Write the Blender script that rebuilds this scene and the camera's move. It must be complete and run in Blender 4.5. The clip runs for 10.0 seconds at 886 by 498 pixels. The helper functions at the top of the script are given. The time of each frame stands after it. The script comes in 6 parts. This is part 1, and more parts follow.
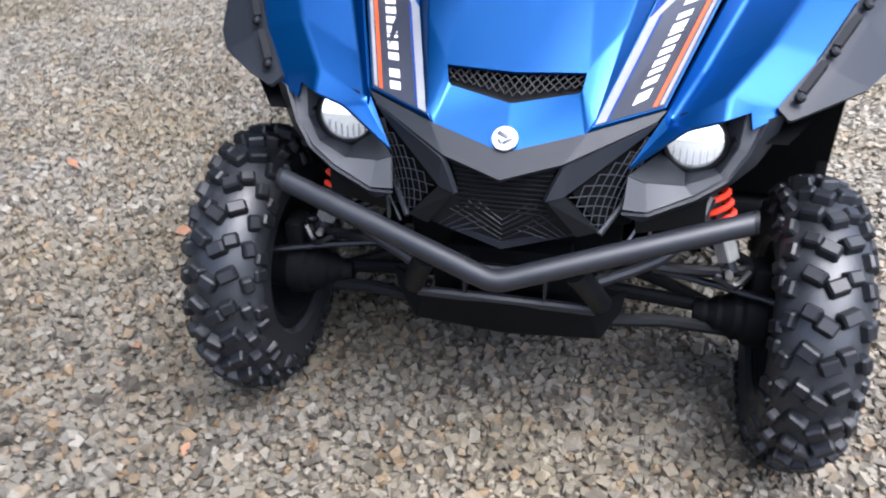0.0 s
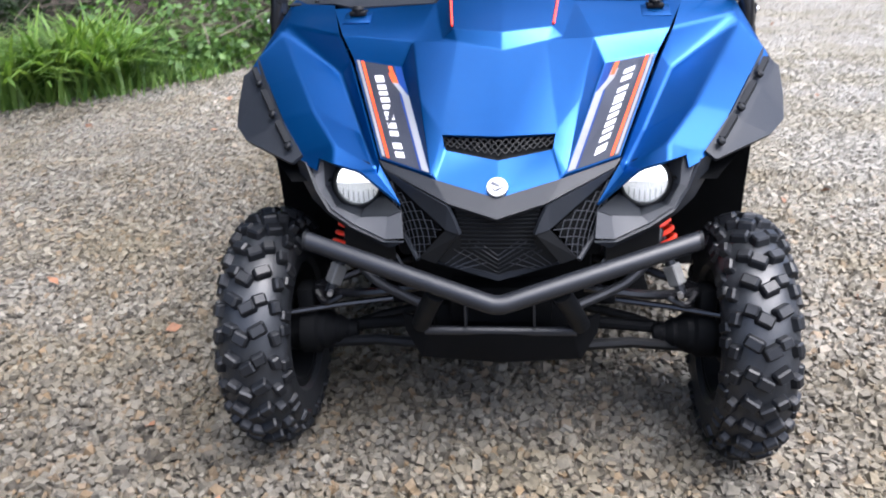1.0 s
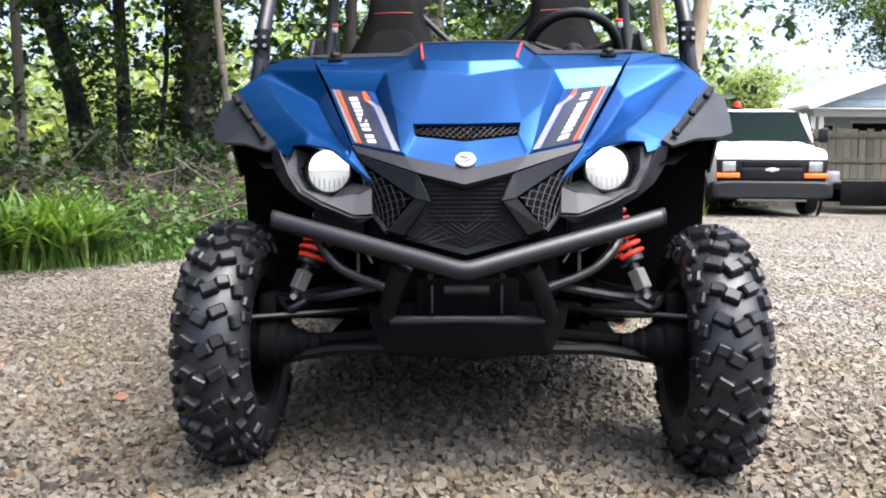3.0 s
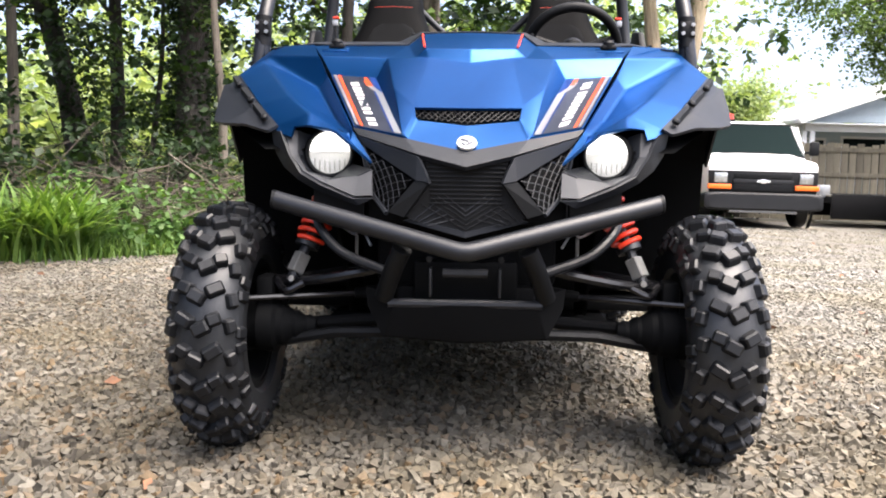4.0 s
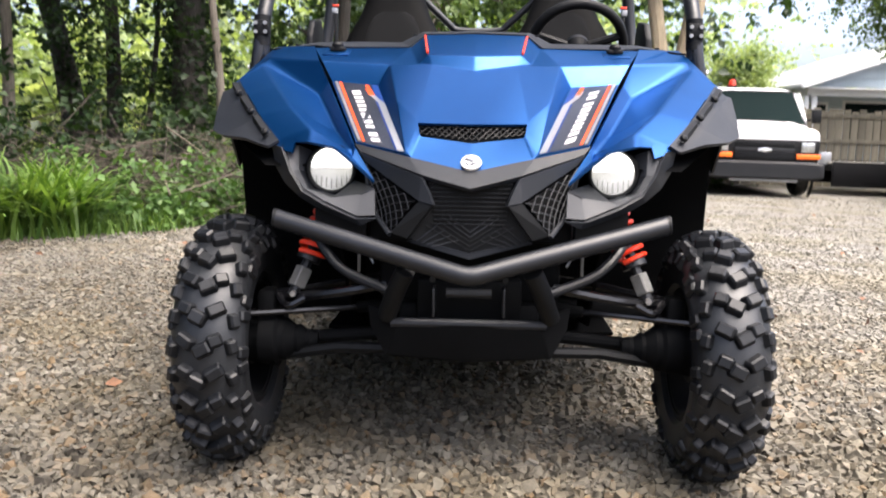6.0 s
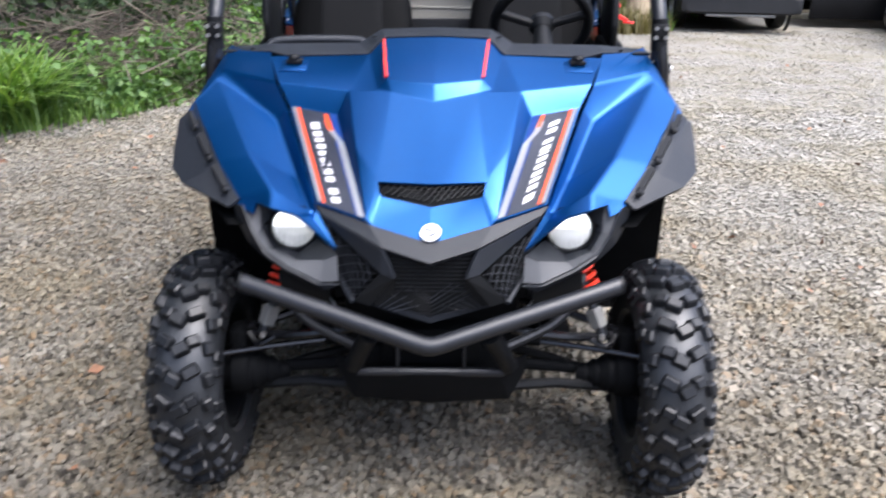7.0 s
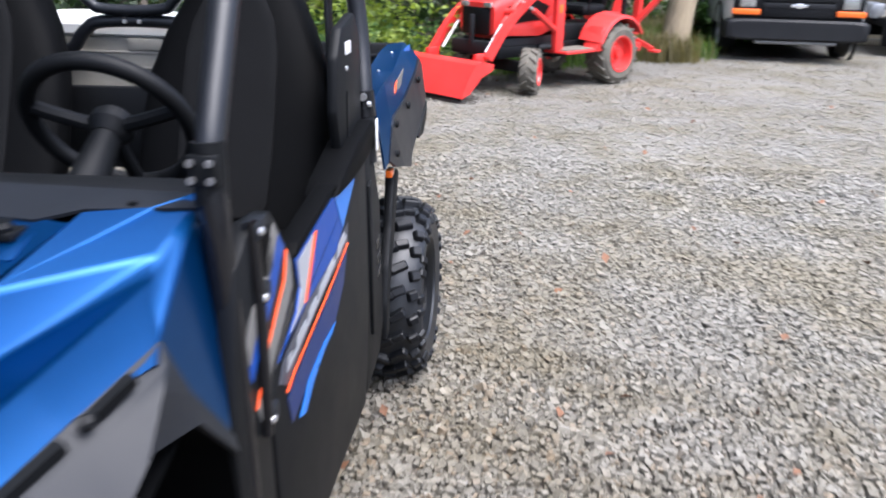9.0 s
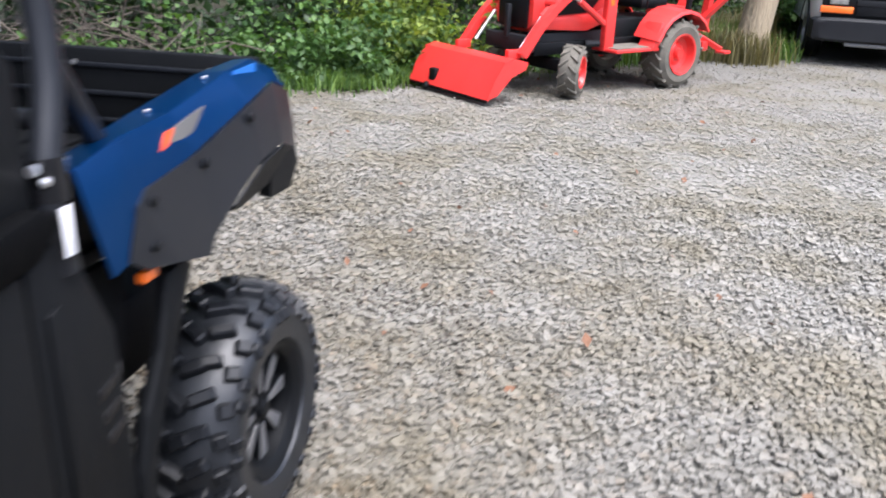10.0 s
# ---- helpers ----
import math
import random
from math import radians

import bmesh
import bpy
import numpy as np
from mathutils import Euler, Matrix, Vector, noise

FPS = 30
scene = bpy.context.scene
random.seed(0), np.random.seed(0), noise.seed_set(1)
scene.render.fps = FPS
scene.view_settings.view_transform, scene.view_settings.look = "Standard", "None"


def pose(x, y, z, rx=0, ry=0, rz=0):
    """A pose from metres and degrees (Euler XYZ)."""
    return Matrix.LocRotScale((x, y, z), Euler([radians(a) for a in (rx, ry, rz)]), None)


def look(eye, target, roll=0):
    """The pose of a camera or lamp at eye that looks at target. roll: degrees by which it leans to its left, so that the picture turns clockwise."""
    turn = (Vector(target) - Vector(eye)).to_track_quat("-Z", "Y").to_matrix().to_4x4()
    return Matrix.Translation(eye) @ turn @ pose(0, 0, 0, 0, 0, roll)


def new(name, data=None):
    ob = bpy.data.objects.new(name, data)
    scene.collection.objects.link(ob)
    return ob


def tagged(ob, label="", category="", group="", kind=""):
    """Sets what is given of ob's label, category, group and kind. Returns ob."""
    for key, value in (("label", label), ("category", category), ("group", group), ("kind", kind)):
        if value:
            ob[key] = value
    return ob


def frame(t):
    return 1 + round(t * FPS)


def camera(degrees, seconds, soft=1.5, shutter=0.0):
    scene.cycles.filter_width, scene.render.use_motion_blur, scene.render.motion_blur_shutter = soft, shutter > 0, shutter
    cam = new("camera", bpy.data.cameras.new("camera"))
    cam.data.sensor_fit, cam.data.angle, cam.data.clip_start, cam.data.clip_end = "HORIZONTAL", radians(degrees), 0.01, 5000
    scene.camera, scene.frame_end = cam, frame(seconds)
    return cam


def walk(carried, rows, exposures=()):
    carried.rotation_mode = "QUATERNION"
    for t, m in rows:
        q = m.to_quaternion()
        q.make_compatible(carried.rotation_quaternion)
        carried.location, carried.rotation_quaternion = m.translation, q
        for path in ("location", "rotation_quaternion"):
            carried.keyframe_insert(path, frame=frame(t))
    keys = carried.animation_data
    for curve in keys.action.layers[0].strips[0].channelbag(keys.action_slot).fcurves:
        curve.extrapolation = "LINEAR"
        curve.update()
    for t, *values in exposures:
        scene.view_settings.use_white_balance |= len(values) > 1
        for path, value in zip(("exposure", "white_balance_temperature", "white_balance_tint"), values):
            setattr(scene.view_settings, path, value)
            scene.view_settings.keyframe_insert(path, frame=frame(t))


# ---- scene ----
cam = camera(53.8, 10.0, 1.9, 0.5)
PATH = [
    (0, (0.238, -1.688, 1.52), (-0.153, -0.043, 0.452), -0.4),
    (0.5, (0.173, -1.996, 1.545), (-0.128, -0.254, 0.61), -2.0),
    (1, (0.084, -2.124, 1.48), (-0.112, -0.293, 0.701), -1.5),
    (1.5, (-0.002, -2.154, 1.247), (-0.1, -0.247, 0.653), -0.1),
    (2, (0.009, -2.251, 1.02), (-0.062, -0.285, 0.661), 0.2),
    (2.5, (0.067, -2.314, 0.891), (-0.019, -0.329, 0.661), -0.3),
    (2.7, (0.074, -2.305, 0.853), (-0.024, -0.319, 0.642), -0.2),
    (3.8, (0.048, -2.316, 0.764), (-0.044, -0.325, 0.595), 1.6),
    (4, (0.049, -2.317, 0.753), (-0.036, -0.327, 0.581), 1.6),
    (4.5, (0.053, -2.313, 0.751), (-0.027, -0.325, 0.556), 1.3),
    (5, (0.054, -2.312, 0.762), (-0.024, -0.324, 0.558), 1.3),
    (5.5, (0.045, -2.312, 0.761), (-0.031, -0.323, 0.566), 1.7),
    (5.7, (0.041, -2.304, 0.775), (-0.043, -0.315, 0.577), 1.7),
    (6.8, (0.005, -2.202, 1.438), (-0.025, -0.311, 0.788), 1.7),
    (7, (0.048, -2.191, 1.514), (0.04, -0.315, 0.821), 1.2),
    (7.5, (0.321, -1.998, 1.578), (0.391, -0.119, 0.897), 1.6),
    (8, (0.585, -1.694, 1.605), (0.573, 0.203, 0.97), 3.1),
    (8.5, (0.84, -1.204, 1.594), (0.815, 0.685, 0.937), 3.2),
    (9, (1.176, -0.71, 1.562), (0.973, 1.163, 0.89), 1.2),
    (9.5, (1.388, -0.144, 1.537), (1.035, 1.696, 0.837), 3.0),
    (10, (1.597, 0.438, 1.558), (1.222, 2.267, 0.842), 2.7),
]
walk(cam, [(t, look(eye, target, roll)) for t, eye, target, roll in PATH],
     [(0, 2.56, 5550, 10), (0.6, 2.50, 5620, 10), (1.4, 2.50, 5680, 10), (2.0, 2.6, 5700, 10), (2.5, 2.58, 5850, 10), (4.0, 2.68, 6450, 10), (4.5, 2.56, 6600, 10), (5.7, 2.54, 6550, 10), (7.0, 2.42, 5750, 10), (7.6, 2.33, 5480, 10), (8.5, 2.13, 5550, 10), (10.0, 2.0, 5650, 10)])

# ---- light ----
world = bpy.data.worlds.new("sky")
scene.world = world
world.use_nodes = True
wn, wl = world.node_tree.nodes, world.node_tree.links
sky = wn.new("ShaderNodeTexSky")
sky.sky_type, sky.sun_disc = "NISHITA", False
sky.sun_elevation, sky.sun_rotation = radians(68), radians(127)
sky.air_density, sky.dust_density, sky.ozone_density = 0.55, 7.0, 1.0
wl.new(sky.outputs[0], wn["Background"].inputs["Color"])
wn["Background"].inputs["Strength"].default_value = 0.15
sun = new("sun", bpy.data.lights.new("sun", "SUN"))
sun.data.energy, sun.data.angle, sun.data.color = 0.8, radians(70), (1.0, 0.96, 0.9)
sun.matrix_world = look((8, -6, 25), (0, 0, 0))


# ---- materials ----
def ramp(nt, fac, stops):
    node = nt.nodes.new("ShaderNodeValToRGB")
    while len(node.color_ramp.elements) < len(stops):
        node.color_ramp.elements.new(0.5)
    for e, (p, c) in zip(node.color_ramp.elements, stops):
        e.position, e.color = p, (*c, 1) if len(c) == 3 else c
    nt.links.new(fac, node.inputs[0])
    return node.outputs[0]


def noise_tex(nt, scale, detail=4, rough=0.6, stretch=None):
    co = nt.nodes.new("ShaderNodeTexCoord").outputs["Object"]
    if stretch:
        mp = nt.nodes.new("ShaderNodeMapping")
        mp.inputs["Scale"].default_value = stretch
        nt.links.new(co, mp.inputs["Vector"])
        co = mp.outputs[0]
    n = nt.nodes.new("ShaderNodeTexNoise")
    n.inputs["Scale"].default_value, n.inputs["Detail"].default_value, n.inputs["Roughness"].default_value = scale, detail, rough
    nt.links.new(co, n.inputs["Vector"])
    return n.outputs["Fac"]


def mul(nt, a, b, mode="MULTIPLY", fac=1.0):
    m = nt.nodes.new("ShaderNodeMix")
    m.data_type, m.blend_type = "RGBA", mode
    m.inputs["Factor"].default_value = fac
    for s, v in (("A", a), ("B", b)):
        sock = [i for i in m.inputs if i.name == s and i.type == "RGBA"][0]
        if isinstance(v, tuple):
            sock.default_value = (*v, 1)
        else:
            nt.links.new(v, sock)
    return [o for o in m.outputs if o.type == "RGBA"][0]


def surface(name, base, rough=0.5, metal=0.0, var=0.2, scale=3.0, grain=60.0, bump=0.15, depth=0.004, coat=0.0, rvar=0.12, stretch=None, island=0.0, obj=0.0, sheen=0.0, spec=0.5, tint=None):
    """A plain surface with stains at a large scale, grain at a small one, relief and uneven gloss."""
    m = bpy.data.materials.new(name)
    m.use_nodes = True
    nt = m.node_tree
    p = nt.nodes["Principled BSDF"]
    big, small = noise_tex(nt, scale, 5, 0.65, stretch), noise_tex(nt, grain, 3, 0.6, stretch)
    lo, hi = tuple(c * (1 - var) for c in base), tuple(min(1, c * (1 + var)) for c in base)
    col = ramp(nt, big, [(0.3, lo), (0.7, hi)])
    g = ramp(nt, small, [(0.3, (1 - var * 0.7,) * 3), (0.7, (1.0,) * 3)])
    col = mul(nt, col, g)
    if island or obj:
        src = nt.nodes.new("ShaderNodeNewGeometry").outputs["Random Per Island"] if island else nt.nodes.new("ShaderNodeObjectInfo").outputs["Random"]
        a = island or obj
        col = mul(nt, col, ramp(nt, src, [(0.0, (1 - a,) * 3), (1.0, (1 + 0.0,) * 3)]))
    nt.links.new(col, p.inputs["Base Color"])
    r = nt.nodes.new("ShaderNodeMapRange")
    r.inputs["To Min"].default_value, r.inputs["To Max"].default_value = max(0.02, rough - rvar), min(1, rough + rvar)
    nt.links.new(big, r.inputs["Value"])
    nt.links.new(r.outputs[0], p.inputs["Roughness"])
    p.inputs["Metallic"].default_value, p.inputs["Coat Weight"].default_value = metal, coat
    p.inputs["Coat Roughness"].default_value = 0.08
    p.inputs["Specular IOR Level"].default_value = spec
    if tint:  # edge tint of the flake paint
        p.inputs["Specular Tint"].default_value = (*tint, 1)
    if sheen:
        p.inputs["Sheen Weight"].default_value = sheen
    if bump:
        b = nt.nodes.new("ShaderNodeBump")
        b.inputs["Strength"].default_value, b.inputs["Distance"].default_value = bump, depth
        nt.links.new(small, b.inputs["Height"])
        nt.links.new(b.outputs[0], p.inputs["Normal"])
    return m


def leaf_mat(name, lo, hi, back=0.35):
    m = bpy.data.materials.new(name)
    m.use_nodes = True
    nt = m.node_tree
    p = nt.nodes["Principled BSDF"]
    rnd = nt.nodes.new("ShaderNodeNewGeometry").outputs["Random Per Island"]
    col = ramp(nt, rnd, [(0.0, lo), (1.0, hi)])
    col = mul(nt, col, ramp(nt, noise_tex(nt, 0.9, 3), [(0.35, (0.6, 0.62, 0.6)), (0.7, (1, 1, 1))]))
    nt.links.new(col, p.inputs["Base Color"])
    p.inputs["Roughness"].default_value = 0.55
    tr = nt.nodes.new("ShaderNodeBsdfTranslucent")
    nt.links.new(mul(nt, col, (1.0, 1.0, 0.45)), tr.inputs["Color"])
    mix = nt.nodes.new("ShaderNodeMixShader")
    mix.inputs[0].default_value = back
    nt.links.new(p.outputs[0], mix.inputs[1])
    nt.links.new(tr.outputs[0], mix.inputs[2])
    nt.links.new(mix.outputs[0], nt.nodes["Material Output"].inputs["Surface"])
    return m


def glow(name, color, strength):
    m = bpy.data.materials.new(name)
    m.use_nodes = True
    p = m.node_tree.nodes["Principled BSDF"]
    p.inputs["Base Color"].default_value = (0.5, 0.5, 0.5, 1)
    p.inputs["Emission Color"].default_value, p.inputs["Emission Strength"].default_value = (*color, 1), strength
    p.inputs["Roughness"].default_value = 0.1
    return m


def glass(name, tint=(0.9, 0.95, 0.95), rough=0.02, thin=0.35, spec=0.5):
    m = bpy.data.materials.new(name)
    m.use_nodes = True
    p = m.node_tree.nodes["Principled BSDF"]
    p.inputs["Base Color"].default_value = (*tint, 1)
    p.inputs["Transmission Weight"].default_value = thin
    p.inputs["Specular IOR Level"].default_value = spec
    p.inputs["Roughness"].default_value = rough
    return m


BLUE = surface("blue_metallic_paint", (0.0032, 0.046, 0.165), 0.37, 0.87, 0.06, 1.5, 900, 0.03, 0.001, 0.32, 0.03, tint=(0.36, 0.66, 1.0))
BLUE.node_tree.nodes["Principled BSDF"].inputs["Coat Roughness"].default_value = 0.22
PLASTIC = surface("grey_textured_plastic", (0.0072, 0.0087, 0.0118), 0.52, 0, 0.12, 4, 700, 0.25, 0.001, spec=0.28)
MOUNT_GREY = surface("light_grey_casting", (0.13, 0.13, 0.125), 0.6, 0, 0.2, 20, 200, 0.2, 0.001)
BLACK = surface("black_plastic", (0.0028, 0.0033, 0.0040), 0.55, 0, 0.2, 4, 500, 0.2, 0.001, spec=0.20)
UNDER_BLACK = surface("dull_black_underbody", (0.0026, 0.0029, 0.0034), 0.7, 0, 0.25, 4, 300, 0.25, 0.001, spec=0.09)
STEEL_BLACK = surface("black_powder_coat", (0.0095, 0.0105, 0.013), 0.38, 0, 0.12, 5, 800, 0.15, 0.0006, spec=0.36)
GLOSS_BLACK = surface("gloss_black_tube", (0.006, 0.006, 0.007), 0.22, 0, 0.1, 5, 300, 0.03, 0.0006, 0.1, spec=0.35)
RUBBER = surface("tyre_rubber", (0.0050, 0.0058, 0.0074), 0.45, 0, 0.35, 9, 160, 0.3, 0.002, spec=0.32)
CARCASS = surface("tyre_carcass", (0.0125, 0.0140, 0.0165), 0.42, 0, 0.45, 9, 160, 0.3, 0.002, spec=0.45)
RUBBER_DUSTY = surface("dusty_tyre_rubber", (0.120, 0.110, 0.088), 0.85, 0, 0.4, 5, 120, 0.4, 0.003)
RED = surface("red_spring", (0.75, 0.045, 0.015), 0.35, 0, 0.1, 8, 300, 0.05, 0.0005, 0.3)
ORANGE = surface("orange_stripe", (0.78, 0.095, 0.013), 0.35, 0, 0.05, 8, 300, 0)
WHITE_DECAL = surface("white_lettering", (0.75, 0.75, 0.76), 0.35, 0, 0.05, 8, 300, 0)
SILVER_DECAL = surface("silver_decal", (0.29, 0.30, 0.32), 0.4, 0.1, 0.06, 8, 300, 0)
GREY_DECAL = surface("grey_decal", (0.13, 0.127, 0.12), 0.45, 0, 0.06, 8, 300, 0, spec=0.3)
NAVY_DECAL = surface("navy_decal", (0.007, 0.019, 0.085), 0.4, 0, 0.06, 8, 300, 0, spec=0.3)
RIM_FACE = surface("machined_rim_face", (0.22, 0.22, 0.225), 0.35, 0.6, 0.15, 20, 200, 0.05, 0.0005)
BLUE_DECAL = surface("blue_decal", (0.006, 0.042, 0.22), 0.4, 0, 0.06, 8, 300, 0, spec=0.3)
SKY_DECAL = surface("light_blue_decal", (0.014, 0.13, 0.46), 0.3, 0, 0.06, 8, 300, 0)
BLACK_DECAL = surface("black_decal", (0.032, 0.036, 0.052), 0.33, 0, 0.1, 8, 300, 0)
CHROME = surface("bright_metal", (0.88, 0.88, 0.89), 0.32, 0.9, 0.15, 10, 200, 0.05, 0.0005)
ALU = surface("cast_aluminium", (0.42, 0.42, 0.42), 0.4, 0.9, 0.2, 20, 200, 0.2, 0.001)
SEAT = surface("black_seat_vinyl", (0.0014, 0.0015, 0.0017), 0.65, 0, 0.15, 6, 260, 0.25, 0.0015, spec=0.06)
SEAT_GREY = surface("charcoal_seat_fabric", (0.0082, 0.0084, 0.0088), 0.9, 0, 0.15, 5, 420, 0.35, 0.0015, spec=0.05)
LAMP = glow("lit_headlamp", (1.0, 0.97, 0.90), 0.6)
LAMP_DIM = glow("lit_reflector", (1.0, 0.95, 0.80), 0.055)
LENS = glass("clear_lens", (0.95, 0.95, 0.95), 0.03, 0.9)
DARK_GLASS = glass("tinted_windscreen", (0.010, 0.016, 0.016), 0.25, 0.0, 0.0)
WHITE_PAINT = surface("white_vehicle_paint", (0.80, 0.80, 0.79), 0.25, 0, 0.05, 1.5, 40, 0.02, 0.001, 0.5)
AMBER = surface("amber_lens", (0.85, 0.16, 0.015), 0.2, 0, 0.08, 12, 160, 0.1, 0.001, 0.5)
CLEAR_LAMP = surface("unlit_lamp_reflector", (0.42, 0.43, 0.42), 0.15, 0.6, 0.3, 25, 90, 0.3, 0.003, 0.5)
BUMPER_GREY = surface("dark_grey_bumper", (0.013, 0.014, 0.016), 0.55, 0, 0.15, 3, 200, 0.15, 0.001, spec=0.22)
TRACTOR_RED = surface("tractor_orange_red", (0.64, 0.032, 0.027), 0.42, 0, 0.12, 3, 80, 0.06, 0.001, 0.25)
RUST_GREY = surface("galvanised_steel", (0.36, 0.37, 0.38), 0.45, 0.7, 0.25, 5, 60, 0.15, 0.001)
TRAILER_BLACK = surface("weathered_black_steel", (0.0045, 0.0045, 0.005), 0.6, 0.0, 0.3, 4, 60, 0.2, 0.001, spec=0.12)
PLANK = surface("weathered_fence_board", (0.27, 0.235, 0.165), 0.9, 0, 0.35, 2.0, 30, 0.5, 0.004, obj=0.4, stretch=(6, 6, 0.6))
BOARD = surface("weathered_deck_board", (0.26, 0.24, 0.20), 0.9, 0, 0.3, 2.0, 30, 0.5, 0.004, obj=0.3)
SIDING = surface("pale_blue_siding", (0.42, 0.50, 0.56), 0.7, 0, 0.1, 1.5, 40, 0.1, 0.002)
TRIM_WHITE = surface("white_trim_paint", (0.78, 0.79, 0.80), 0.6, 0, 0.06, 2, 40, 0.05, 0.001)
SHINGLE = surface("grey_roof_shingle", (0.42, 0.42, 0.43), 0.9, 0, 0.2, 2, 30, 0.3, 0.004, island=0.25)
COOLER_BODY = surface("stone_grey_cooler", (0.33, 0.31, 0.26), 0.5, 0, 0.1, 4, 120, 0.08, 0.001)
COOLER_LID = surface("white_cooler_lid", (0.78, 0.78, 0.76), 0.4, 0, 0.05, 4, 120, 0.05, 0.001)
BARK = surface("grey_brown_bark", (0.17, 0.145, 0.115), 0.95, 0, 0.4, 1.6, 14, 0.9, 0.03, stretch=(3, 3, 0.5))
BARK_PALE = surface("pale_tan_bark", (0.33, 0.27, 0.18), 0.95, 0, 0.35, 1.6, 14, 0.9, 0.03, stretch=(3, 3, 0.5))
BARK_DARK = surface("dark_bark", (0.055, 0.048, 0.04), 0.95, 0, 0.4, 1.6, 14, 0.9, 0.03, stretch=(3, 3, 0.5))
TWIG = surface("dry_twig", (0.105, 0.086, 0.066), 0.95, 0, 0.3, 3, 40, 0.2, 0.003, island=0.55)
SOIL = surface("forest_soil", (0.070, 0.062, 0.040), 0.95, 0, 0.5, 0.8, 12, 0.8, 0.03)
LEAF = leaf_mat("green_leaves", (0.011, 0.030, 0.008), (0.042, 0.082, 0.022), 0.4)
LEAF_MID = leaf_mat("light_green_leaves", (0.055, 0.11, 0.024), (0.16, 0.24, 0.065), 0.45)
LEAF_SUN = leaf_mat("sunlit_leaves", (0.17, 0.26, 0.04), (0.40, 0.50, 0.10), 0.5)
LEAF_BUSH = leaf_mat("bush_leaves", (0.045, 0.115, 0.025), (0.14, 0.25, 0.06), 0.4)
# garden tree's pale leaves, reused with haze in the colour for far foliage
LEAF_PALE = leaf_mat("pale_garden_and_hazed_leaves", (0.24, 0.34, 0.14), (0.46, 0.54, 0.27), 0.55)
TRIM_GREY = surface("light_grey_trim", (0.040, 0.042, 0.046), 0.6, 0, 0.12, 4, 700, 0.2, 0.001, spec=0.3)
GRASS = leaf_mat("grass_blades", (0.075, 0.165, 0.026), (0.24, 0.37, 0.085), 0.45)
STRAW = leaf_mat("dry_grass_blades", (0.14, 0.12, 0.05), (0.30, 0.26, 0.12), 0.4)
DEAD_LEAF = surface("fallen_leaf", (0.20, 0.095, 0.048), 0.8, 0, 0.3, 20, 100, 0.2, 0.002, island=0.5)


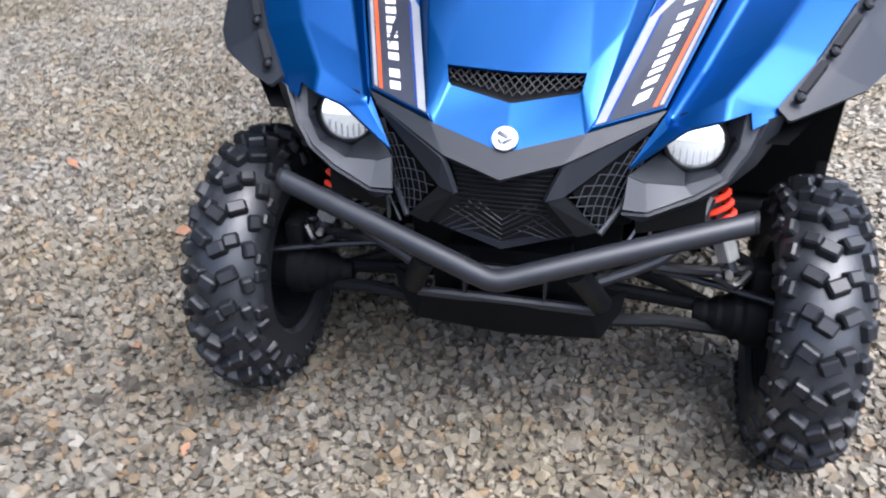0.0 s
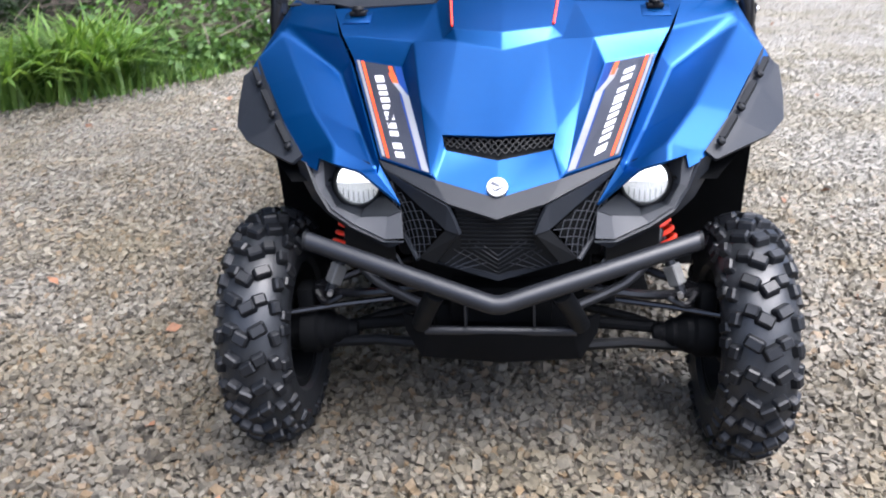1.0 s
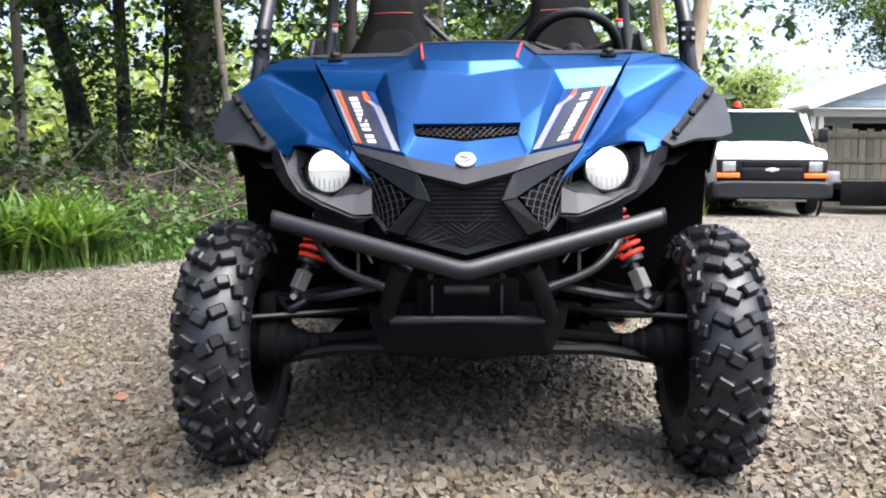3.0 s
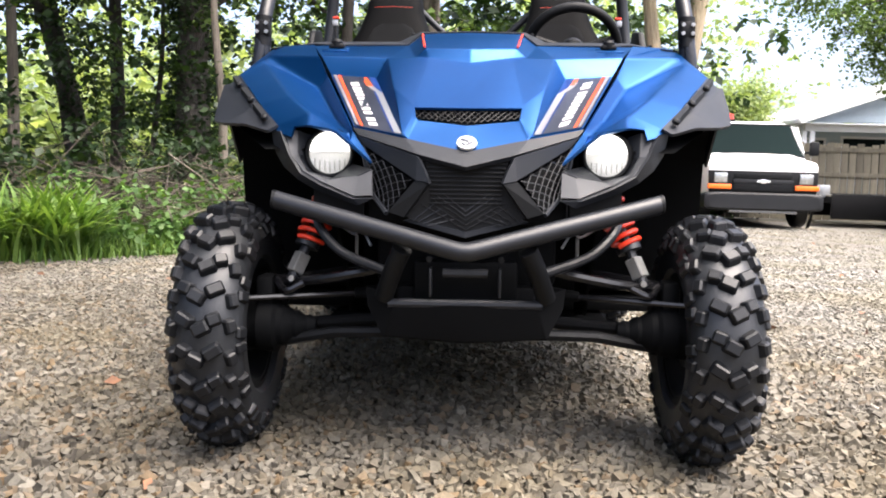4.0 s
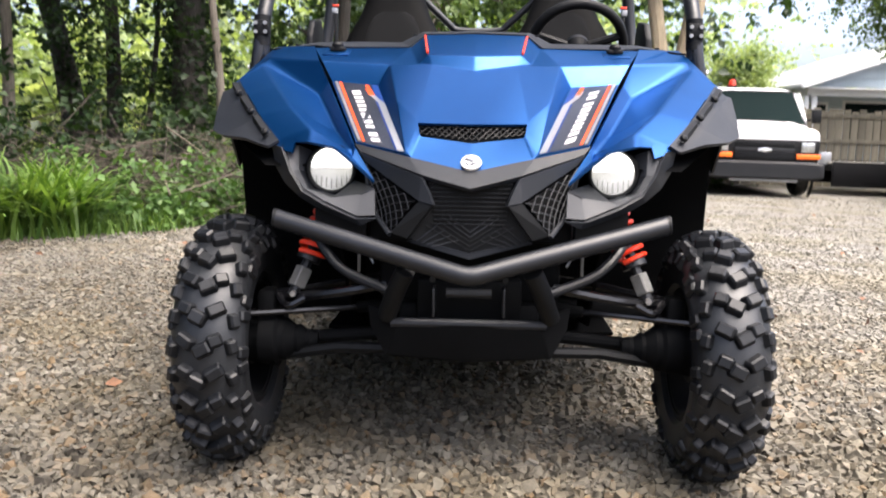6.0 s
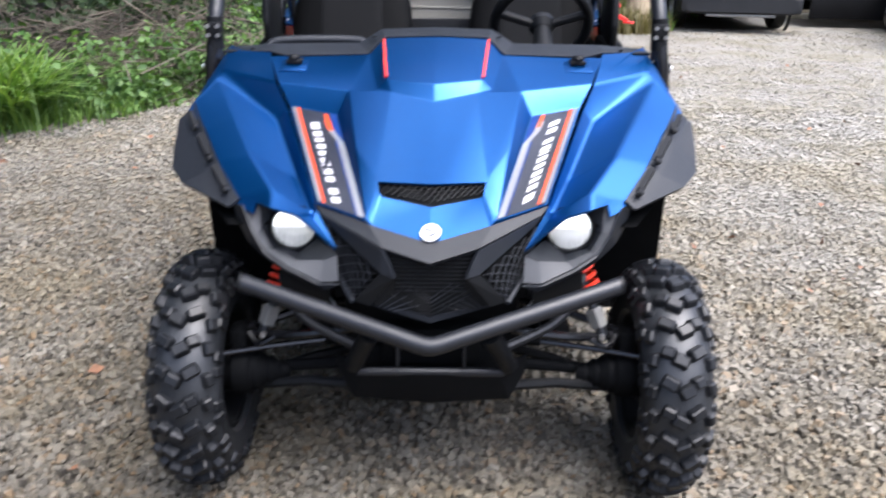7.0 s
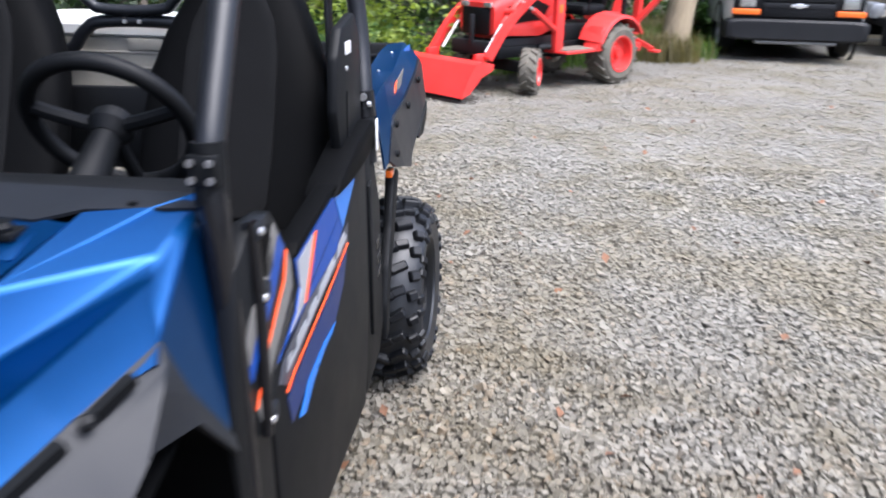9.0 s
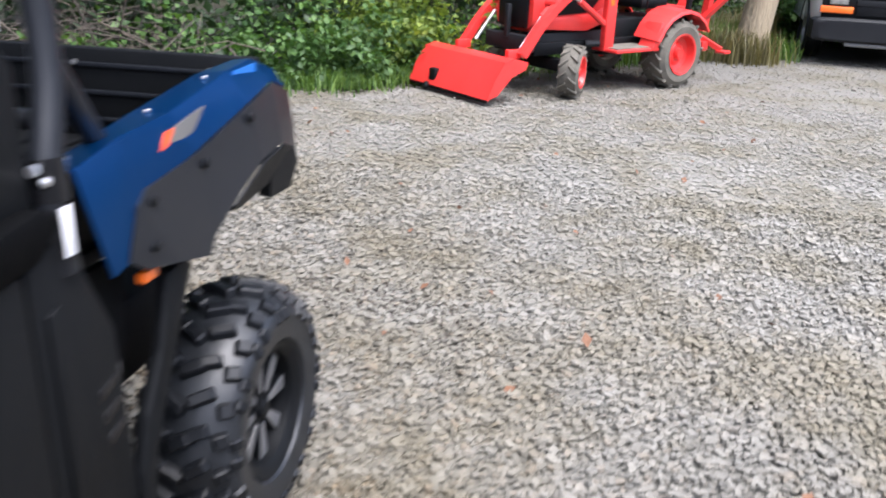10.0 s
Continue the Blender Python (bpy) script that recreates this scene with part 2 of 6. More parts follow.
def gravel_mat(name, stones):
    """Crushed limestone: grey, buff and rusty stones; on the sheet below, cells of the same size stand in for stones far off."""
    m = bpy.data.materials.new(name)
    m.use_nodes = True
    nt = m.node_tree
    p = nt.nodes["Principled BSDF"]
    if stones:
        rnd = nt.nodes.new("ShaderNodeNewGeometry").outputs["Random Per Island"]
    else:
        vo = nt.nodes.new("ShaderNodeTexVoronoi")
        vo.inputs["Scale"].default_value = 30
        nt.links.new(nt.nodes.new("ShaderNodeTexCoord").outputs["Object"], vo.inputs["Vector"])
        sep = nt.nodes.new("ShaderNodeSeparateColor")
        nt.links.new(vo.outputs["Color"], sep.inputs[0])
        rnd = sep.outputs[0]
    k = 0.98 if stones else 0.95
    col = ramp(nt, rnd, [(p_, tuple(k * c for c in rgb)) for p_, rgb in ((0.0, (0.10, 0.093, 0.083)), (0.17, (0.215, 0.207, 0.193)), (0.36, (0.27, 0.259, 0.238)), (0.54, (0.305, 0.297, 0.28)),
                         (0.66, (0.255, 0.225, 0.18)), (0.76, (0.335, 0.328, 0.312)), (0.88, (0.30, 0.22, 0.14)), (0.95, (0.40, 0.392, 0.375)))])
    for e in [n for n in nt.nodes if n.type == "VALTORGB"]:
        e.color_ramp.interpolation = "LINEAR"
    col = mul(nt, col, ramp(nt, noise_tex(nt, 0.55, 5), [(0.34, (0.66, 0.65, 0.62)), (0.66, (1.06, 1.06, 1.06))]))
    # shade put into the stone colour: darker near and left, paler up the yard
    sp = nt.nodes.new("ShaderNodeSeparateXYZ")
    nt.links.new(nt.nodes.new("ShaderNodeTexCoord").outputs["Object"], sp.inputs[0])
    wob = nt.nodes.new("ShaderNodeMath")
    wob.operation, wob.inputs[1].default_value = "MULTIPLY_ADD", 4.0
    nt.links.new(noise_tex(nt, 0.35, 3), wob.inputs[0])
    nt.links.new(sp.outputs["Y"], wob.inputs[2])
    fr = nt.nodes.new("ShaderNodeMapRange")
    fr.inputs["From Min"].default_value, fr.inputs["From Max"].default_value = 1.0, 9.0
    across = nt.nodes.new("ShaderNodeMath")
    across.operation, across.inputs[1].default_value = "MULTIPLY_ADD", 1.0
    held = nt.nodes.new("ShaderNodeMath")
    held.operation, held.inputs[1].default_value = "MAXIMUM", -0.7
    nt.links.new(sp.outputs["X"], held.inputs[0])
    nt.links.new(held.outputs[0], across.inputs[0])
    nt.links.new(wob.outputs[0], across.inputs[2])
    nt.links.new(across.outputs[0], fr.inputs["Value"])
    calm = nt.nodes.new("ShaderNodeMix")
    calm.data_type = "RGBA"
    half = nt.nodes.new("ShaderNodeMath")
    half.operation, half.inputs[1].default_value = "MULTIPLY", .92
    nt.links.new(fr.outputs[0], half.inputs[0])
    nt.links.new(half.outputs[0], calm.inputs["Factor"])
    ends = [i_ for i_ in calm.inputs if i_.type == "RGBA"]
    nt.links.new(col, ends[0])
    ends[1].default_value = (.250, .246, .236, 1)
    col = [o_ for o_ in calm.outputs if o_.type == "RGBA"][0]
    # sheet multiplied darker than the stones, painting in the self-shadow it lacks
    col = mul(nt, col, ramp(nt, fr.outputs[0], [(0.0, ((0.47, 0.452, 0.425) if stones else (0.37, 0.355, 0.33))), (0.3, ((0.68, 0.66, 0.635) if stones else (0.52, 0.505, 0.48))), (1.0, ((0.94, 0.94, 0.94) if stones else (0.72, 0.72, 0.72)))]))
    col = mul(nt, col, ramp(nt, noise_tex(nt, 1.3, 5, 0.7), [(0.42, (1.0, 0.995, 0.985)), (0.62, (0.80, 0.75, 0.63))]))
    col = mul(nt, col, ramp(nt, noise_tex(nt, 90, 4), [(0.3, (0.7, 0.695, 0.65)), (0.65, (1.0, 0.985, 0.925))]))
    nt.links.new(col, p.inputs["Base Color"])
    p.inputs["Roughness"].default_value = 0.85
    p.inputs["Specular IOR Level"].default_value = 0.3
    b = nt.nodes.new("ShaderNodeBump")
    if stones:
        b.inputs["Strength"].default_value, b.inputs["Distance"].default_value = 0.4, 0.003
        nt.links.new(noise_tex(nt, 120, 4), b.inputs["Height"])
    else:
        v2 = nt.nodes.new("ShaderNodeTexVoronoi")
        v2.inputs["Scale"].default_value = 30
        nt.links.new(nt.nodes.new("ShaderNodeTexCoord").outputs["Object"], v2.inputs["Vector"])
        inv = nt.nodes.new("ShaderNodeMath")
        inv.operation = "SUBTRACT"
        inv.inputs[0].default_value = 1.0
        nt.links.new(v2.outputs["Distance"], inv.inputs[1])
        b.inputs["Strength"].default_value, b.inputs["Distance"].default_value = 0.4, 0.012
        nt.links.new(inv.outputs[0], b.inputs["Height"])
    nt.links.new(b.outputs[0], p.inputs["Normal"])
    return m


# sunlight on the far lawn is put into its base colour
LAWN = surface("sunlit_lawn", (0.36, 0.38, 0.11), 0.9, 0, 0.35, 0.5, 6, 0.5, 0.03)
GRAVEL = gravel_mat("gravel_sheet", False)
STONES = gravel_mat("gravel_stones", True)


# ---- tools ----
def link(name, bm, mat, parent=None, label="", angle=32):
    me = bpy.data.meshes.new(name)
    bmesh.ops.recalc_face_normals(bm, faces=bm.faces)
    bm.to_mesh(me)
    bm.free()
    me.materials.append(mat)
    me.polygons.foreach_set("use_smooth", [True] * len(me.polygons))
    me.set_sharp_from_angle(angle=radians(angle))
    ob = new(name, me)
    if parent:
        ob.parent = parent
    if label:
        ob["label"] = label
    return ob


part = link


def thing(name, label, category, m=None, group="", kind=""):
    e = new(name)
    e.empty_display_size = 0.2
    if m is not None:
        e.matrix_basis = m
    return tagged(e, label, category, group, kind)


def merged(*bms):
    out = bmesh.new()
    for b in bms:
        me = bpy.data.meshes.new("tmp")
        b.to_mesh(me)
        b.free()
        out.from_mesh(me)
        bpy.data.meshes.remove(me)
    return out


def box(cx, cy, cz, sx, sy, sz, bevel=0.0, m=None, seg=2):
    bm = bmesh.new()
    bmesh.ops.create_cube(bm, size=1.0, matrix=Matrix.Diagonal((sx, sy, sz, 1)))
    if bevel:
        bmesh.ops.bevel(bm, geom=bm.edges[:], offset=bevel, segments=seg, affect="EDGES", profile=0.5)
    bmesh.ops.transform(bm, matrix=Matrix.Translation((cx, cy, cz)) @ (m or Matrix()), verts=bm.verts)
    return bm


def smooth_line(pts, steps):
    """A Catmull-Rom line through a few points."""
    p = [Vector(a) for a in pts]
    if steps < 2 or len(p) < 3:
        return p
    q = [2 * p[0] - p[1], *p, 2 * p[-1] - p[-2]]
    out = []
    for i in range(1, len(q) - 2):
        for k in range(steps):
            t = k / steps
            a, b, c, d = q[i - 1 : i + 3]
            out.append(0.5 * ((2 * b) + (c - a) * t + (2 * a - 5 * b + 4 * c - d) * t * t + (3 * b - a - 3 * c + d) * t ** 3))
    return out + [p[-1]]


def tube(pts, r, n=12, steps=1, r_end=None, caps=True, closed=False):
    line = smooth_line(pts, steps)
    bm = bmesh.new()
    rings = []
    k = len(line)
    prev = None
    for i, c in enumerate(line):
        if closed:
            d = (line[(i + 1) % k] - line[i - 1]).normalized()
        else:
            d = (line[min(i + 1, k - 1)] - line[max(i - 1, 0)]).normalized()
        u = prev - d * prev.dot(d) if prev is not None else d.orthogonal()
        u = u.normalized() if u.length > 1e-6 else d.orthogonal().normalized()
        prev = u
        v = d.cross(u)
        rr = r if r_end is None else r + (r_end - r) * i / (k - 1)
        rings.append([bm.verts.new(c + rr * (math.cos(a) * u + math.sin(a) * v)) for a in [2 * math.pi * j / n for j in range(n)]])
    for i in range(k if closed else k - 1):
        a, b = rings[i], rings[(i + 1) % k]
        for j in range(n):
            bm.faces.new((a[j], a[(j + 1) % n], b[(j + 1) % n], b[j]))
    if caps and not closed:
        bm.faces.new(rings[0][::-1])
        bm.faces.new(rings[-1])
    return bm


def lathe(profile, n=32, axis="x", centre=(0, 0, 0), close=False):
    """Turn (along, radius) pairs round an axis."""
    bm = bmesh.new()
    turn = {"x": Matrix(), "y": Matrix.Rotation(radians(90), 4, "Z"), "z": Matrix.Rotation(radians(-90), 4, "Y")}[axis]
    rings = []
    for a, r in profile:
        rings.append([bm.verts.new(turn @ Vector((a, r * math.cos(t), r * math.sin(t)))) for t in [2 * math.pi * j / n for j in range(n)]])
    pairs = list(zip(rings, rings[1:])) + ([(rings[-1], rings[0])] if close else [])
    for a, b in pairs:
        for j in range(n):
            bm.faces.new((a[j], a[(j + 1) % n], b[(j + 1) % n], b[j]))
    if not close:
        bm.faces.new(rings[0])
        bm.faces.new(rings[-1])
    bmesh.ops.remove_doubles(bm, verts=bm.verts, dist=1e-6)
    bmesh.ops.translate(bm, vec=centre, verts=bm.verts)
    return bm


def shell(verts, faces, thick=0.006, bevel=0.0, mirror=False, side=1, seg=2, sub=0):
    """A moulded panel: named corners and the facets between them, given a thickness inwards and softened edges."""
    bm = bmesh.new()
    made = {k: bm.verts.new((side * v[0], v[1], v[2])) for k, v in verts.items()}
    twin = {}
    for f in faces:
        bm.faces.new([made[k] for k in f])
    if mirror:
        for k, v in verts.items():
            twin[k] = made[k] if abs(v[0]) < 1e-6 else bm.verts.new((-v[0], v[1], v[2]))
        for f in faces:
            t = [twin[k] for k in f][::-1]
            if set(t) != set(made[k] for k in f):
                bm.faces.new(t)
    bmesh.ops.recalc_face_normals(bm, faces=bm.faces)
    up = sum((f.normal.z - 0.4 * f.normal.y) * f.calc_area() for f in bm.faces)
    if up < 0:
        bmesh.ops.reverse_faces(bm, faces=bm.faces)
    if sub:
        bmesh.ops.subdivide_edges(bm, edges=bm.edges[:], cuts=sub, use_grid_fill=True)
    if bevel:
        inner = [e for e in bm.edges if len(e.link_faces) == 2]
        bmesh.ops.bevel(bm, geom=inner, offset=bevel, segments=seg, affect="EDGES", profile=0.5)
    if thick:
        bmesh.ops.recalc_face_normals(bm, faces=bm.faces)
        up = sum((f.normal.z - 0.4 * f.normal.y) * f.calc_area() for f in bm.faces)
        if up < 0:
            bmesh.ops.reverse_faces(bm, faces=bm.faces)
        bmesh.ops.solidify(bm, geom=bm.faces[:], thickness=thick)
    return bm


def plate(outline, thick, at, axis="x", bevel=0.0):
    """A flat outline in the plane across an axis, thickened along it (centred on at)."""
    bm = bmesh.new()
    def put(a, b, d):
        return {"x": (d, a, b), "y": (a, d, b), "z": (a, b, d)}[axis]
    lo = [bm.verts.new(put(a, b, at - thick / 2)) for a, b in outline]
    hi = [bm.verts.new(put(a, b, at + thick / 2)) for a, b in outline]
    bm.faces.new(lo)
    bm.faces.new(hi[::-1])
    n = len(lo)
    for i in range(n):
        bm.faces.new((lo[i], lo[(i + 1) % n], hi[(i + 1) % n], hi[i]))
    if bevel:
        bmesh.ops.recalc_face_normals(bm, faces=bm.faces)
        bmesh.ops.bevel(bm, geom=bm.edges[:], offset=bevel, segments=2, affect="EDGES", profile=0.5)
    return bm


def slab(corners, lift, thick=0.0015):
    """A thin sticker over four (or more) corners of a panel, lifted off it."""
    bm = bmesh.new()
    c = [Vector(v) for v in corners]
    n = (c[1] - c[0]).cross(c[-1] - c[0]).normalized()
    if n.z - 0.4 * n.y < 0:
        n = -n
    f = bm.faces.new([bm.verts.new(v + n * lift) for v in c])
    bmesh.ops.solidify(bm, geom=[f], thickness=thick)
    return bm


def lerp(a, b, t):
    return Vector(a) + (Vector(b) - Vector(a)) * t


def quad_at(q, u, v):
    """A point of the patch q = (low inner, top inner, top outer, low outer): u along, v across."""
    return lerp(lerp(q[0], q[1], u), lerp(q[3], q[2], u), v)


def raw(name, verts, faces, mat, label="", category="", kind="", parent=None, smooth=False):
    me = bpy.data.meshes.new(name)
    me.from_pydata(verts, [], faces)
    me.materials.append(mat)
    if smooth:
        me.polygons.foreach_set("use_smooth", [True] * len(me.polygons))
    me.update()
    ob = new(name, me)
    if parent:
        ob.parent = parent
    return tagged(ob, label, category, "", kind)


def bolt(x, y, z, axis, r=0.009, h=0.008, parent=None, mat=None, name="bolt"):
    prof = [(-h / 2, 0.0), (-h / 2, r), (h * 0.2, r), (h / 2, r * 0.6), (h / 2, 0.0)]
    return part(name, lathe(prof, 10, axis, (x, y, z)), mat or CHROME, parent)


# ---- ground ----
EDGE = [(-14.0, -3.4), (-8.0, .6), (-5.6, 2.4), (-4.3, 3.4), (-3.43, 4.12), (-2.9, 4.5), (-2.5, 5.0), (-2.3, 5.9), (-1.9, 7.2), (-1.45, 7.85), (-.9, 8.1), (-.3, 8.8), (.6, 10.0), (1.6, 11.2), (2.4, 12.1), (3.1, 13.0), (3.6, 15.2)]


def edge_y(x):
    return np.interp(x, [p[0] for p in EDGE], [p[1] for p in EDGE])


def sheet(name, xs, ys, zf, mat, keep=None, label="", kind="structure", category=""):
    X, Y = np.meshgrid(xs, ys)
    Z = zf(X, Y)
    verts = np.stack([X, Y, Z], -1).reshape(-1, 3)
    nx, ny = len(xs), len(ys)
    i, j = np.meshgrid(np.arange(nx - 1), np.arange(ny - 1))
    a = (j * nx + i).ravel()
    faces = np.stack([a, a + 1, a + nx + 1, a + nx], -1)
    if keep is not None:
        c = verts[faces].mean(1)
        faces = faces[keep(c[:, 0], c[:, 1])]
    ob = raw(name, verts.tolist(), faces.tolist(), mat, label, category, kind, smooth=True)
    return ob


far = np.r_[-600, -200, -80, -40, np.arange(-24, 30.1, 1.0), 40, 80, 200, 600]
sheet("ground", far, far, lambda x, y: -.05 + .05 * np.sin(x * .7) * np.cos(y * .6) * (y > edge_y(x) + .5), SOIL, None, "dark woodland soil under trees and brush", category="ground")
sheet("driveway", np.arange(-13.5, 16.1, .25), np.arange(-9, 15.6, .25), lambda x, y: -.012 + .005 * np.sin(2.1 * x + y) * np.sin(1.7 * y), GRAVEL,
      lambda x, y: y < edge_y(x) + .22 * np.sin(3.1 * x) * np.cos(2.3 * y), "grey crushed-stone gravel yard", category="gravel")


def scatter_stones(name, xy, size, seed, label, thick=1.0, tilt=.24, lift=.003):
    """Angular chips: boxes with every corner pulled at random, turned and sunk a little."""
    rs = np.random.RandomState(seed)
    n = len(xy)
    cube = np.array([(x, y, z) for z in (-1, 1) for y in (-1, 1) for x in (-1, 1)], float)
    tris = np.array([(4, 5, 7, 6), (0, 1, 5, 4), (2, 6, 7, 3), (0, 4, 6, 2), (1, 3, 7, 5)])
    v = cube[None] * (1 + rs.uniform(-.55, .15, (n, 8, 3)))
    v = v * (size[:, None, None] * np.stack([rs.uniform(.42, .66, n), rs.uniform(.34, .56, n), thick * rs.uniform(.18, .36, n)], -1)[:, None])
    yaw, tx, ty = rs.uniform(0, 6.283, n), rs.normal(0, tilt, n), rs.normal(0, tilt, n)
    c, s = np.cos(tx), np.sin(tx)
    v = np.stack([v[..., 0], v[..., 1] * c[:, None] - v[..., 2] * s[:, None], v[..., 1] * s[:, None] + v[..., 2] * c[:, None]], -1)
    c, s = np.cos(ty), np.sin(ty)
    v = np.stack([v[..., 0] * c[:, None] + v[..., 2] * s[:, None], v[..., 1], -v[..., 0] * s[:, None] + v[..., 2] * c[:, None]], -1)
    c, s = np.cos(yaw), np.sin(yaw)
    v = np.stack([v[..., 0] * c[:, None] - v[..., 1] * s[:, None], v[..., 0] * s[:, None] + v[..., 1] * c[:, None], v[..., 2]], -1)
    base = np.stack([xy[:, 0], xy[:, 1], rs.uniform(-.010, lift, n)], -1)
    v = v + base[:, None]
    f = tris[None] + (np.arange(n) * 8)[:, None, None]
    me = bpy.data.meshes.new(name)
    me.vertices.add(n * 8)
    me.vertices.foreach_set("co", v.ravel())
    me.loops.add(n * 20)
    me.loops.foreach_set("vertex_index", f.ravel())
    me.polygons.add(n * 5)
    me.polygons.foreach_set("loop_start", np.arange(0, n * 20, 4))
    me.polygons.foreach_set("use_smooth", np.zeros(n * 5, bool))
    me.update(calc_edges=True)
    me.materials.append(STONES)
    return tagged(new(name, me), label, "gravel", "", "stuff")


def cells(x0, x1, y0, y1, step, seed):
    rs = np.random.RandomState(seed)
    X, Y = np.meshgrid(np.arange(x0, x1, step), np.arange(y0, y1, step))
    xy = np.stack([X.ravel(), Y.ravel()], -1) + rs.uniform(-.6, .6, (X.size, 2)) * step
    return xy[xy[:, 1] < edge_y(xy[:, 0]) + rs.normal(0, .12, len(xy))]


def thinned(xy, seed):
    """Loose stones thin out towards the end of their field."""
    low = np.interp(xy[:, 0], [-5.8, -3.6, -1.9, 2.7, 4.4], [0, -1.2, -1.25, -1.25, -.5])
    right = np.interp(xy[:, 1], [-.5, 2.6, 5.8], [4.4, 4.4, 4.9])
    d = np.minimum(np.minimum(xy[:, 1] - low, right - xy[:, 0]), xy[:, 0] + 5.8)
    return xy[np.random.RandomState(seed).uniform(0, 1, len(xy)) < np.clip(d / .7, 0, 1) ** .8]


# dark sheet under the stones: damp dirt plus painted shade in their gaps
DIRT_AND_SHADE = surface("damp_dirt_and_gap_shade", (0.075, 0.064, 0.050), 0.95, 0, 0.4, 3, 90, 0.5, 0.006)
sheet("dirt", np.arange(-3.2, 2.21, .1), np.arange(-.70, 4.01, .1), lambda x, y: -.0085 + .003 * np.sin(2.1 * x + y), DIRT_AND_SHADE,
      lambda x, y: (y < edge_y(x) - .5) & (x + y * .5 + .3 * np.sin(3 * y) < 2.6) & (y > -.62 + .15 * np.sin(4 * x)) & (x > -3.0 + .2 * np.sin(5 * y)), "damp brown dirt and painted shade between the loose stones", category="ground")
near = thinned(cells(-1.9, 2.7, -1.25, 2.5, .0172, 1), 18)
scatter_stones("gravel_stones", near, np.random.RandomState(2).gamma(2.4, .0044, len(near)).clip(0, .024) + .0095, 3, "loose grey and buff crushed stones", 1.6, .42, .010)
mid = np.concatenate([cells(-2.9, 4.7, 2.5, 4.0, 0.0196, 5), cells(-2.9, 4.9, 4.0, 5.8, 0.0235, 17), cells(-3.6, -1.9, -1.2, 2.6, 0.0205, 6), cells(2.7, 4.4, -.5, 2.6, 0.0205, 7), cells(-5.8, -2.9, 2.6, 4.7, .027, 15), cells(-5.8, -3.6, .0, 2.6, .027, 16)])
mid = thinned(mid, 19)
scatter_stones("gravel_stones", mid, np.random.RandomState(8).gamma(2.4, .0046, len(mid)).clip(0, .030) + .0105, 9, "loose grey and buff crushed stones", 0.8, .22, .006)
farther = np.concatenate([cells(-3.4, 5.6, 5.8, 7.4, .030, 10), cells(-3, 6.4, 7.4, 9.2, .036, 13), cells(-2, 7.5, 9.2, 12.8, .058, 14)])
scatter_stones("gravel_stones", farther, np.random.RandomState(11).gamma(2.6, .0055, len(farther)).clip(0, .03) + .012, 12, "loose grey and buff crushed stones", 0.34, .10)
sheet("lawn", np.arange(-46, 3, 2.0), np.arange(17.5, 62, 2.0), lambda x, y: .14 + .02 * (y - 17) + 0 * x, LAWN, None, "sunlit yellow-green lawn beyond the wood", category="lawn")


# ---- the side-by-side ----
utv = thing("side_by_side", "blue off-road side-by-side with black roll cage, parked on gravel", "off-road vehicle", pose(.022, .006, .010, 0, -.9, 0))

# hood: flat middle, raised rear bulge, sunk decal channels
HV = dict(c0=(0, -.243, .796), n1=(.145, -.197, .830), c1=(0, -.166, .861), s1=(.128, -.128, .876), c2=(0, -.122, .907), s2=(.139, -.098, .917),
          d1=(.163, -.180, .848), m1=(.200, .0, .968), H=(0.24, 0.23, 1.075), t1=(0.118, 0.21, 1.074), c3=(0, 0.176, 1.055), c4=(0, 0.2, 1.099),
          t2=(0.132, 0.238, 1.105), t3=(0.16, 0.236, 1.079), b1=(0.2, 0.455, 1.143), b2=(0.155, 0.5, 1.187), c5=(0, 0.502, 1.192),
          I=(0.443, 0.285, 1.088), J=(0.492, 0.435, 1.138), G=(0.268, 0.195, 1.014), F=(0.408, 0.248, 1.028), C=(.285, -.130, .860), D=(.156, -.190, .834))
part("hood", shell(HV, ["c0 n1 s1 c1".split(), "n1 d1 m1 s2 s1".split(), "c2 s2 t1 c3".split(), "s2 m1 H t1".split(), "c3 t1 t2 c4".split(),
            "t1 t3 t2".split(), "t1 H t3".split(), "t3 H b1".split(), "H I J b1".split(), "t3 b1 b2 t2".split(), "c4 t2 b2 c5".split(),
            "H G F I".split(), "d1 D G H m1".split(), "D C F G".split(), "n1 D d1".split()], 0.006, 0.005, True), BLUE, utv)

# scoop: dark mouth with a wire lattice
part("scoop_mouth", shell(dict(a=(0, -.160, .856), b=(.130, -.124, .872), c=(.136, -.06, .885), d=(0, -.08, .875)), ["a b c d".split()], 0.004, 0, True), BLACK, utv)
def lattice(a, b, c, d, nu, nv, r):
    """Crossing wires over the patch a-b-c-d."""
    bms = []
    for k in range(-nv, nu + 1):
        for flip in (0, 1):
            line = []
            for j in range(nv + 1):
                u, v = (k + j) / nu, j / nv
                if flip:
                    u = 1 - u
                if -1e-6 <= u <= 1 + 1e-6:
                    line.append(lerp(lerp(a, b, u), lerp(d, c, u), v))
            if len(line) > 1:
                bms.append(tube(line, r, 5))
    return merged(*bms)
for s in (1, -1):
    part("scoop_lattice", lattice((0, -.146, .868), (s * .130, -.112, .882), (s * .137, -.094, .908), (0, -.118, .898), 8, 2, .0018), BLACK, utv)

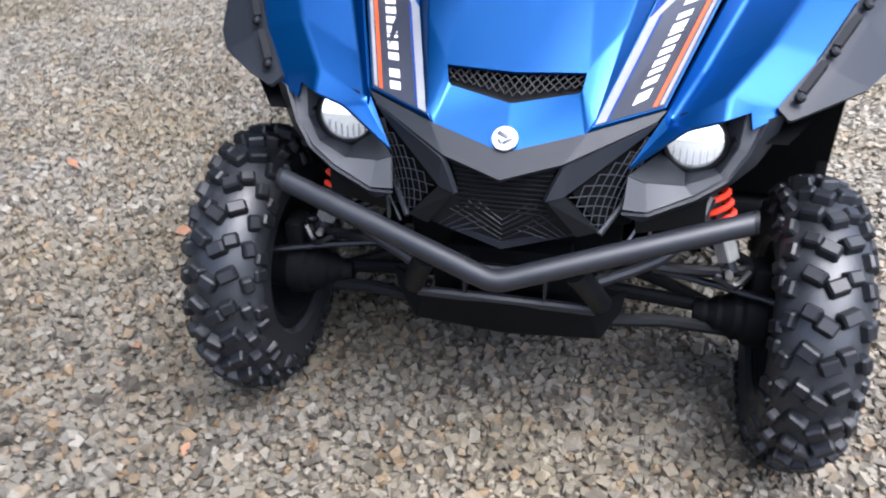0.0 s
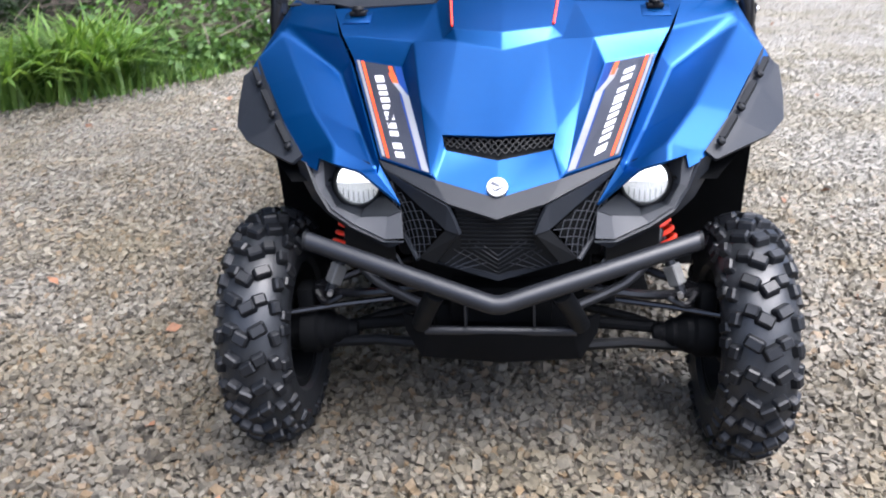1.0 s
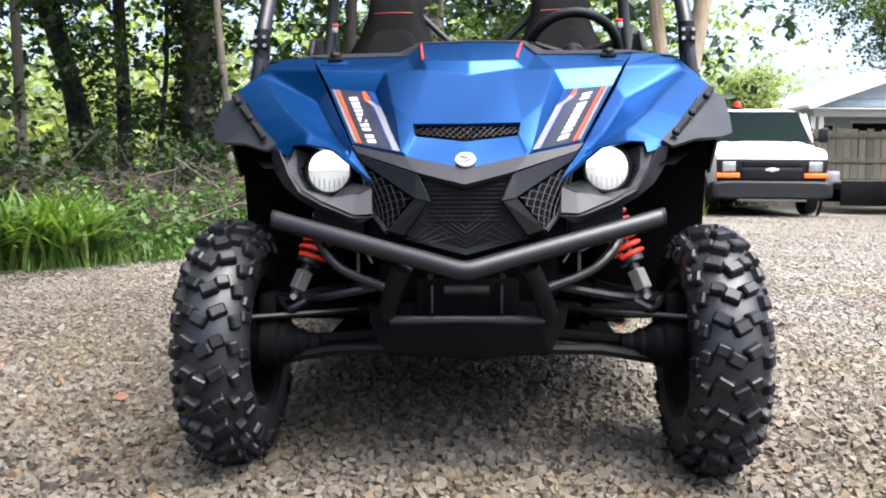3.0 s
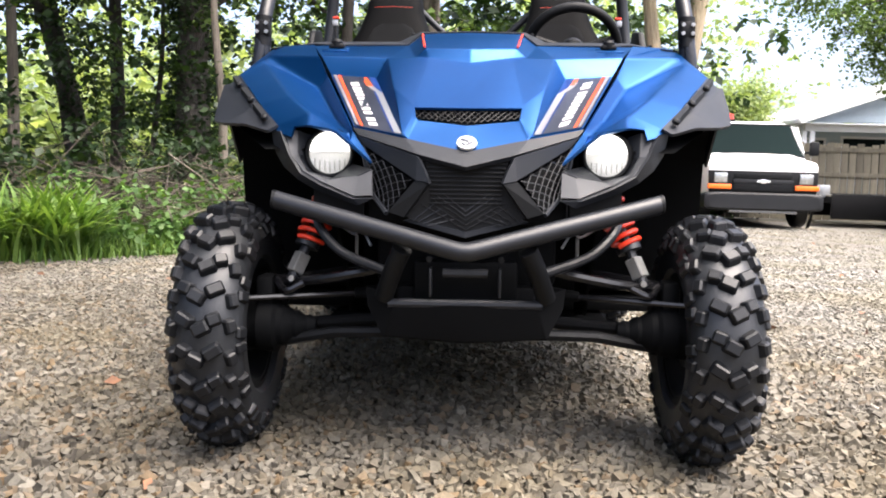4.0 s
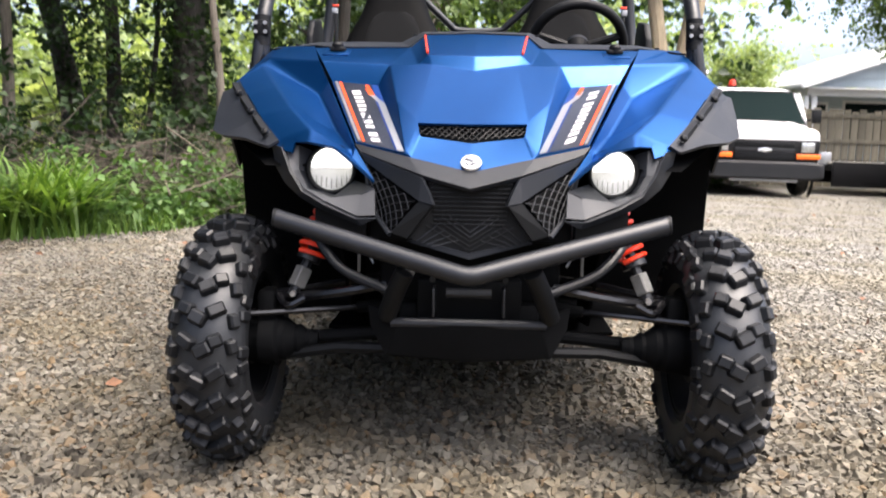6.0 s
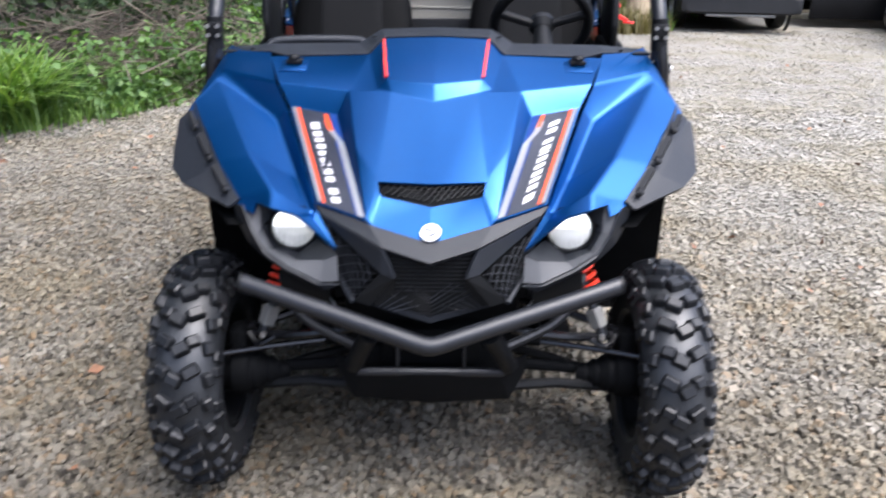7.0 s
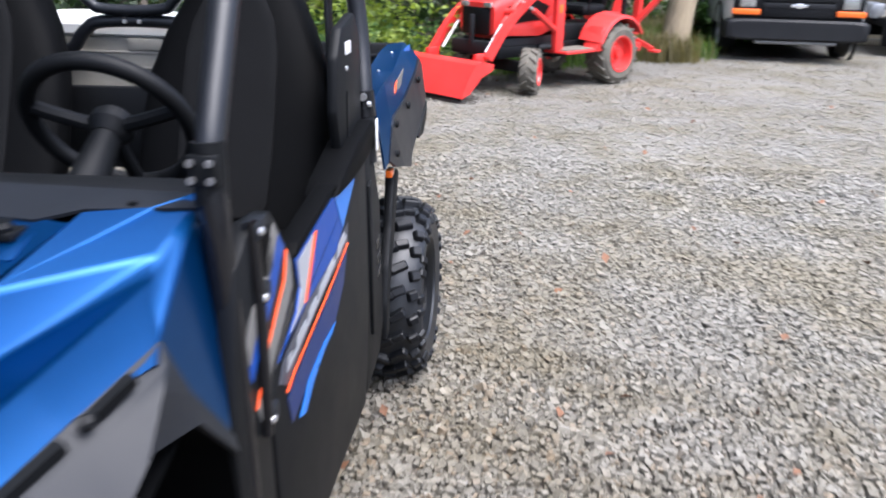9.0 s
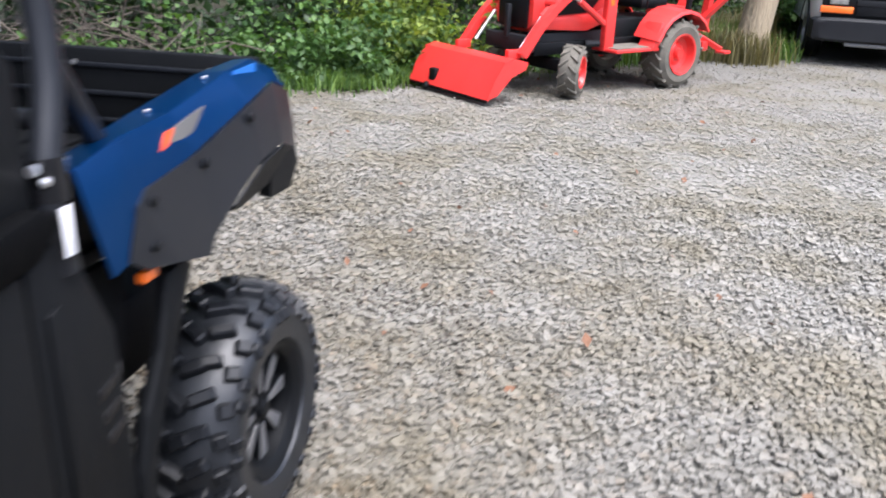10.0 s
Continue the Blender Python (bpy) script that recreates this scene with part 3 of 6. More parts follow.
# badge
bd = part("badge", lathe([(-.004, 0), (-.004, .024), (0, .024), (.003, .021), (.003, 0)], 32, "y"), RUST_GREY, utv, "round silver badge")
bd.matrix_basis = Matrix.Translation((0, -.2275, .8165)) @ Matrix.Rotation(radians(-49), 4, "X")
part("badge_ring", tube([(.0225 * math.cos(a), 0, .0225 * math.sin(a)) for a in [2 * math.pi * k / 28 for k in range(28)]], .0025, 6, closed=True), CHROME, bd)
for px, pz, w, hh, rot in ((-.004, .006, .022, .008, 25), (.006, -.006, .020, .006, -30), (-.008, -.008, .012, .005, 50)):
    b = part("badge_mark", box(0, 0, 0, w, .0025, hh, .001), BLACK_DECAL, bd)
    b.matrix_basis = Matrix.Translation((px, -.0045, pz)) @ Matrix.Rotation(radians(rot), 4, "Y")

# decals in the channels: black field, stripes, slanted blocks where the lettering stands
for s in (1, -1):
    q = [Vector((s * v[0], v[1], v[2])) for v in (HV["D"], HV["G"], HV["F"], HV["C"])]
    def strip(u0, u1, v0, v1, mat, name, lift, par, label=""):
        c = [quad_at(q, u0, v0), quad_at(q, u1, v0), quad_at(q, u1, v1), quad_at(q, u0, v1)]
        if s < 0:
            c = c[::-1]
        return part(name, slab(c, lift), mat, par, label)
    dec = strip(.01, .985, .03, .97, BLACK_DECAL, "hood_decal", .002, utv, "black hood decal with orange and silver stripes")
    strip(.02, .985, .885, .945, SILVER_DECAL, "decal_stripe", .0035, dec)
    strip(.02, .985, .795, .855, ORANGE, "decal_stripe", .0035, dec, "orange stripe")
    strip(.01, .70, .03, .17, SILVER_DECAL, "decal_stripe", .0035, dec)
    def patch(corners, mat, lift, name="decal_stripe", label=""):
        c = [quad_at(q, u_, v_) for u_, v_ in corners]
        return part(name, slab(c if s > 0 else c[::-1], lift), mat, dec, label)
    strip(.70, .985, .03, .17, BLUE_DECAL, "decal_stripe", .0033, dec, "blue corner")
    strip(.01, .70, .175, .21, BLUE_DECAL, "decal_stripe", .0035, dec)
    patch([(.70, .05), (.80, .17), (.80, .30), (.70, .17)], SILVER_DECAL, .0035)
    patch([(.80, .17), (.90, .20), (.90, .33), (.80, .30)], ORANGE if s < 0 else SILVER_DECAL, .0035)
    patch([(.84, .20), (.97, .22), (.97, .30), (.84, .28)], ORANGE, .0045, "decal_stripe", "orange chip")
    # slanted strokes in place of the lettering: nine and two glyphs
    u, lean = .07, (.022 if s > 0 else -.022)
    widths = [.107, .076, .058, .071, .068, .071, .032, .080, .071, None, .080, .076]
    for k, w in enumerate(widths if s > 0 else widths[::-1]):
        if w is None:
            u += .035
            continue
        v0, v1, g = .46, .65, w
        patch([(u, v0), (u + g * .66, v0), (u + g * .66 + lean, v1), (u + lean, v1)], WHITE_DECAL, .0035, "decal_block")
        u += w
    # red edge on the bulge, latch, hinge bezel
    e0, e1, e2 = (s * .135, .246, 1.111), (s * .158, .492, 1.184), (s * .147, .37, 1.150)
    part("bulge_stripe", tube([e0, e2, e1], .0036, 6), RED, utv, "red edge strip")
    lt = part("hood_latch", box(s * .415, .400, 1.131, .046, .045, .014, .004), BLACK, utv, "black rubber hood latch")
    part("latch_knob", lathe([(-.012, 0), (-.012, .016), (.004, .018), (.012, .014), (.012, 0)], 14, "z", (s * .415, .392, 1.140)), BLACK, lt)
    part("latch_base", box(s * .415, .378, 1.119, .078, .07, .006, .002, Matrix.Rotation(radians(17), 4, "X")), BLUE, lt)

# front fenders with side flanks
FV = dict(J=(0.499, 0.466, 1.146), I=(0.452, 0.285, 1.087), F=(0.42, 0.246, 1.023), C=(.293, -.131, .857), N=(0.229, -0.212, 0.77), Kn=(0.59, 0.5, 1.147), K=(0.648, 0.52, 1.138), tip=(0.636, 0.41, 1.105),
          p=(0.446, 0.243, 0.988), q1=(0.35, 0.002, 0.878), q2=(.296, -.146, .834), R0=(0.637, 0.375, 1.08), Rm=(0.552, 0.185, 1.01), Rm2=(0.473, 0.01, 0.946), Rl=(.398, -.118, .893), L=(0.686, 0.285, 1.036), E2=(0.625, 0.15, 0.98), E3=(0.56, 0.018, 0.924),
          E4=(0.481, -0.1, 0.86), M=(0.443, -0.138, 0.832), n2=(0.438, -0.122, 0.858), h1=(0.393, -0.171, 0.86), h2=(0.325, -0.193, 0.848), S1=(.716, .430, .800), S2=(.708, .300, .950))
FF = ["J Kn K tip I".split(), "I tip p F".split(), "p tip R0".split(), "p R0 Rm".split(), "p Rm Rm2 q1".split(), "q1 Rm2 Rl q2".split(), "F p q1 q2 C".split(), "K L R0 tip".split(), "R0 L E2 Rm".split(), "Rm E2 E3 Rm2".split(),
      "Rm2 E3 E4 Rl".split(), "Rl E4 n2 h1".split(), "q2 Rl h1 h2".split(), "C q2 h2 N".split(), "E4 M n2".split(), "K S1 S2 L".split()]
for s in (1, -1):
    part("front_fender", shell(FV, FF, 0.006, 0.010, False, s, 3), BLUE, utv)
    # flare: bolted strip and a plate that stands out over the tyre
    fl = part("fender_flare", shell(dict(L=(0.689, 0.283, 1.033), E2=(0.628, 0.147, 0.981), E3=(0.563, 0.015, 0.926), E4=(0.484, -0.104, 0.863), l=(0.704, 0.265, 1.008), e2=(0.656, 0.13, 0.958), e3=(0.59, -0.004, 0.903), e4=(0.506, -0.126, 0.847),
              Q1=(.715, .222, .990), Q2=(.720, .165, .935), Q3=(.708, .090, .884), Q4=(0.656, -0.002, 0.872), Q5=(0.572, -0.088, 0.866), S2=(.716, .300, .945), S1=(.722, .430, .800), R1=(.730, .29, .905), R2=(.732, .42, .775)),
              ["L E2 e2 l".split(), "E2 E3 e3 e2".split(), "E3 E4 e4 e3".split(), "l e2 Q3 Q2 Q1".split(), "e2 e3 Q4 Q3".split(), "e3 e4 Q5 Q4".split(), "L l Q1 S2".split(), "Q1 Q2 R1 S2".split(), "S2 R1 R2 S1".split()], .008, .004, False, s), PLASTIC, utv, "matt grey plastic flare")
    spots = [Vector((s * x, y, z)) for x, y, z in ((.690, .232, 1.018), (.648, .148, .979), (.580, .018, .926), (.517, -.090, .873))]
    for a_, b_ in zip(spots, spots[1:]):
        part("flare_pad", tube([lerp(a_, b_, .22) + Vector((0, 0, .003)), lerp(a_, b_, .88) + Vector((0, 0, .003))], .0105, 4), BLACK, fl)
        k_ = part("bolt", lathe([(-.006, 0), (-.006, .010), (.003, .0105), (.007, .006), (.007, 0)], 12, "z"), BLACK, fl)
        k_.matrix_basis = Matrix.Translation(b_ + Vector((s * .004, -.004, .009))) @ Matrix.Rotation(radians(35), 4, "X") @ Matrix.Rotation(radians(s * 25), 4, "Y")
    # wheel-arch liner
    arch = [(-.125, .80), (.02, .865), (.15, .875), (.28, .91), (.36, .86), (.41, .78), (.44, .62), (.46, .48), (.48, .385)]
    bm = bmesh.new()
    rows = [[bm.verts.new((s * .36, y, z)) for y, z in arch], [bm.verts.new((s * min(.716, .50 + .75 * (y + .14)), y, z)) for y, z in arch]]
    for i in range(len(arch) - 1):
        bm.faces.new((rows[0][i], rows[0][i + 1], rows[1][i + 1], rows[1][i]))
    bmesh.ops.solidify(bm, geom=bm.faces[:], thickness=.006)
    part("arch_liner", bm, UNDER_BLACK, utv, "black wheel-arch liner")
    part("inner_panel", plate([(-.05, .60), (-.02, .80), (.1, .86), (.42, .86), (.46, .30), (.2, .34), (.05, .52)], .008, s * .34, "x"), UNDER_BLACK, utv)

# nose trim, grille bars, grille
part("nose_trim", shell(dict(A=(0, -.248, .794), D=(.150, -.200, .828), C=(.288, -.136, .857), c=(.272, -.150, .838), d=(.112, -.258, .788), B=(0, -.286, .760), e=(.05, -.272, .772)),
     ["A D d e".split(), "A e B".split(), "D C c d".split()], .012, .003, True), PLASTIC, utv, "matt grey nose trim")
for s in (1, -1):
    part("grille_bar", shell(dict(a=(.114, -.262, .783), b=(.275, -.150, .836), c=(.256, -.156, .812), d=(.118, -.272, .728), e=(.086, -.284, .722), f=(.098, -.276, .752)),
         ["a b c d".split(), "a d e f".split()], .014, .004, False, s), PLASTIC, utv, "matt grey grille bar")
    part("grille_leg", shell(dict(a=(.088, -.280, .720), b=(.120, -.268, .727), c=(.186, -.255, .652), d=(.146, -.262, .640)), ["a b c d".split()], .014, .003, False, s), BLACK, utv)
    fr = part("side_grille", shell(dict(a=(.250, -.146, .800), b=(.132, -.250, .728), c=(.186, -.240, .655), d=(.236, -.165, .70)), ["a b c d".split()], .004, 0, False, s), SEAT, utv)
    a, b, c, d = (Vector((s * v[0], v[1] - .012, v[2])) for v in ((.255, -.151, .806), (.128, -.258, .728), (.184, -.247, .652), (.240, -.168, .70)))
    part("lattice", lattice(a, b, c, d, 5, 4, .0011), STEEL_BLACK, fr)
    part("grille_edge", tube([(s * .259, -.156, .808), (s * .238, -.178, .70), (s * .188, -.256, .648)], .006, 6), PLASTIC, fr)
gp = part("grille", plate([(-.10, .775), (.10, .775), (.085, .72), (.142, .64), (.124, .632), (0, .600), (-.124, .632), (-.142, .64), (-.085, .72)], .01, -.240, "y"), BLACK, utv, "black honeycomb grille")
for k in range(10):
    z = .768 - k * .0105
    w = .098 - max(0, k - 3) * .0008 - min(k, 3) * .003
    part("grille_slat", box(0, -.2475, z, 2 * w, .006, .0035, .001), BLACK, gp)
for k in range(5):
    z0 = .655 - k * .011
    for s in (1, -1):
        part("grille_chevron", tube([(0, -.2495, z0), (s * (.055 + .012 * k), -.2475, z0 + .042 + .004 * k)], .0014, 5), STEEL_BLACK if k < 2 else BLACK, gp)
        if k < 4:
            part("grille_chevron", tube([(s * (.125 - .012 * k), -.2475, .632 - .004 * k), (s * (.075 - .016 * k), -.2475, .672 - .012 * k)], .0013, 5), STEEL_BLACK, gp)
part("grille_lip", shell(dict(a=(0, -.252, .606), b=(.128, -.243, .637), c=(.150, -.235, .630), d=(0, -.255, .592)), ["a b c d".split()], .01, .002, True), PLASTIC, utv)

# headlamps in their shrouds
for s in (1, -1):
    sh = part("headlight_shroud", shell(dict(t1=(.498, -.088, .852), t2=(.486, -.092, .796), t3=(.457, -.122, .758), t4=(.418, -.148, .730), t5=(.375, -.172, .708), t6=(.318, -.196, .688), t7=(.257, -.220, .668), t8=(.224, -.226, .684),
              c1=(.468, -.112, .845), c2=(.443, -.146, .786), c3=(.406, -.174, .744), c4=(.350, -.202, .716), c5=(.268, -.224, .684)),
              ["t1 t2 c2 c1".split(), "t2 t3 c2".split(), "t3 t4 c3 c2".split(), "t4 t5 c4 c3".split(), "t5 t6 t7 c5 c4".split(), "t7 t8 c5".split()], .008, .003, False, s), PLASTIC, utv, "dark grey headlamp shroud")
    part("shroud_trim", shell(dict(c1=(.464, -.112, .846), c2=(.441, -.148, .789), c3=(.404, -.177, .748), c4=(.350, -.205, .720), c5=(.270, -.227, .688), t8=(.226, -.228, .690),
              i1=(.430, -.112, .850), i2=(.424, -.134, .790), i3=(.396, -.154, .744), i4=(.335, -.180, .727), i5=(.262, -.202, .738), i6=(.230, -.206, .752)),
              ["c1 c2 i2 i1".split(), "c2 c3 i3 i2".split(), "c3 c4 i4 i3".split(), "c4 c5 i5 i4".split(), "c5 t8 i6 i5".split()], .006, .002, False, s), TRIM_GREY, sh, "lighter grey trim under the lamp")
    part("lamp_recess", shell(dict(i1=(.430, -.114, .850), i2=(.424, -.136, .790), i3=(.396, -.156, .744), i4=(.335, -.182, .727), i5=(.262, -.204, .738), i6=(.230, -.208, .752),
              r1=(.398, -.114, .838), r2=(.412, -.114, .786), r3=(.386, -.116, .744), r4=(.335, -.118, .730), r5=(.288, -.120, .766)),
              ["i1 i2 r2 r1".split(), "i2 i3 r3 r2".split(), "i3 i4 r4 r3".split(), "i4 i5 r5 r4".split(), "i5 i6 r5".split()], .004, 0, False, s), PLASTIC, sh)
    part("shroud_apron", shell(dict(a=(.250, -.200, .672), b=(.318, -.182, .690), c=(.382, -.155, .706), d=(.384, -.150, .628), e=(.255, -.185, .616)), ["a b c d e".split()], .005, .001, False, s), BLACK, sh)
    cx, cy, cz = s * .347, -.119, .793
    hl = part("headlight", lathe([(.05, 0), (.05, .036), (.0, .057), (-.006, .0595), (-.008, .057), (.004, .053), (.02, .038), (.035, 0)], 36, "y", (cx, cy, cz)), CLEAR_LAMP, utv, "round lit headlamp")
    part("lamp_face", lathe([(.022, 0), (.016, .029), (.004, .0515), (.008, .053), (.03, .018)], 36, "y", (cx, cy - .002, cz)), LAMP_DIM, hl, "lit reflector")
    arc = [(.0495 * math.cos(math.pi * k / 20), .0495 * math.sin(math.pi * k / 20)) for k in range(21)]
    part("daylight_strip", plate([(cx + u_, cz + .004 + v_) for u_, v_ in arc], .006, cy - .004, "y", .001), LAMP, hl, "bright lit upper half")
    part("lamp_cup", lathe([(-.012, .0610), (-.010, .0632), (.016, .0610), (.016, .057), (-.002, .0572)], 36, "y", (cx, cy, cz), close=True), SEAT, hl, "black cup round the lamp")
    part("bezel", tube([(cx + .0575 * math.cos(a), cy - .007, cz + .0575 * math.sin(a)) for a in [2 * math.pi * k / 32 for k in range(32)]], .005, 8, closed=True), BLACK, hl)
    part("lens", lathe([(-.016, 0), (-.014, .020), (-.008, .038), (.001, .054), (.003, .054), (-.006, .037), (-.012, .020), (-.014, 0)], 36, "y", (cx, cy - .007, cz)), LENS, hl, "clear domed lens").visible_shadow = False
    for k in range(-3, 4):
        part("reflector_rib", box(cx + k * .0125, cy - .002, cz - .027 - .003 * (3 - abs(k)), .0014, .010, .025, .0005), CLEAR_LAMP, hl)
    part("reflector_bar", box(cx, cy - .006, cz + .001, .080, .005, .004, .001), LAMP_DIM, hl)

# front bumper
bp = part("bumper_tube", tube([(-.468, -.206, .676), (-.40, -.224, .659), (-.10, -.303, .586), (-.022, -.323, .567), (0, -.3255, .5645), (.022, -.323, .567), (.10, -.303, .586), (.40, -.224, .659), (.468, -.206, .676)], .0225, 18, 3), STEEL_BLACK, utv, "black tubular front bumper")
for s in (1, -1):
    part("bumper_cap", lathe([(-.004, 0), (-.004, .0235), (.004, .0235), (.006, .02), (.006, 0)], 18, "x", (s * .468, -.206, .676)), BLACK, bp)
    part("bumper_upright", tube([(s * .148, -.270, .566), (s * .172, -.238, .515), (s * .200, -.185, .440)], .024, 12, 3), BLACK, bp)
    part("bumper_brace", tube([(s * .395, -.06, .640), (s * .370, -.115, .598), (s * .325, -.150, .555), (s * .275, -.170, .530), (s * .185, -.205, .502)], .0125, 10, 4), STEEL_BLACK, bp)
    bolt(s * .088, -.200, .535, "y", .008, .008, utv, BLACK)
part("skid_plate", shell(dict(a=(0, -.195, .424), b=(.175, -.190, .424), c=(0.205, -0.176, 0.452), d=(0.246, -0.158, 0.462), e=(0.24, -0.158, 0.412), f=(0.198, -0.165, 0.342), g=(0, -0.172, 0.33), h=(.17, .15, .285), i=(0, .15, .28)),
     ["a b f g".split(), "b c d e f".split(), "g f h i".split()], .008, .004, True), UNDER_BLACK, utv, "black steel skid plate")
part("front_crossbar", tube([(-.19, -.19, .424), (.19, -.19, .424)], .012, 10), STEEL_BLACK, utv)
part("winch_mount", box(0, -.10, .475, .26, .10, .10, .008), UNDER_BLACK, utv)
part("winch_roller", tube([(-.055, -.19, .500), (.055, -.19, .500)], .012, 10), STEEL_BLACK, utv)
for s in (1, -1):
    part("mount_plate", box(s * .085, -.185, .478, .006, .05, .07, .002), STEEL_BLACK, utv)

# suspension
for s in (1, -1):
    def t(name, pts, r, mat=STEEL_BLACK, n=8, steps=1, par=utv, label=""):
        return part(name, tube([(s * x, y, z) for x, y, z in pts], r, n, steps), mat, par, label)
    la = t("lower_arm", [(.19, -.10, .335), (.34, -.06, .325), (.53, -.015, .285)], .015, BLACK)
    t("arm_tube", [(.19, .16, .33), (.36, .10, .315), (.53, .02, .285)], .015, BLACK, par=la)
    ua = t("upper_arm", [(.21, -.09, .500), (.33, -.075, .475), (.44, -.04, .455), (.52, -.01, .452)], .013, GLOSS_BLACK, 8, 3)
    t("arm_tube", [(.21, .14, .49), (.38, .10, .468), (.52, .0, .452)], .013, GLOSS_BLACK, par=ua)
    t("arm_bridge", [(.43, -.05, .452), (.475, -.055, .432), (.505, -.03, .455)], .010, GLOSS_BLACK, 8, 3, ua)
    t("tie_rod", [(.20, .02, .425), (.44, -.03, .415), (.60, -.085, .412)], .0085, GLOSS_BLACK, 8, 1, utv, "black steering rod")
    part("rod_boot", tube([(s * .20, .02, .425), (s * .30, .0, .421)], .024, 10, r_end=.014), UNDER_BLACK, utv)
    dr = part("drive_shaft", tube([(s * .15, .0, .36), (s * .52, .0, .33)], .017, 10), UNDER_BLACK, utv)
    part("shaft_boot", lathe([(0, .02), (.02, .028), (.03, .026), (.05, .040), (.06, .038), (.085, .056), (.10, .056), (.11, .065), (.15, .068), (.15, .02)], 20, "x", (0, 0, 0)), UNDER_BLACK, dr).matrix_basis = Matrix.Translation((s * .40, -.02, .335)) @ Matrix.Scale(s, 4, (1, 0, 0))
    part("knuckle", merged(box(s * .535, -.01, .37, .05, .075, .20, .015), lathe([(-.06, 0), (-.06, .06), (.04, .075), (.05, 0)], 18, "x", (s * .55, 0, .33))), UNDER_BLACK, utv)
    top, bot = Vector((s * .372, .045, .690)), Vector((s * .467, -.035, .455))
    sk = part("shock_absorber", merged(tube([top, bot], .014, 10), tube([lerp(top, bot, .56), lerp(top, bot, .62)], .033, 16)), STEEL_BLACK, utv, "gas shock absorber with red coil spring")
    ax = (bot - top).normalized()
    u = ax.orthogonal().normalized()
    v = ax.cross(u)
    coil = [top + ax * (.01 + .138 * k / 90) + .036 * (math.cos(2 * math.pi * k / 15) * u + math.sin(2 * math.pi * k / 15) * v) for k in range(91)]
    part("coil_spring", tube(coil, .0068, 8), RED, sk, "red coil spring")
    bdy = box(0, 0, 0, .036, .034, .056, .003, None, 1)
    bmesh.ops.transform(bdy, matrix=Matrix.Translation(lerp(top, bot, .80)) @ ax.to_track_quat("-Z", "Y").to_matrix().to_4x4(), verts=bdy.verts)
    part("shock_body", bdy, MOUNT_GREY, sk, "light grey lower mount")
    bolt(s * .458, -.062, .466, "y", .008, .02, sk, ALU)
    part("hose", tube([(s * .24, -.13, .56), (s * .27, -.10, .60), (s * .29, -.08, .585), (s * .33, -.03, .60)], .0035, 6, 4), ALU, utv)
    part("bracket", box(s * .285, -.07, .555, .008, .010, .055, .002), MOUNT_GREY, utv)

# inner structure
part("front_frame", merged(box(0, .16, .585, .46, .50, .26, .02), box(0, .2, .40, .36, .62, .12, .02), box(0, .0, .70, .50, .36, .16, .02)), UNDER_BLACK, utv)
part("floor_pan", merged(box(0, 1.05, .335, 1.30, 1.15, .05, .012), box(0, 1.95, .48, .80, .80, .22, .02), box(0, .60, .645, 1.26, .20, .55, .02)), UNDER_BLACK, utv)
part("belly_plate", box(0, 1.15, .296, .86, 1.70, .012, .004), UNDER_BLACK, utv, "black belly plate")
part("footwell_wall", box(0, .70, .93, 1.26, .03, .34, .006), UNDER_BLACK, utv)

# cowl and dash
CV = dict(a0=(0, 0.499, 1.1945), a1=(0.156, 0.497, 1.19), a2=(0.204, 0.453, 1.146), a3=(0.44, 0.433, 1.142), a4=(0.5, 0.47, 1.15), a5=(0.655, 0.524, 1.141), b0=(0, 0.585, 1.211), b1=(0.172, 0.578, 1.206), b2=(0.236, 0.54, 1.169), b3=(0.5, 0.535, 1.166), b5=(0.648, 0.58, 1.148),
          d0=(0, .60, 1.13), d1=(.172, .595, 1.12), d2=(.236, .56, 1.09), d3=(.50, .535, 1.08), d5=(.645, .57, 1.05))
part("cowl", shell(CV, ["a0 a1 b1 b0".split(), "a1 a2 b2 b1".split(), "a2 a3 a4 b3 b2".split(), "a4 a5 b5 b3".split(), "b0 b1 d1 d0".split(), "b1 b2 d2 d1".split(), "b2 b3 d3 d2".split(), "b3 b5 d5 d3".split()], .006, .004, True), PLASTIC, utv, "matt grey cowl")
for s in (1, -1):
    bolt(s * .19, .515, 1.189, "z", .007, .005, utv, BLACK)
    bolt(s * .56, .505, 1.153, "z", .007, .005, utv, BLACK)
part("dashboard", merged(box(0, .64, 1.065, 1.22, .14, .15, .03), box(.362, .66, 1.085, .22, .14, .08, .03)), BLACK, utv)
part("grab_bar", tube([(-.540, .60, 1.11), (-.535, .62, 1.142), (-.49, .63, 1.160), (-.27, .63, 1.162), (-.225, .61, 1.145), (-.215, .58, 1.11)], .0155, 12, 4), STEEL_BLACK, utv, "black passenger grab bar")

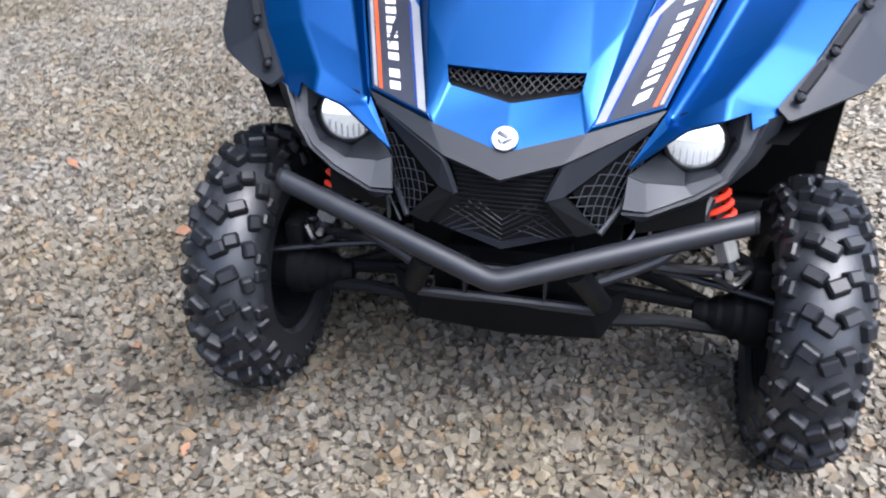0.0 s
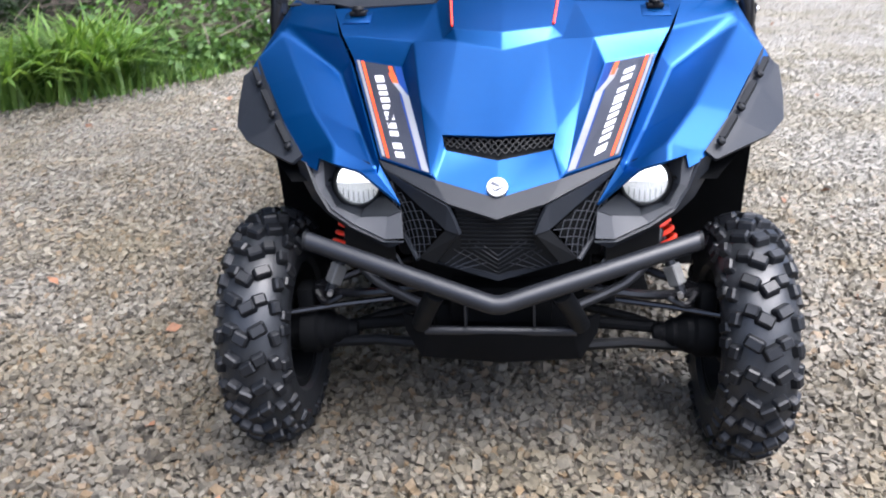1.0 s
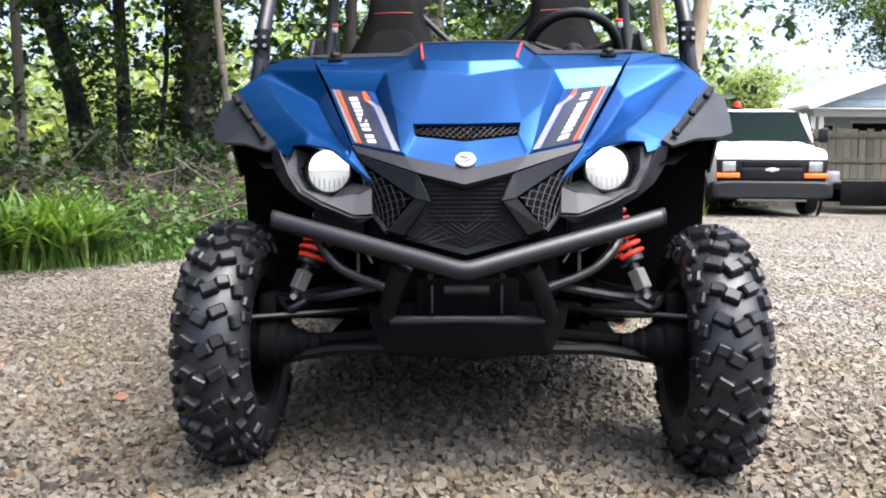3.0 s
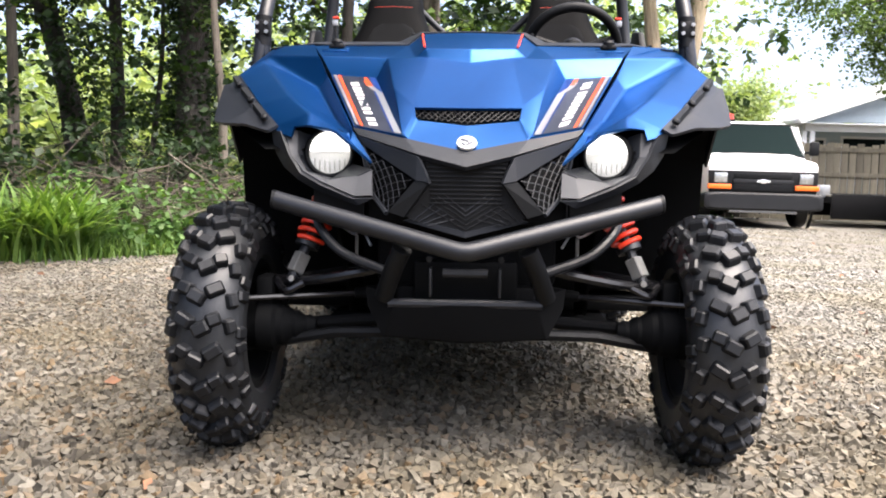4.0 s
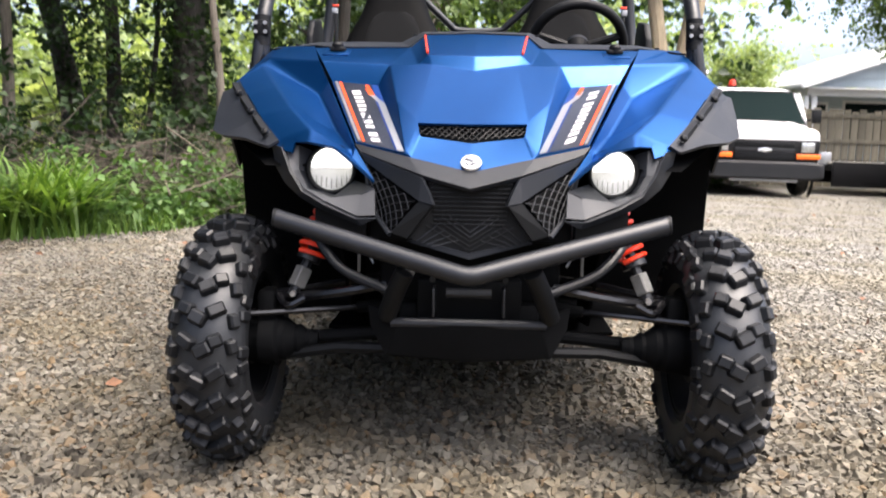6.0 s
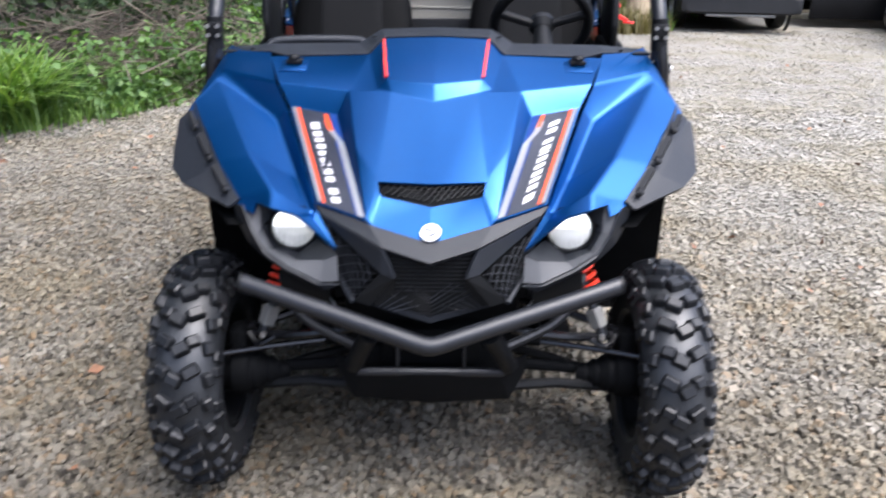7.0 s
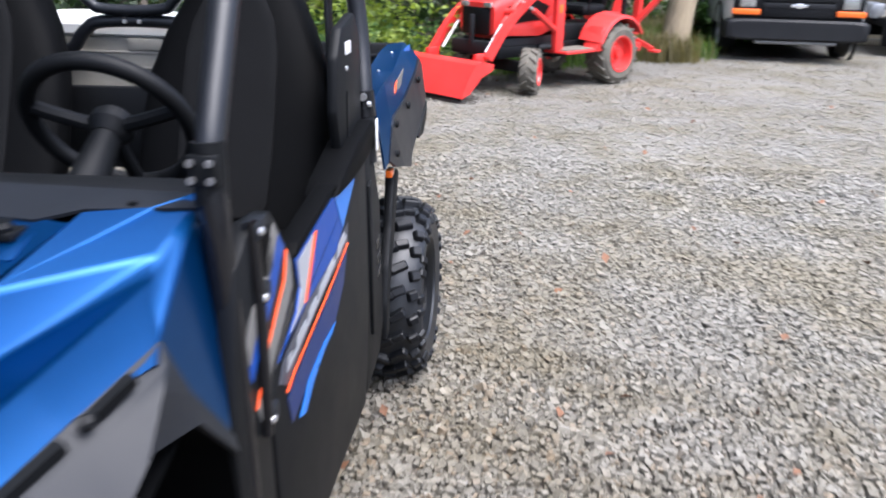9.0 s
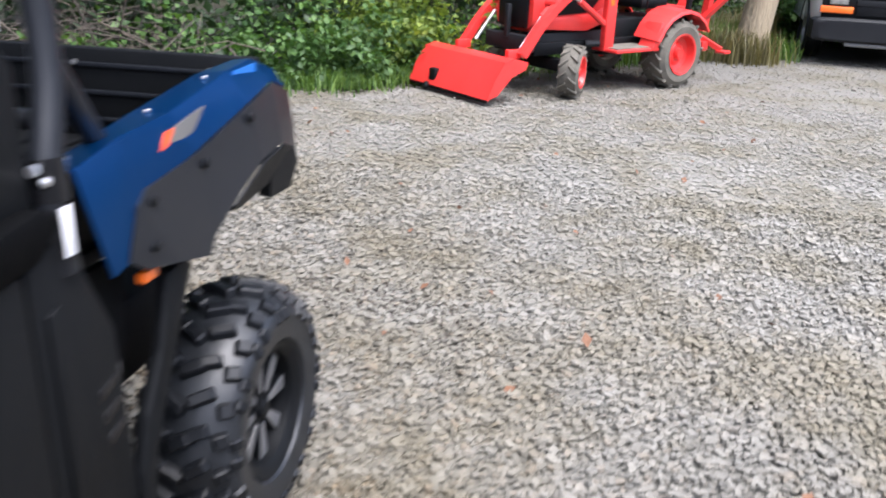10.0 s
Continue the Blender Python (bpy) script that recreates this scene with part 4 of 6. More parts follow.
# steering wheel
tilt = Matrix.Translation((.352, .846, 1.192)) @ Matrix.Rotation(radians(33), 4, "X")
sw = part("steering_wheel", tube([(.160 * math.cos(a), 0, .160 * math.sin(a)) for a in [2 * math.pi * k / 48 for k in range(48)]], .0175, 12, closed=True), BLACK, utv, "black three-spoke steering wheel")
sw.matrix_basis = tilt
part("hub", lathe([(-.035, 0), (-.035, .03), (-.012, .045), (.012, .042), (.02, .035), (.02, 0)], 24, "y"), BLACK, sw)
for a in (17, 163, 270):
    ca, sa = math.cos(radians(a)), math.sin(radians(a))
    part("spoke", tube([(.03 * ca, -.01, .03 * sa), (.10 * ca, -.006, .10 * sa), (.155 * ca, 0, .155 * sa)], .0145, 8, 3), BLACK, sw)
part("steering_column", tube([(.352, .82, 1.174), (.352, .66, 1.05)], .028, 16, r_end=.045), BLACK, utv)

# seats
def loft(rows, n=14, power=3.2):
    """Rounded cross-sections: centre x, y, z, half-width, half-depth; laid level."""
    bm = bmesh.new()
    rings = []
    for cx, cy, cz, w, d in rows:
        ring_ = []
        for k in range(n * 2):
            a = math.pi * k / n
            c, q_ = math.cos(a), math.sin(a)
            ring_.append(bm.verts.new((cx + w * math.copysign(abs(c) ** (2 / power), c), cy + d * math.copysign(abs(q_) ** (2 / power), q_), cz)))
        rings.append(ring_)
    for a, b in zip(rings, rings[1:]):
        for j in range(2 * n):
            bm.faces.new((a[j], a[(j + 1) % (2 * n)], b[(j + 1) % (2 * n)], b[j]))
    bm.faces.new(rings[0])
    bm.faces.new(rings[-1])
    return bm
def back_rows(w, d, dy=0.0):
    out = []
    for z, f in ((.80, .90), (.84, 1.0), (.95, 1.04), (1.10, 1.02), (1.20, .97), (1.30, .82), (1.38, .64), (1.46, .53), (1.56, .47), (1.60, .43), (1.625, .30)):
        y = 1.362 + (z - .84) * .40
        out.append((0, y + dy, z, w * f, d * (1 if z < 1.58 else .7)))
    return out
for s in (1, -1):
    st = part("seat", loft([(s * .365, 1.08, .66, .235, .27), (s * .365, 1.07, .72, .25, .29), (s * .365, 1.065, .80, .25, .295), (s * .365, 1.07, .825, .235, .275), (s * .365, 1.07, .832, .20, .23)], 16, 5), SEAT, utv, "black bucket seat with charcoal inserts")
    bk = part("backrest", loft([(x + s * .365, y, z, w, d) for x, y, z, w, d in back_rows(.245, .075)], 16, 3.4), SEAT, st)
    part("back_insert", loft([(s * .365, 1.362 + (z - .84) * .40 - .068, z, w, .018) for z, w in ((.86, .105), (.89, .122), (1.0, .128), (1.15, .128), (1.26, .124), (1.33, .110), (1.38, .085), (1.40, .05))], 12, 4), SEAT_GREY, st, "charcoal fabric insert")
    part("cushion_insert", loft([(s * .365, 1.06, .822, .16, .22), (s * .365, 1.06, .838, .155, .215), (s * .365, 1.06, .842, .12, .18)], 12, 4), SEAT_GREY, st, "charcoal fabric insert")
    part("red_stitching", tube([(s * .365 - .085, 1.524, 1.475), (s * .365, 1.515, 1.477), (s * .365 + .085, 1.524, 1.475)], .0008, 5), RED, st)
    # belt and buckle by the shoulder
    part("seat_belt", box(s * .615, 1.50, 1.18, .012, .045, .48, .003), BLACK, utv)
    part("belt_anchor", box(s * .618, 1.485, 1.40, .024, .02, .026, .004), SILVER_DECAL, utv, "white belt label")
    part("belt_tag", box(s * .614, 1.482, 1.420, .028, .02, .010, .003), RED, utv, "red belt tag")

# roll cage
for s in (1, -1):
    ap = part("front_pillar", tube([(s * .679, .524, 1.12), (s * .677, .530, 1.21), (s * .674, .58, 1.31), (s * .655, .81, 1.66), (s * .625, .97, 1.88)], .0235, 16, 3), STEEL_BLACK, utv, "black roll-cage tube")
    part("pillar_foot", tube([(s * .679, .526, 1.19), (s * .692, .510, 1.05), (s * .700, .510, .80), (s * .700, .52, .45)], .023, 14, 3), GLOSS_BLACK, ap)
    part("pillar_clamp", merged(tube([(s * .679, .524, 1.150), (s * .677, .530, 1.245)], .0262, 16), box(s * .676, .508, 1.205, .048, .018, .050, .004)), BLACK, ap)
    for dx in (-.015, .015):
        for dz in (1.192, 1.219):
            bolt(s * .676 + dx, .496, dz, "y", .006, .011, ap, ALU)
    rp = part("rear_pillar", tube([(s * .700, 1.545, .95), (s * .695, 1.535, 1.10), (s * .672, 1.60, 1.30), (s * .64, 1.60, 1.60), (s * .62, 1.50, 1.88)], .0255, 16, 4), STEEL_BLACK, utv, "black roll-cage tube")
    part("pillar_clamp", tube([(s * .6965, 1.538, 1.075), (s * .690, 1.545, 1.145)], .031, 16), GLOSS_BLACK, rp)
    bolt(s * .70, 1.505, 1.135, "y", .010, .012, rp, CHROME)
    bolt(s * .715, 1.512, 1.115, "x", .008, .010, rp, CHROME)
    part("warning_label", box(s * .7300, 1.528, 1.030, .003, .022, .085, .0005), WHITE_DECAL, rp, "white label")
    part("roof_rail", tube([(s * .625, .97, 1.88), (s * .62, 1.25, 1.915), (s * .62, 1.50, 1.88)], .0255, 14, 4), STEEL_BLACK, utv)
    part("rear_stay", tube([(s * .672, 1.60, 1.30), (s * .66, 1.70, 1.16), (s * .64, 1.82, .98)], .02, 12, 2), STEEL_BLACK, utv)
part("cage_crossbar", tube([(-.625, .97, 1.88), (.625, .97, 1.88)], .0235, 14), STEEL_BLACK, utv)
part("cage_crossbar", tube([(-.62, 1.50, 1.88), (.62, 1.50, 1.88)], .0235, 14), STEEL_BLACK, utv)
hb = part("seat_back_bar", tube([(-.62, 1.68, 1.16), (-.26, 1.68, 1.20), (-.16, 1.675, 1.278), (-.10, 1.675, 1.305), (.10, 1.675, 1.305), (.16, 1.675, 1.278), (.26, 1.68, 1.20), (.62, 1.68, 1.16)], .019, 12, 4), STEEL_BLACK, utv)
part("head_hoop", tube([(-.335, 1.63, 1.60), (-.275, 1.64, 1.505), (-.135, 1.655, 1.372), (-.085, 1.66, 1.342), (.085, 1.66, 1.342), (.135, 1.655, 1.372), (.275, 1.64, 1.505), (.335, 1.63, 1.60)], .016, 12, 4), STEEL_BLACK, utv)
for x in (-.022, .022):
    bolt(x, 1.653, 1.308, "y", .006, .012, hb, CHROME)
    part("hoop_strut", tube([(x * 1.2, 1.668, 1.31), (x * 1.2, 1.66, 1.345)], .010, 8), STEEL_BLACK, hb)

# doors and sides
for s in (1, -1):
    X = s * .700
    def side(name, outline, d, mat, par, label="", off=0.0, bev=.004):
        return part(name, plate(outline, d, X + s * off, "x", bev), mat, par, label)
    fq = side("front_quarter", [(.44, .78), (.50, 1.05), (.58, 1.10), (.668, 1.092), (.700, 1.060), (.768, .970), (.780, .930), (.762, .878), (.640, .803), (.605, .70), (.62, .33), (.50, .27), (.46, .45)], .03, BLACK, utv, "black front side panel with striped decal", .002)
    side("decal_stripe", [(.679, 1.065), (.700, 1.040), (.631, .965), (.569, .914), (.525, .870), (.505, .900), (.540, .945), (.620, 1.005)], .002, GREY_DECAL, fq, "grey stripe", .0185, 0)
    side("decal_stripe", [(.700, 1.040), (.728, 1.005), (.664, .939), (.599, .893), (.530, .835), (.515, .862), (.569, .914), (.631, .965)], .002, BLUE_DECAL, fq, "blue stripe", .0185, 0)
    side("decal_stripe", [(.736, .996), (.746, .989), (.724, .937), (.660, .890), (.599, .842), (.544, .776), (.540, .781), (.593, .846), (.653, .894), (.717, .943)], .002, ORANGE, fq, "orange stripe", .0185, 0)
    side("decal_stripe", [(.749, .987), (.764, .958), (.764, .911), (.705, .868), (.633, .819), (.560, .745), (.548, .772), (.602, .840), (.663, .888), (.727, .935)], .002, GREY_DECAL, fq, "grey stripe", .0185, 0)
    side("hinge_recess", [(.612, 1.075), (.656, 1.072), (.664, .992), (.640, .980), (.612, .995)], .004, SEAT, fq, "dark recess", .0175, 0)
    for k in range(3):
        bolt(X + s * .019, .602, 1.062 - k * .028, "x", .004, .004, fq, ALU)
    dr = side("door", [(.776, .968), (1.088, 1.003), (1.320, .985), (1.43, .99), (1.435, .60), (1.40, .40), (1.36, .30), (.70, .28), (.640, .34), (.622, .70), (.652, .795), (.774, .872), (.792, .930)], .034, BLACK, utv, "black door with blue decal", .0)
    db = side("door_decal", [(.786, .955), (1.091, .989), (1.290, .973), (1.155, .889), (1.133, .876), (1.097, .857), (.837, .836), (.673, .812), (.664, .802), (.778, .851), (.806, .890)], .003, BLUE_DECAL, dr, "blue door decal with orange stripes", .0185, 0)
    side("decal_facet", [(.800, .946), (.916, .963), (.828, .848), (.735, .828), (.782, .848), (.808, .886)], .002, SILVER_DECAL, db, "silver wedge", .0205, 0)
    side("decal_stripe", [(.920, .963), (.940, .961), (.846, .843), (.828, .846)], .002, ORANGE, db, "orange stripe", .0212, 0)
    side("decal_facet", [(1.091, .987), (1.288, .971), (1.155, .891), (1.127, .930)], .002, SKY_DECAL, db, "light blue wedge", .0205, 0)
    side("lettering_band", [(.660, .760), (.690, .790), (.837, .834), (1.097, .855), (1.139, .873), (1.213, .885), (1.204, .835), (.994, .807), (.845, .776), (.700, .735)], .002, BLACK_DECAL, db, "black band", .0185, 0)
    for k, (y0, w) in enumerate(((.705, .052), (.762, .040), (.806, .034), (.844, .040), (.888, .036), (.928, .040), (.972, .018), (.994, .042), (1.040, .036), (1.098, .042), (1.145, .040))):
        z0 = .760 + (y0 - .70) * .192
        hh = .027
        side("letter_block", [(y0, z0), (y0 + w, z0 + .192 * w), (y0 + w + .014, z0 + hh + .192 * w), (y0 + .014, z0 + hh)] if k % 2 else
             [(y0, z0), (y0 + w, z0 + .192 * w), (y0 + w + .004, z0 + .009 + .192 * w), (y0 + .022, z0 + .012), (y0 + .030, z0 + hh), (y0 + .010, z0 + hh)], .0015, SILVER_DECAL, db, "", .0205, 0)
    side("decal_stripe", [(.690, .727), (.740, .743), (.853, .766), (1.004, .794), (1.199, .838), (1.198, .833), (1.006, .788), (.857, .760), (.748, .739), (.695, .722)], .002, ORANGE, db, "orange stripe", .0212, 0)
    side("decal_facet", [(.700, .706), (.773, .726), (.868, .746), (1.018, .776), (1.196, .820), (1.150, .750), (1.052, .691), (.953, .687), (.800, .660), (.720, .640)], .002, NAVY_DECAL, db, "dark blue field", .0185, 0)
    side("decal_stripe", [(.760, .628), (.838, .672), (.954, .692), (1.060, .694), (1.023, .683), (.964, .677), (.869, .652), (.800, .614)], .002, SKY_DECAL, db, "light blue stripe", .0205, 0)
    side("door_pad", [(1.07, .985), (1.13, 1.015), (1.30, 1.062), (1.47, 1.085), (1.53, 1.06), (1.46, 1.00), (1.34, .985), (1.20, .98)], .085, SEAT, dr, "black padded door top", -.01, .014)
    side("door_rail", [(.775, .966), (.80, .985), (1.09, 1.020), (1.12, 1.000), (1.088, 1.000), (.79, .960)], .045, SEAT, dr, "", .002, .006)
    hg = part("door_hinge", tube([(X + s * .020, .573, 1.105), (X + s * .024, .574, .975), (X + s * .024, .570, .715)], .011, 10, 1), GLOSS_BLACK, utv, "glossy black hinge rod")
    for z in (1.088, .972, .742):
        part("hinge_block", box(X + s * .018, .590, z, .03, .050, .034, .005), PLASTIC, hg)
        bolt(X + s * .036, .575, z, "x", .007, .006, hg, CHROME)
    side("rear_side_panel", [(1.445, .985), (1.53, 1.02), (1.58, .93), (1.64, .80), (1.66, .42), (1.60, .34), (1.41, .30), (1.445, .60)], .03, BLACK, utv, "black side panel behind the door", -.004)
    side("panel_rib", [(1.47, .90), (1.50, .91), (1.54, .60), (1.51, .45), (1.48, .45)], .012, BLACK, utv, "", .014)
    part("shoulder_guard", plate([(1.275, 1.02), (1.245, 1.14), (1.26, 1.27), (1.31, 1.335), (1.45, 1.36), (1.50, 1.30), (1.50, 1.02), (1.40, .98)], .028, s * .682, "x", .010), BLACK, utv, "black shoulder guard")
    part("guard_label", box(s * .6975, 1.36, 1.283, .002, .055, .03, .0005), WHITE_DECAL, utv, "white and orange label")
    part("guard_slot", plate([(1.325, 1.04), (1.345, 1.04), (1.355, 1.14), (1.335, 1.18)], .004, s * .6975, "x"), BLACK, utv)
    for y, z in ((1.34, 1.235), (1.42, 1.06)):
        bolt(s * .698, y, z, "x", .006, .006, utv, CHROME)
    for k in range(3):
        part("vent_slat", plate([(1.575 + k * .006, .70 - k * .05), (1.630 + k * .004, .715 - k * .05), (1.632 + k * .004, .690 - k * .05), (1.578 + k * .006, .672 - k * .05)], .014, s * .706, "x", .003), GLOSS_BLACK, utv)
    part("mud_guard", plate([(1.815, .835), (1.875, .842), (1.905, .822), (1.86, .74), (1.815, .655), (1.76, .56), (1.715, .46), (1.70, .36), (1.655, .34), (1.665, .46), (1.70, .57), (1.765, .68)], .03, s * .708, "x", .008), BLACK, utv, "black rear mud guard")
    part("rear_liner", plate([(1.58, .34), (1.72, .34), (1.74, .60), (1.80, .88), (1.58, .88)], .02, s * .63, "x", .004), UNDER_BLACK, utv)
    part("guard_sticker", box(s * .667, 1.69, .66, .002, .025, .055, .0005), GREY_DECAL, utv)

# cargo bed
bed = part("cargo_bed", box(0, 2.03, .905, 1.28, .86, .03, .006), BLACK, utv, "black plastic cargo bed")
part("bed_front_wall", box(0, 1.61, 1.02, 1.28, .025, .22, .006), BLACK, bed)
part("tailgate", box(0, 2.45, 1.04, 1.26, .03, .25, .008), BLACK, bed)
for k in range(9):
    part("bed_rib", box(-.52 + k * .13, 2.03, .925, .03, .80, .012, .003), BLACK, bed)
for k in range(3):
    part("tailgate_rib", box(0, 2.431, .97 + k * .075, 1.16, .008, .012, .002), PLASTIC, bed)
for x in (-.3, .1, .5):
    bolt(x, 2.428, 1.125, "y", .007, .006, bed, CHROME)
for s in (1, -1):
    BV = dict(f0=(.715, 1.575, 1.118), f1=(.718, 1.70, 1.146), f2=(.715, 1.87, 1.150), f3=(.692, 2.16, 1.182), f4=(.670, 2.32, 1.186), f5=(.690, 2.40, 1.150), f6=(.705, 2.45, 1.06),
              i0=(.640, 1.575, 1.105), i2=(.630, 1.87, 1.142), i3=(.615, 2.16, 1.170), i4=(.605, 2.36, 1.172), j0=(.620, 1.60, .92), j4=(.600, 2.44, .92), i5=(.60, 2.44, 1.13),
              g0=(.733, 1.625, .905), g1=(.735, 1.675, .915), g2=(.736, 1.71, 1.02), g3=(.736, 1.92, 1.058), g4=(.733, 2.17, 1.108), g5=(.72, 2.33, 1.132), g6=(.715, 2.42, 1.10))
    part("bed_side", shell(BV, ["f0 f1 g2 g1 g0".split(), "f1 f2 g3 g2".split(), "f2 f3 g4 g3".split(), "f3 f4 g5 g4".split(), "f4 f5 g6 g5".split(), "f0 i0 i2 f2 f1".split(), "f2 i2 i3 f3".split(), "f3 i3 i4 f4".split(), "f4 i4 i5 f5".split()], .006, .005, False, s), BLUE, bed, "blue painted bed side")
    part("bed_inner_wall", shell(dict(i0=(.638, 1.58, 1.10), i2=(.628, 1.87, 1.137), i4=(.603, 2.36, 1.168), i5=(.598, 2.44, 1.14), j4=(.600, 2.44, .91), j0=(.62, 1.60, .91)), ["i0 i2 i4 i5 j4 j0".split()], .005, 0, False, s), BLACK, bed)
    GV = dict(g1=(.738, 1.668, .918), g2=(.741, 1.705, 1.015), g2b=(.742, 1.735, 1.038), g3=(.742, 1.92, 1.056), g4=(.740, 2.17, 1.106), g5=(.727, 2.325, 1.128), g6=(.722, 2.42, 1.09), g7=(.720, 2.455, 1.00), g8=(.722, 2.46, .915),
              o1=(.752, 1.70, .893), o2=(.760, 1.80, .868), o3=(.762, 1.91, .838), o3b=(.762, 1.935, .875), o4=(.766, 2.05, .935), o5=(.764, 2.17, .975), o6=(.755, 2.30, .985), o7=(.735, 2.40, .95))
    bf = part("bed_flare", shell(GV, ["g1 g2 o2 o1".split(), "g2 g2b g3 o3b o3 o2".split(), "g3 g4 o5 o4 o3b".split(), "g4 g5 o6 o5".split(), "g5 g6 g7 o7 o6".split(), "g7 g8 o7".split()], .010, .005, False, s), STEEL_BLACK, bed, "matt black bed flare")
    part("flare_lip", shell(dict(a=(.764, 2.02, .915), b=(.764, 2.08, .937), c=(.762, 2.18, .970), d=(.753, 2.31, .980), e=(.735, 2.41, .945), A=(.735, 2.05, .890), B=(.733, 2.10, .882), C=(.730, 2.18, .885), D=(.725, 2.31, .892), E=(.715, 2.41, .900)), ["a b B A".split(), "b c C B".split(), "c d D C".split(), "d e E D".split()], .006, .003, False, s), BLACK, bed, "black lower lip")
    for y, z, x in ((1.735, .925, .752), (1.745, 1.012, .748), (1.935, 1.032, .752), (2.15, 1.080, .752)):
        bolt(s * x, y, z, "x", .011, .010, bf, BLACK)
    part("inner_flap", shell(dict(a=(.716, 2.26, .960), b=(.712, 2.41, .950), c=(.706, 2.44, .90), d=(.700, 2.40, .840), e=(.702, 2.27, .850)), ["a b c d e".split()], .03, .005, False, s), BLACK, bed, "black inner mud flap")
    part("bed_reflector", plate([(1.795, 1.070), (1.825, 1.076), (1.862, 1.122), (1.835, 1.119)], .003, s * .7275, "x"), ORANGE, bed, "orange reflector")
    part("bed_sticker", plate([(1.830, 1.077), (1.935, 1.098), (1.985, 1.140), (1.868, 1.123)], .003, s * .7265, "x"), GREY_DECAL, bed)
    part("bed_light_facet", plate([(2.17, 1.152), (2.29, 1.158), (2.29, 1.180), (2.18, 1.178)], .003, s * .697, "x"), SKY_DECAL, bed)
    part("side_marker", box(s * .725, 1.735, .865, .02, .045, .022, .003), AMBER, bed, "orange marker lamp")
    for y, z in ((1.62, 1.122), (1.87, 1.15), (2.1, 1.176)):
        bolt(s * .668, y, z, "z", .005, .006, bed, CHROME)


# the tub, doors and bed are drawn out behind the dash
DRAW = 1.075
for o in utv.children_recursive:
    for v_ in o.data.vertices:
        if v_.co.y > .5:
            v_.co.y = .5 + (v_.co.y - .5) * DRAW
    if o.location.y > .5:
        o.location.y = .5 + (o.location.y - .5) * DRAW


# ---- wheels ----
def lug_mesh(ln, wd, lug_h):
    b = box(0, 0, 0, ln, wd, lug_h, .005, None, 1)
    for v_ in b.verts:  # lugs taper towards the crown
        if v_.co.z > 0:
            v_.co.x *= .90
            v_.co.y *= .80
    me = bpy.data.meshes.new("tread_lug")
    b.to_mesh(me)
    b.free()
    me.materials.append(RUBBER)
    return me


def crown(x, h):
    """How far the tread has fallen below its crown at x, and its slope there in degrees."""
    t = min(abs(x) / h, 1.0)
    return .052 * t ** 2.6, math.degrees(math.atan(.052 * 2.6 * t ** 1.6 / h))


def tread(hub, R, W, n, lug_h, out):
    """Chevron rows: a stepped long arm that crosses the middle and a short arm facing it, changing sides from row to row, and paired blocks on the shoulders."""
    h = W / 2
    k_ = W / .19
    arm_, tail_, short_ = lug_mesh(.047 * k_, .037, lug_h), lug_mesh(.039 * k_, .034, lug_h), lug_mesh(.050 * k_, .035, lug_h)
    edge_, side_ = lug_mesh(.030 * k_, .040, lug_h * .95), lug_mesh(.038, .034, lug_h * .7)
    pitch = 2 * math.pi / n
    for k in range(n):
        g = 1 if k % 2 else -1
        rows = [(arm_, g * .008, .000, g * 27), (tail_, g * .038, .023, g * 22), (short_, -g * .036, .021, -g * 29)]
        rows += [(edge_, g * .074, .006, g * 16), (edge_, -g * .076, -.004, -g * 16)]
        if g > 0:
            rows += [(side_, .0915, -.012, 6), (side_, -.0915, .018, -6)]
        else:
            rows += [(side_, .0915, .014, -6), (side_, -.0915, -.016, 6)]
        for me, x, up, rot in rows:
            drop, slope = crown(x * k_, h)
            if me is side_:
                drop, slope = drop + .014, 66
            o = new("tread_lug", me)
            o.parent = hub
            o.matrix_basis = (Matrix.Rotation(k * pitch - out * up / R, 4, "X") @ Matrix.Translation((x * k_, 0, R - lug_h * .45 - drop)) @ Matrix.Rotation(radians(math.copysign(slope, x)), 4, "Y") @ Matrix.Rotation(radians(out * rot), 4, "Z"))


def tyre_bm(R, W, rim, lug_h):
    h = W / 2
    top = [(t * h, R - lug_h * .80 - crown(t * h, h)[0]) for t in (-.94, -.8, -.6, -.4, -.2, 0, .2, .4, .6, .8, .94)]
    prof = [(-h * .78, rim), (-h * .92, rim + .012), (-h, (R + rim) / 2 - .01), (-h * 1.0, R - .085), *top, (h, R - .085), (h, (R + rim) / 2 - .01), (h * .92, rim + .012), (h * .78, rim), (h * .6, rim - .012), (-h * .6, rim - .012)]
    return lathe(prof, 64, "x", close=True)


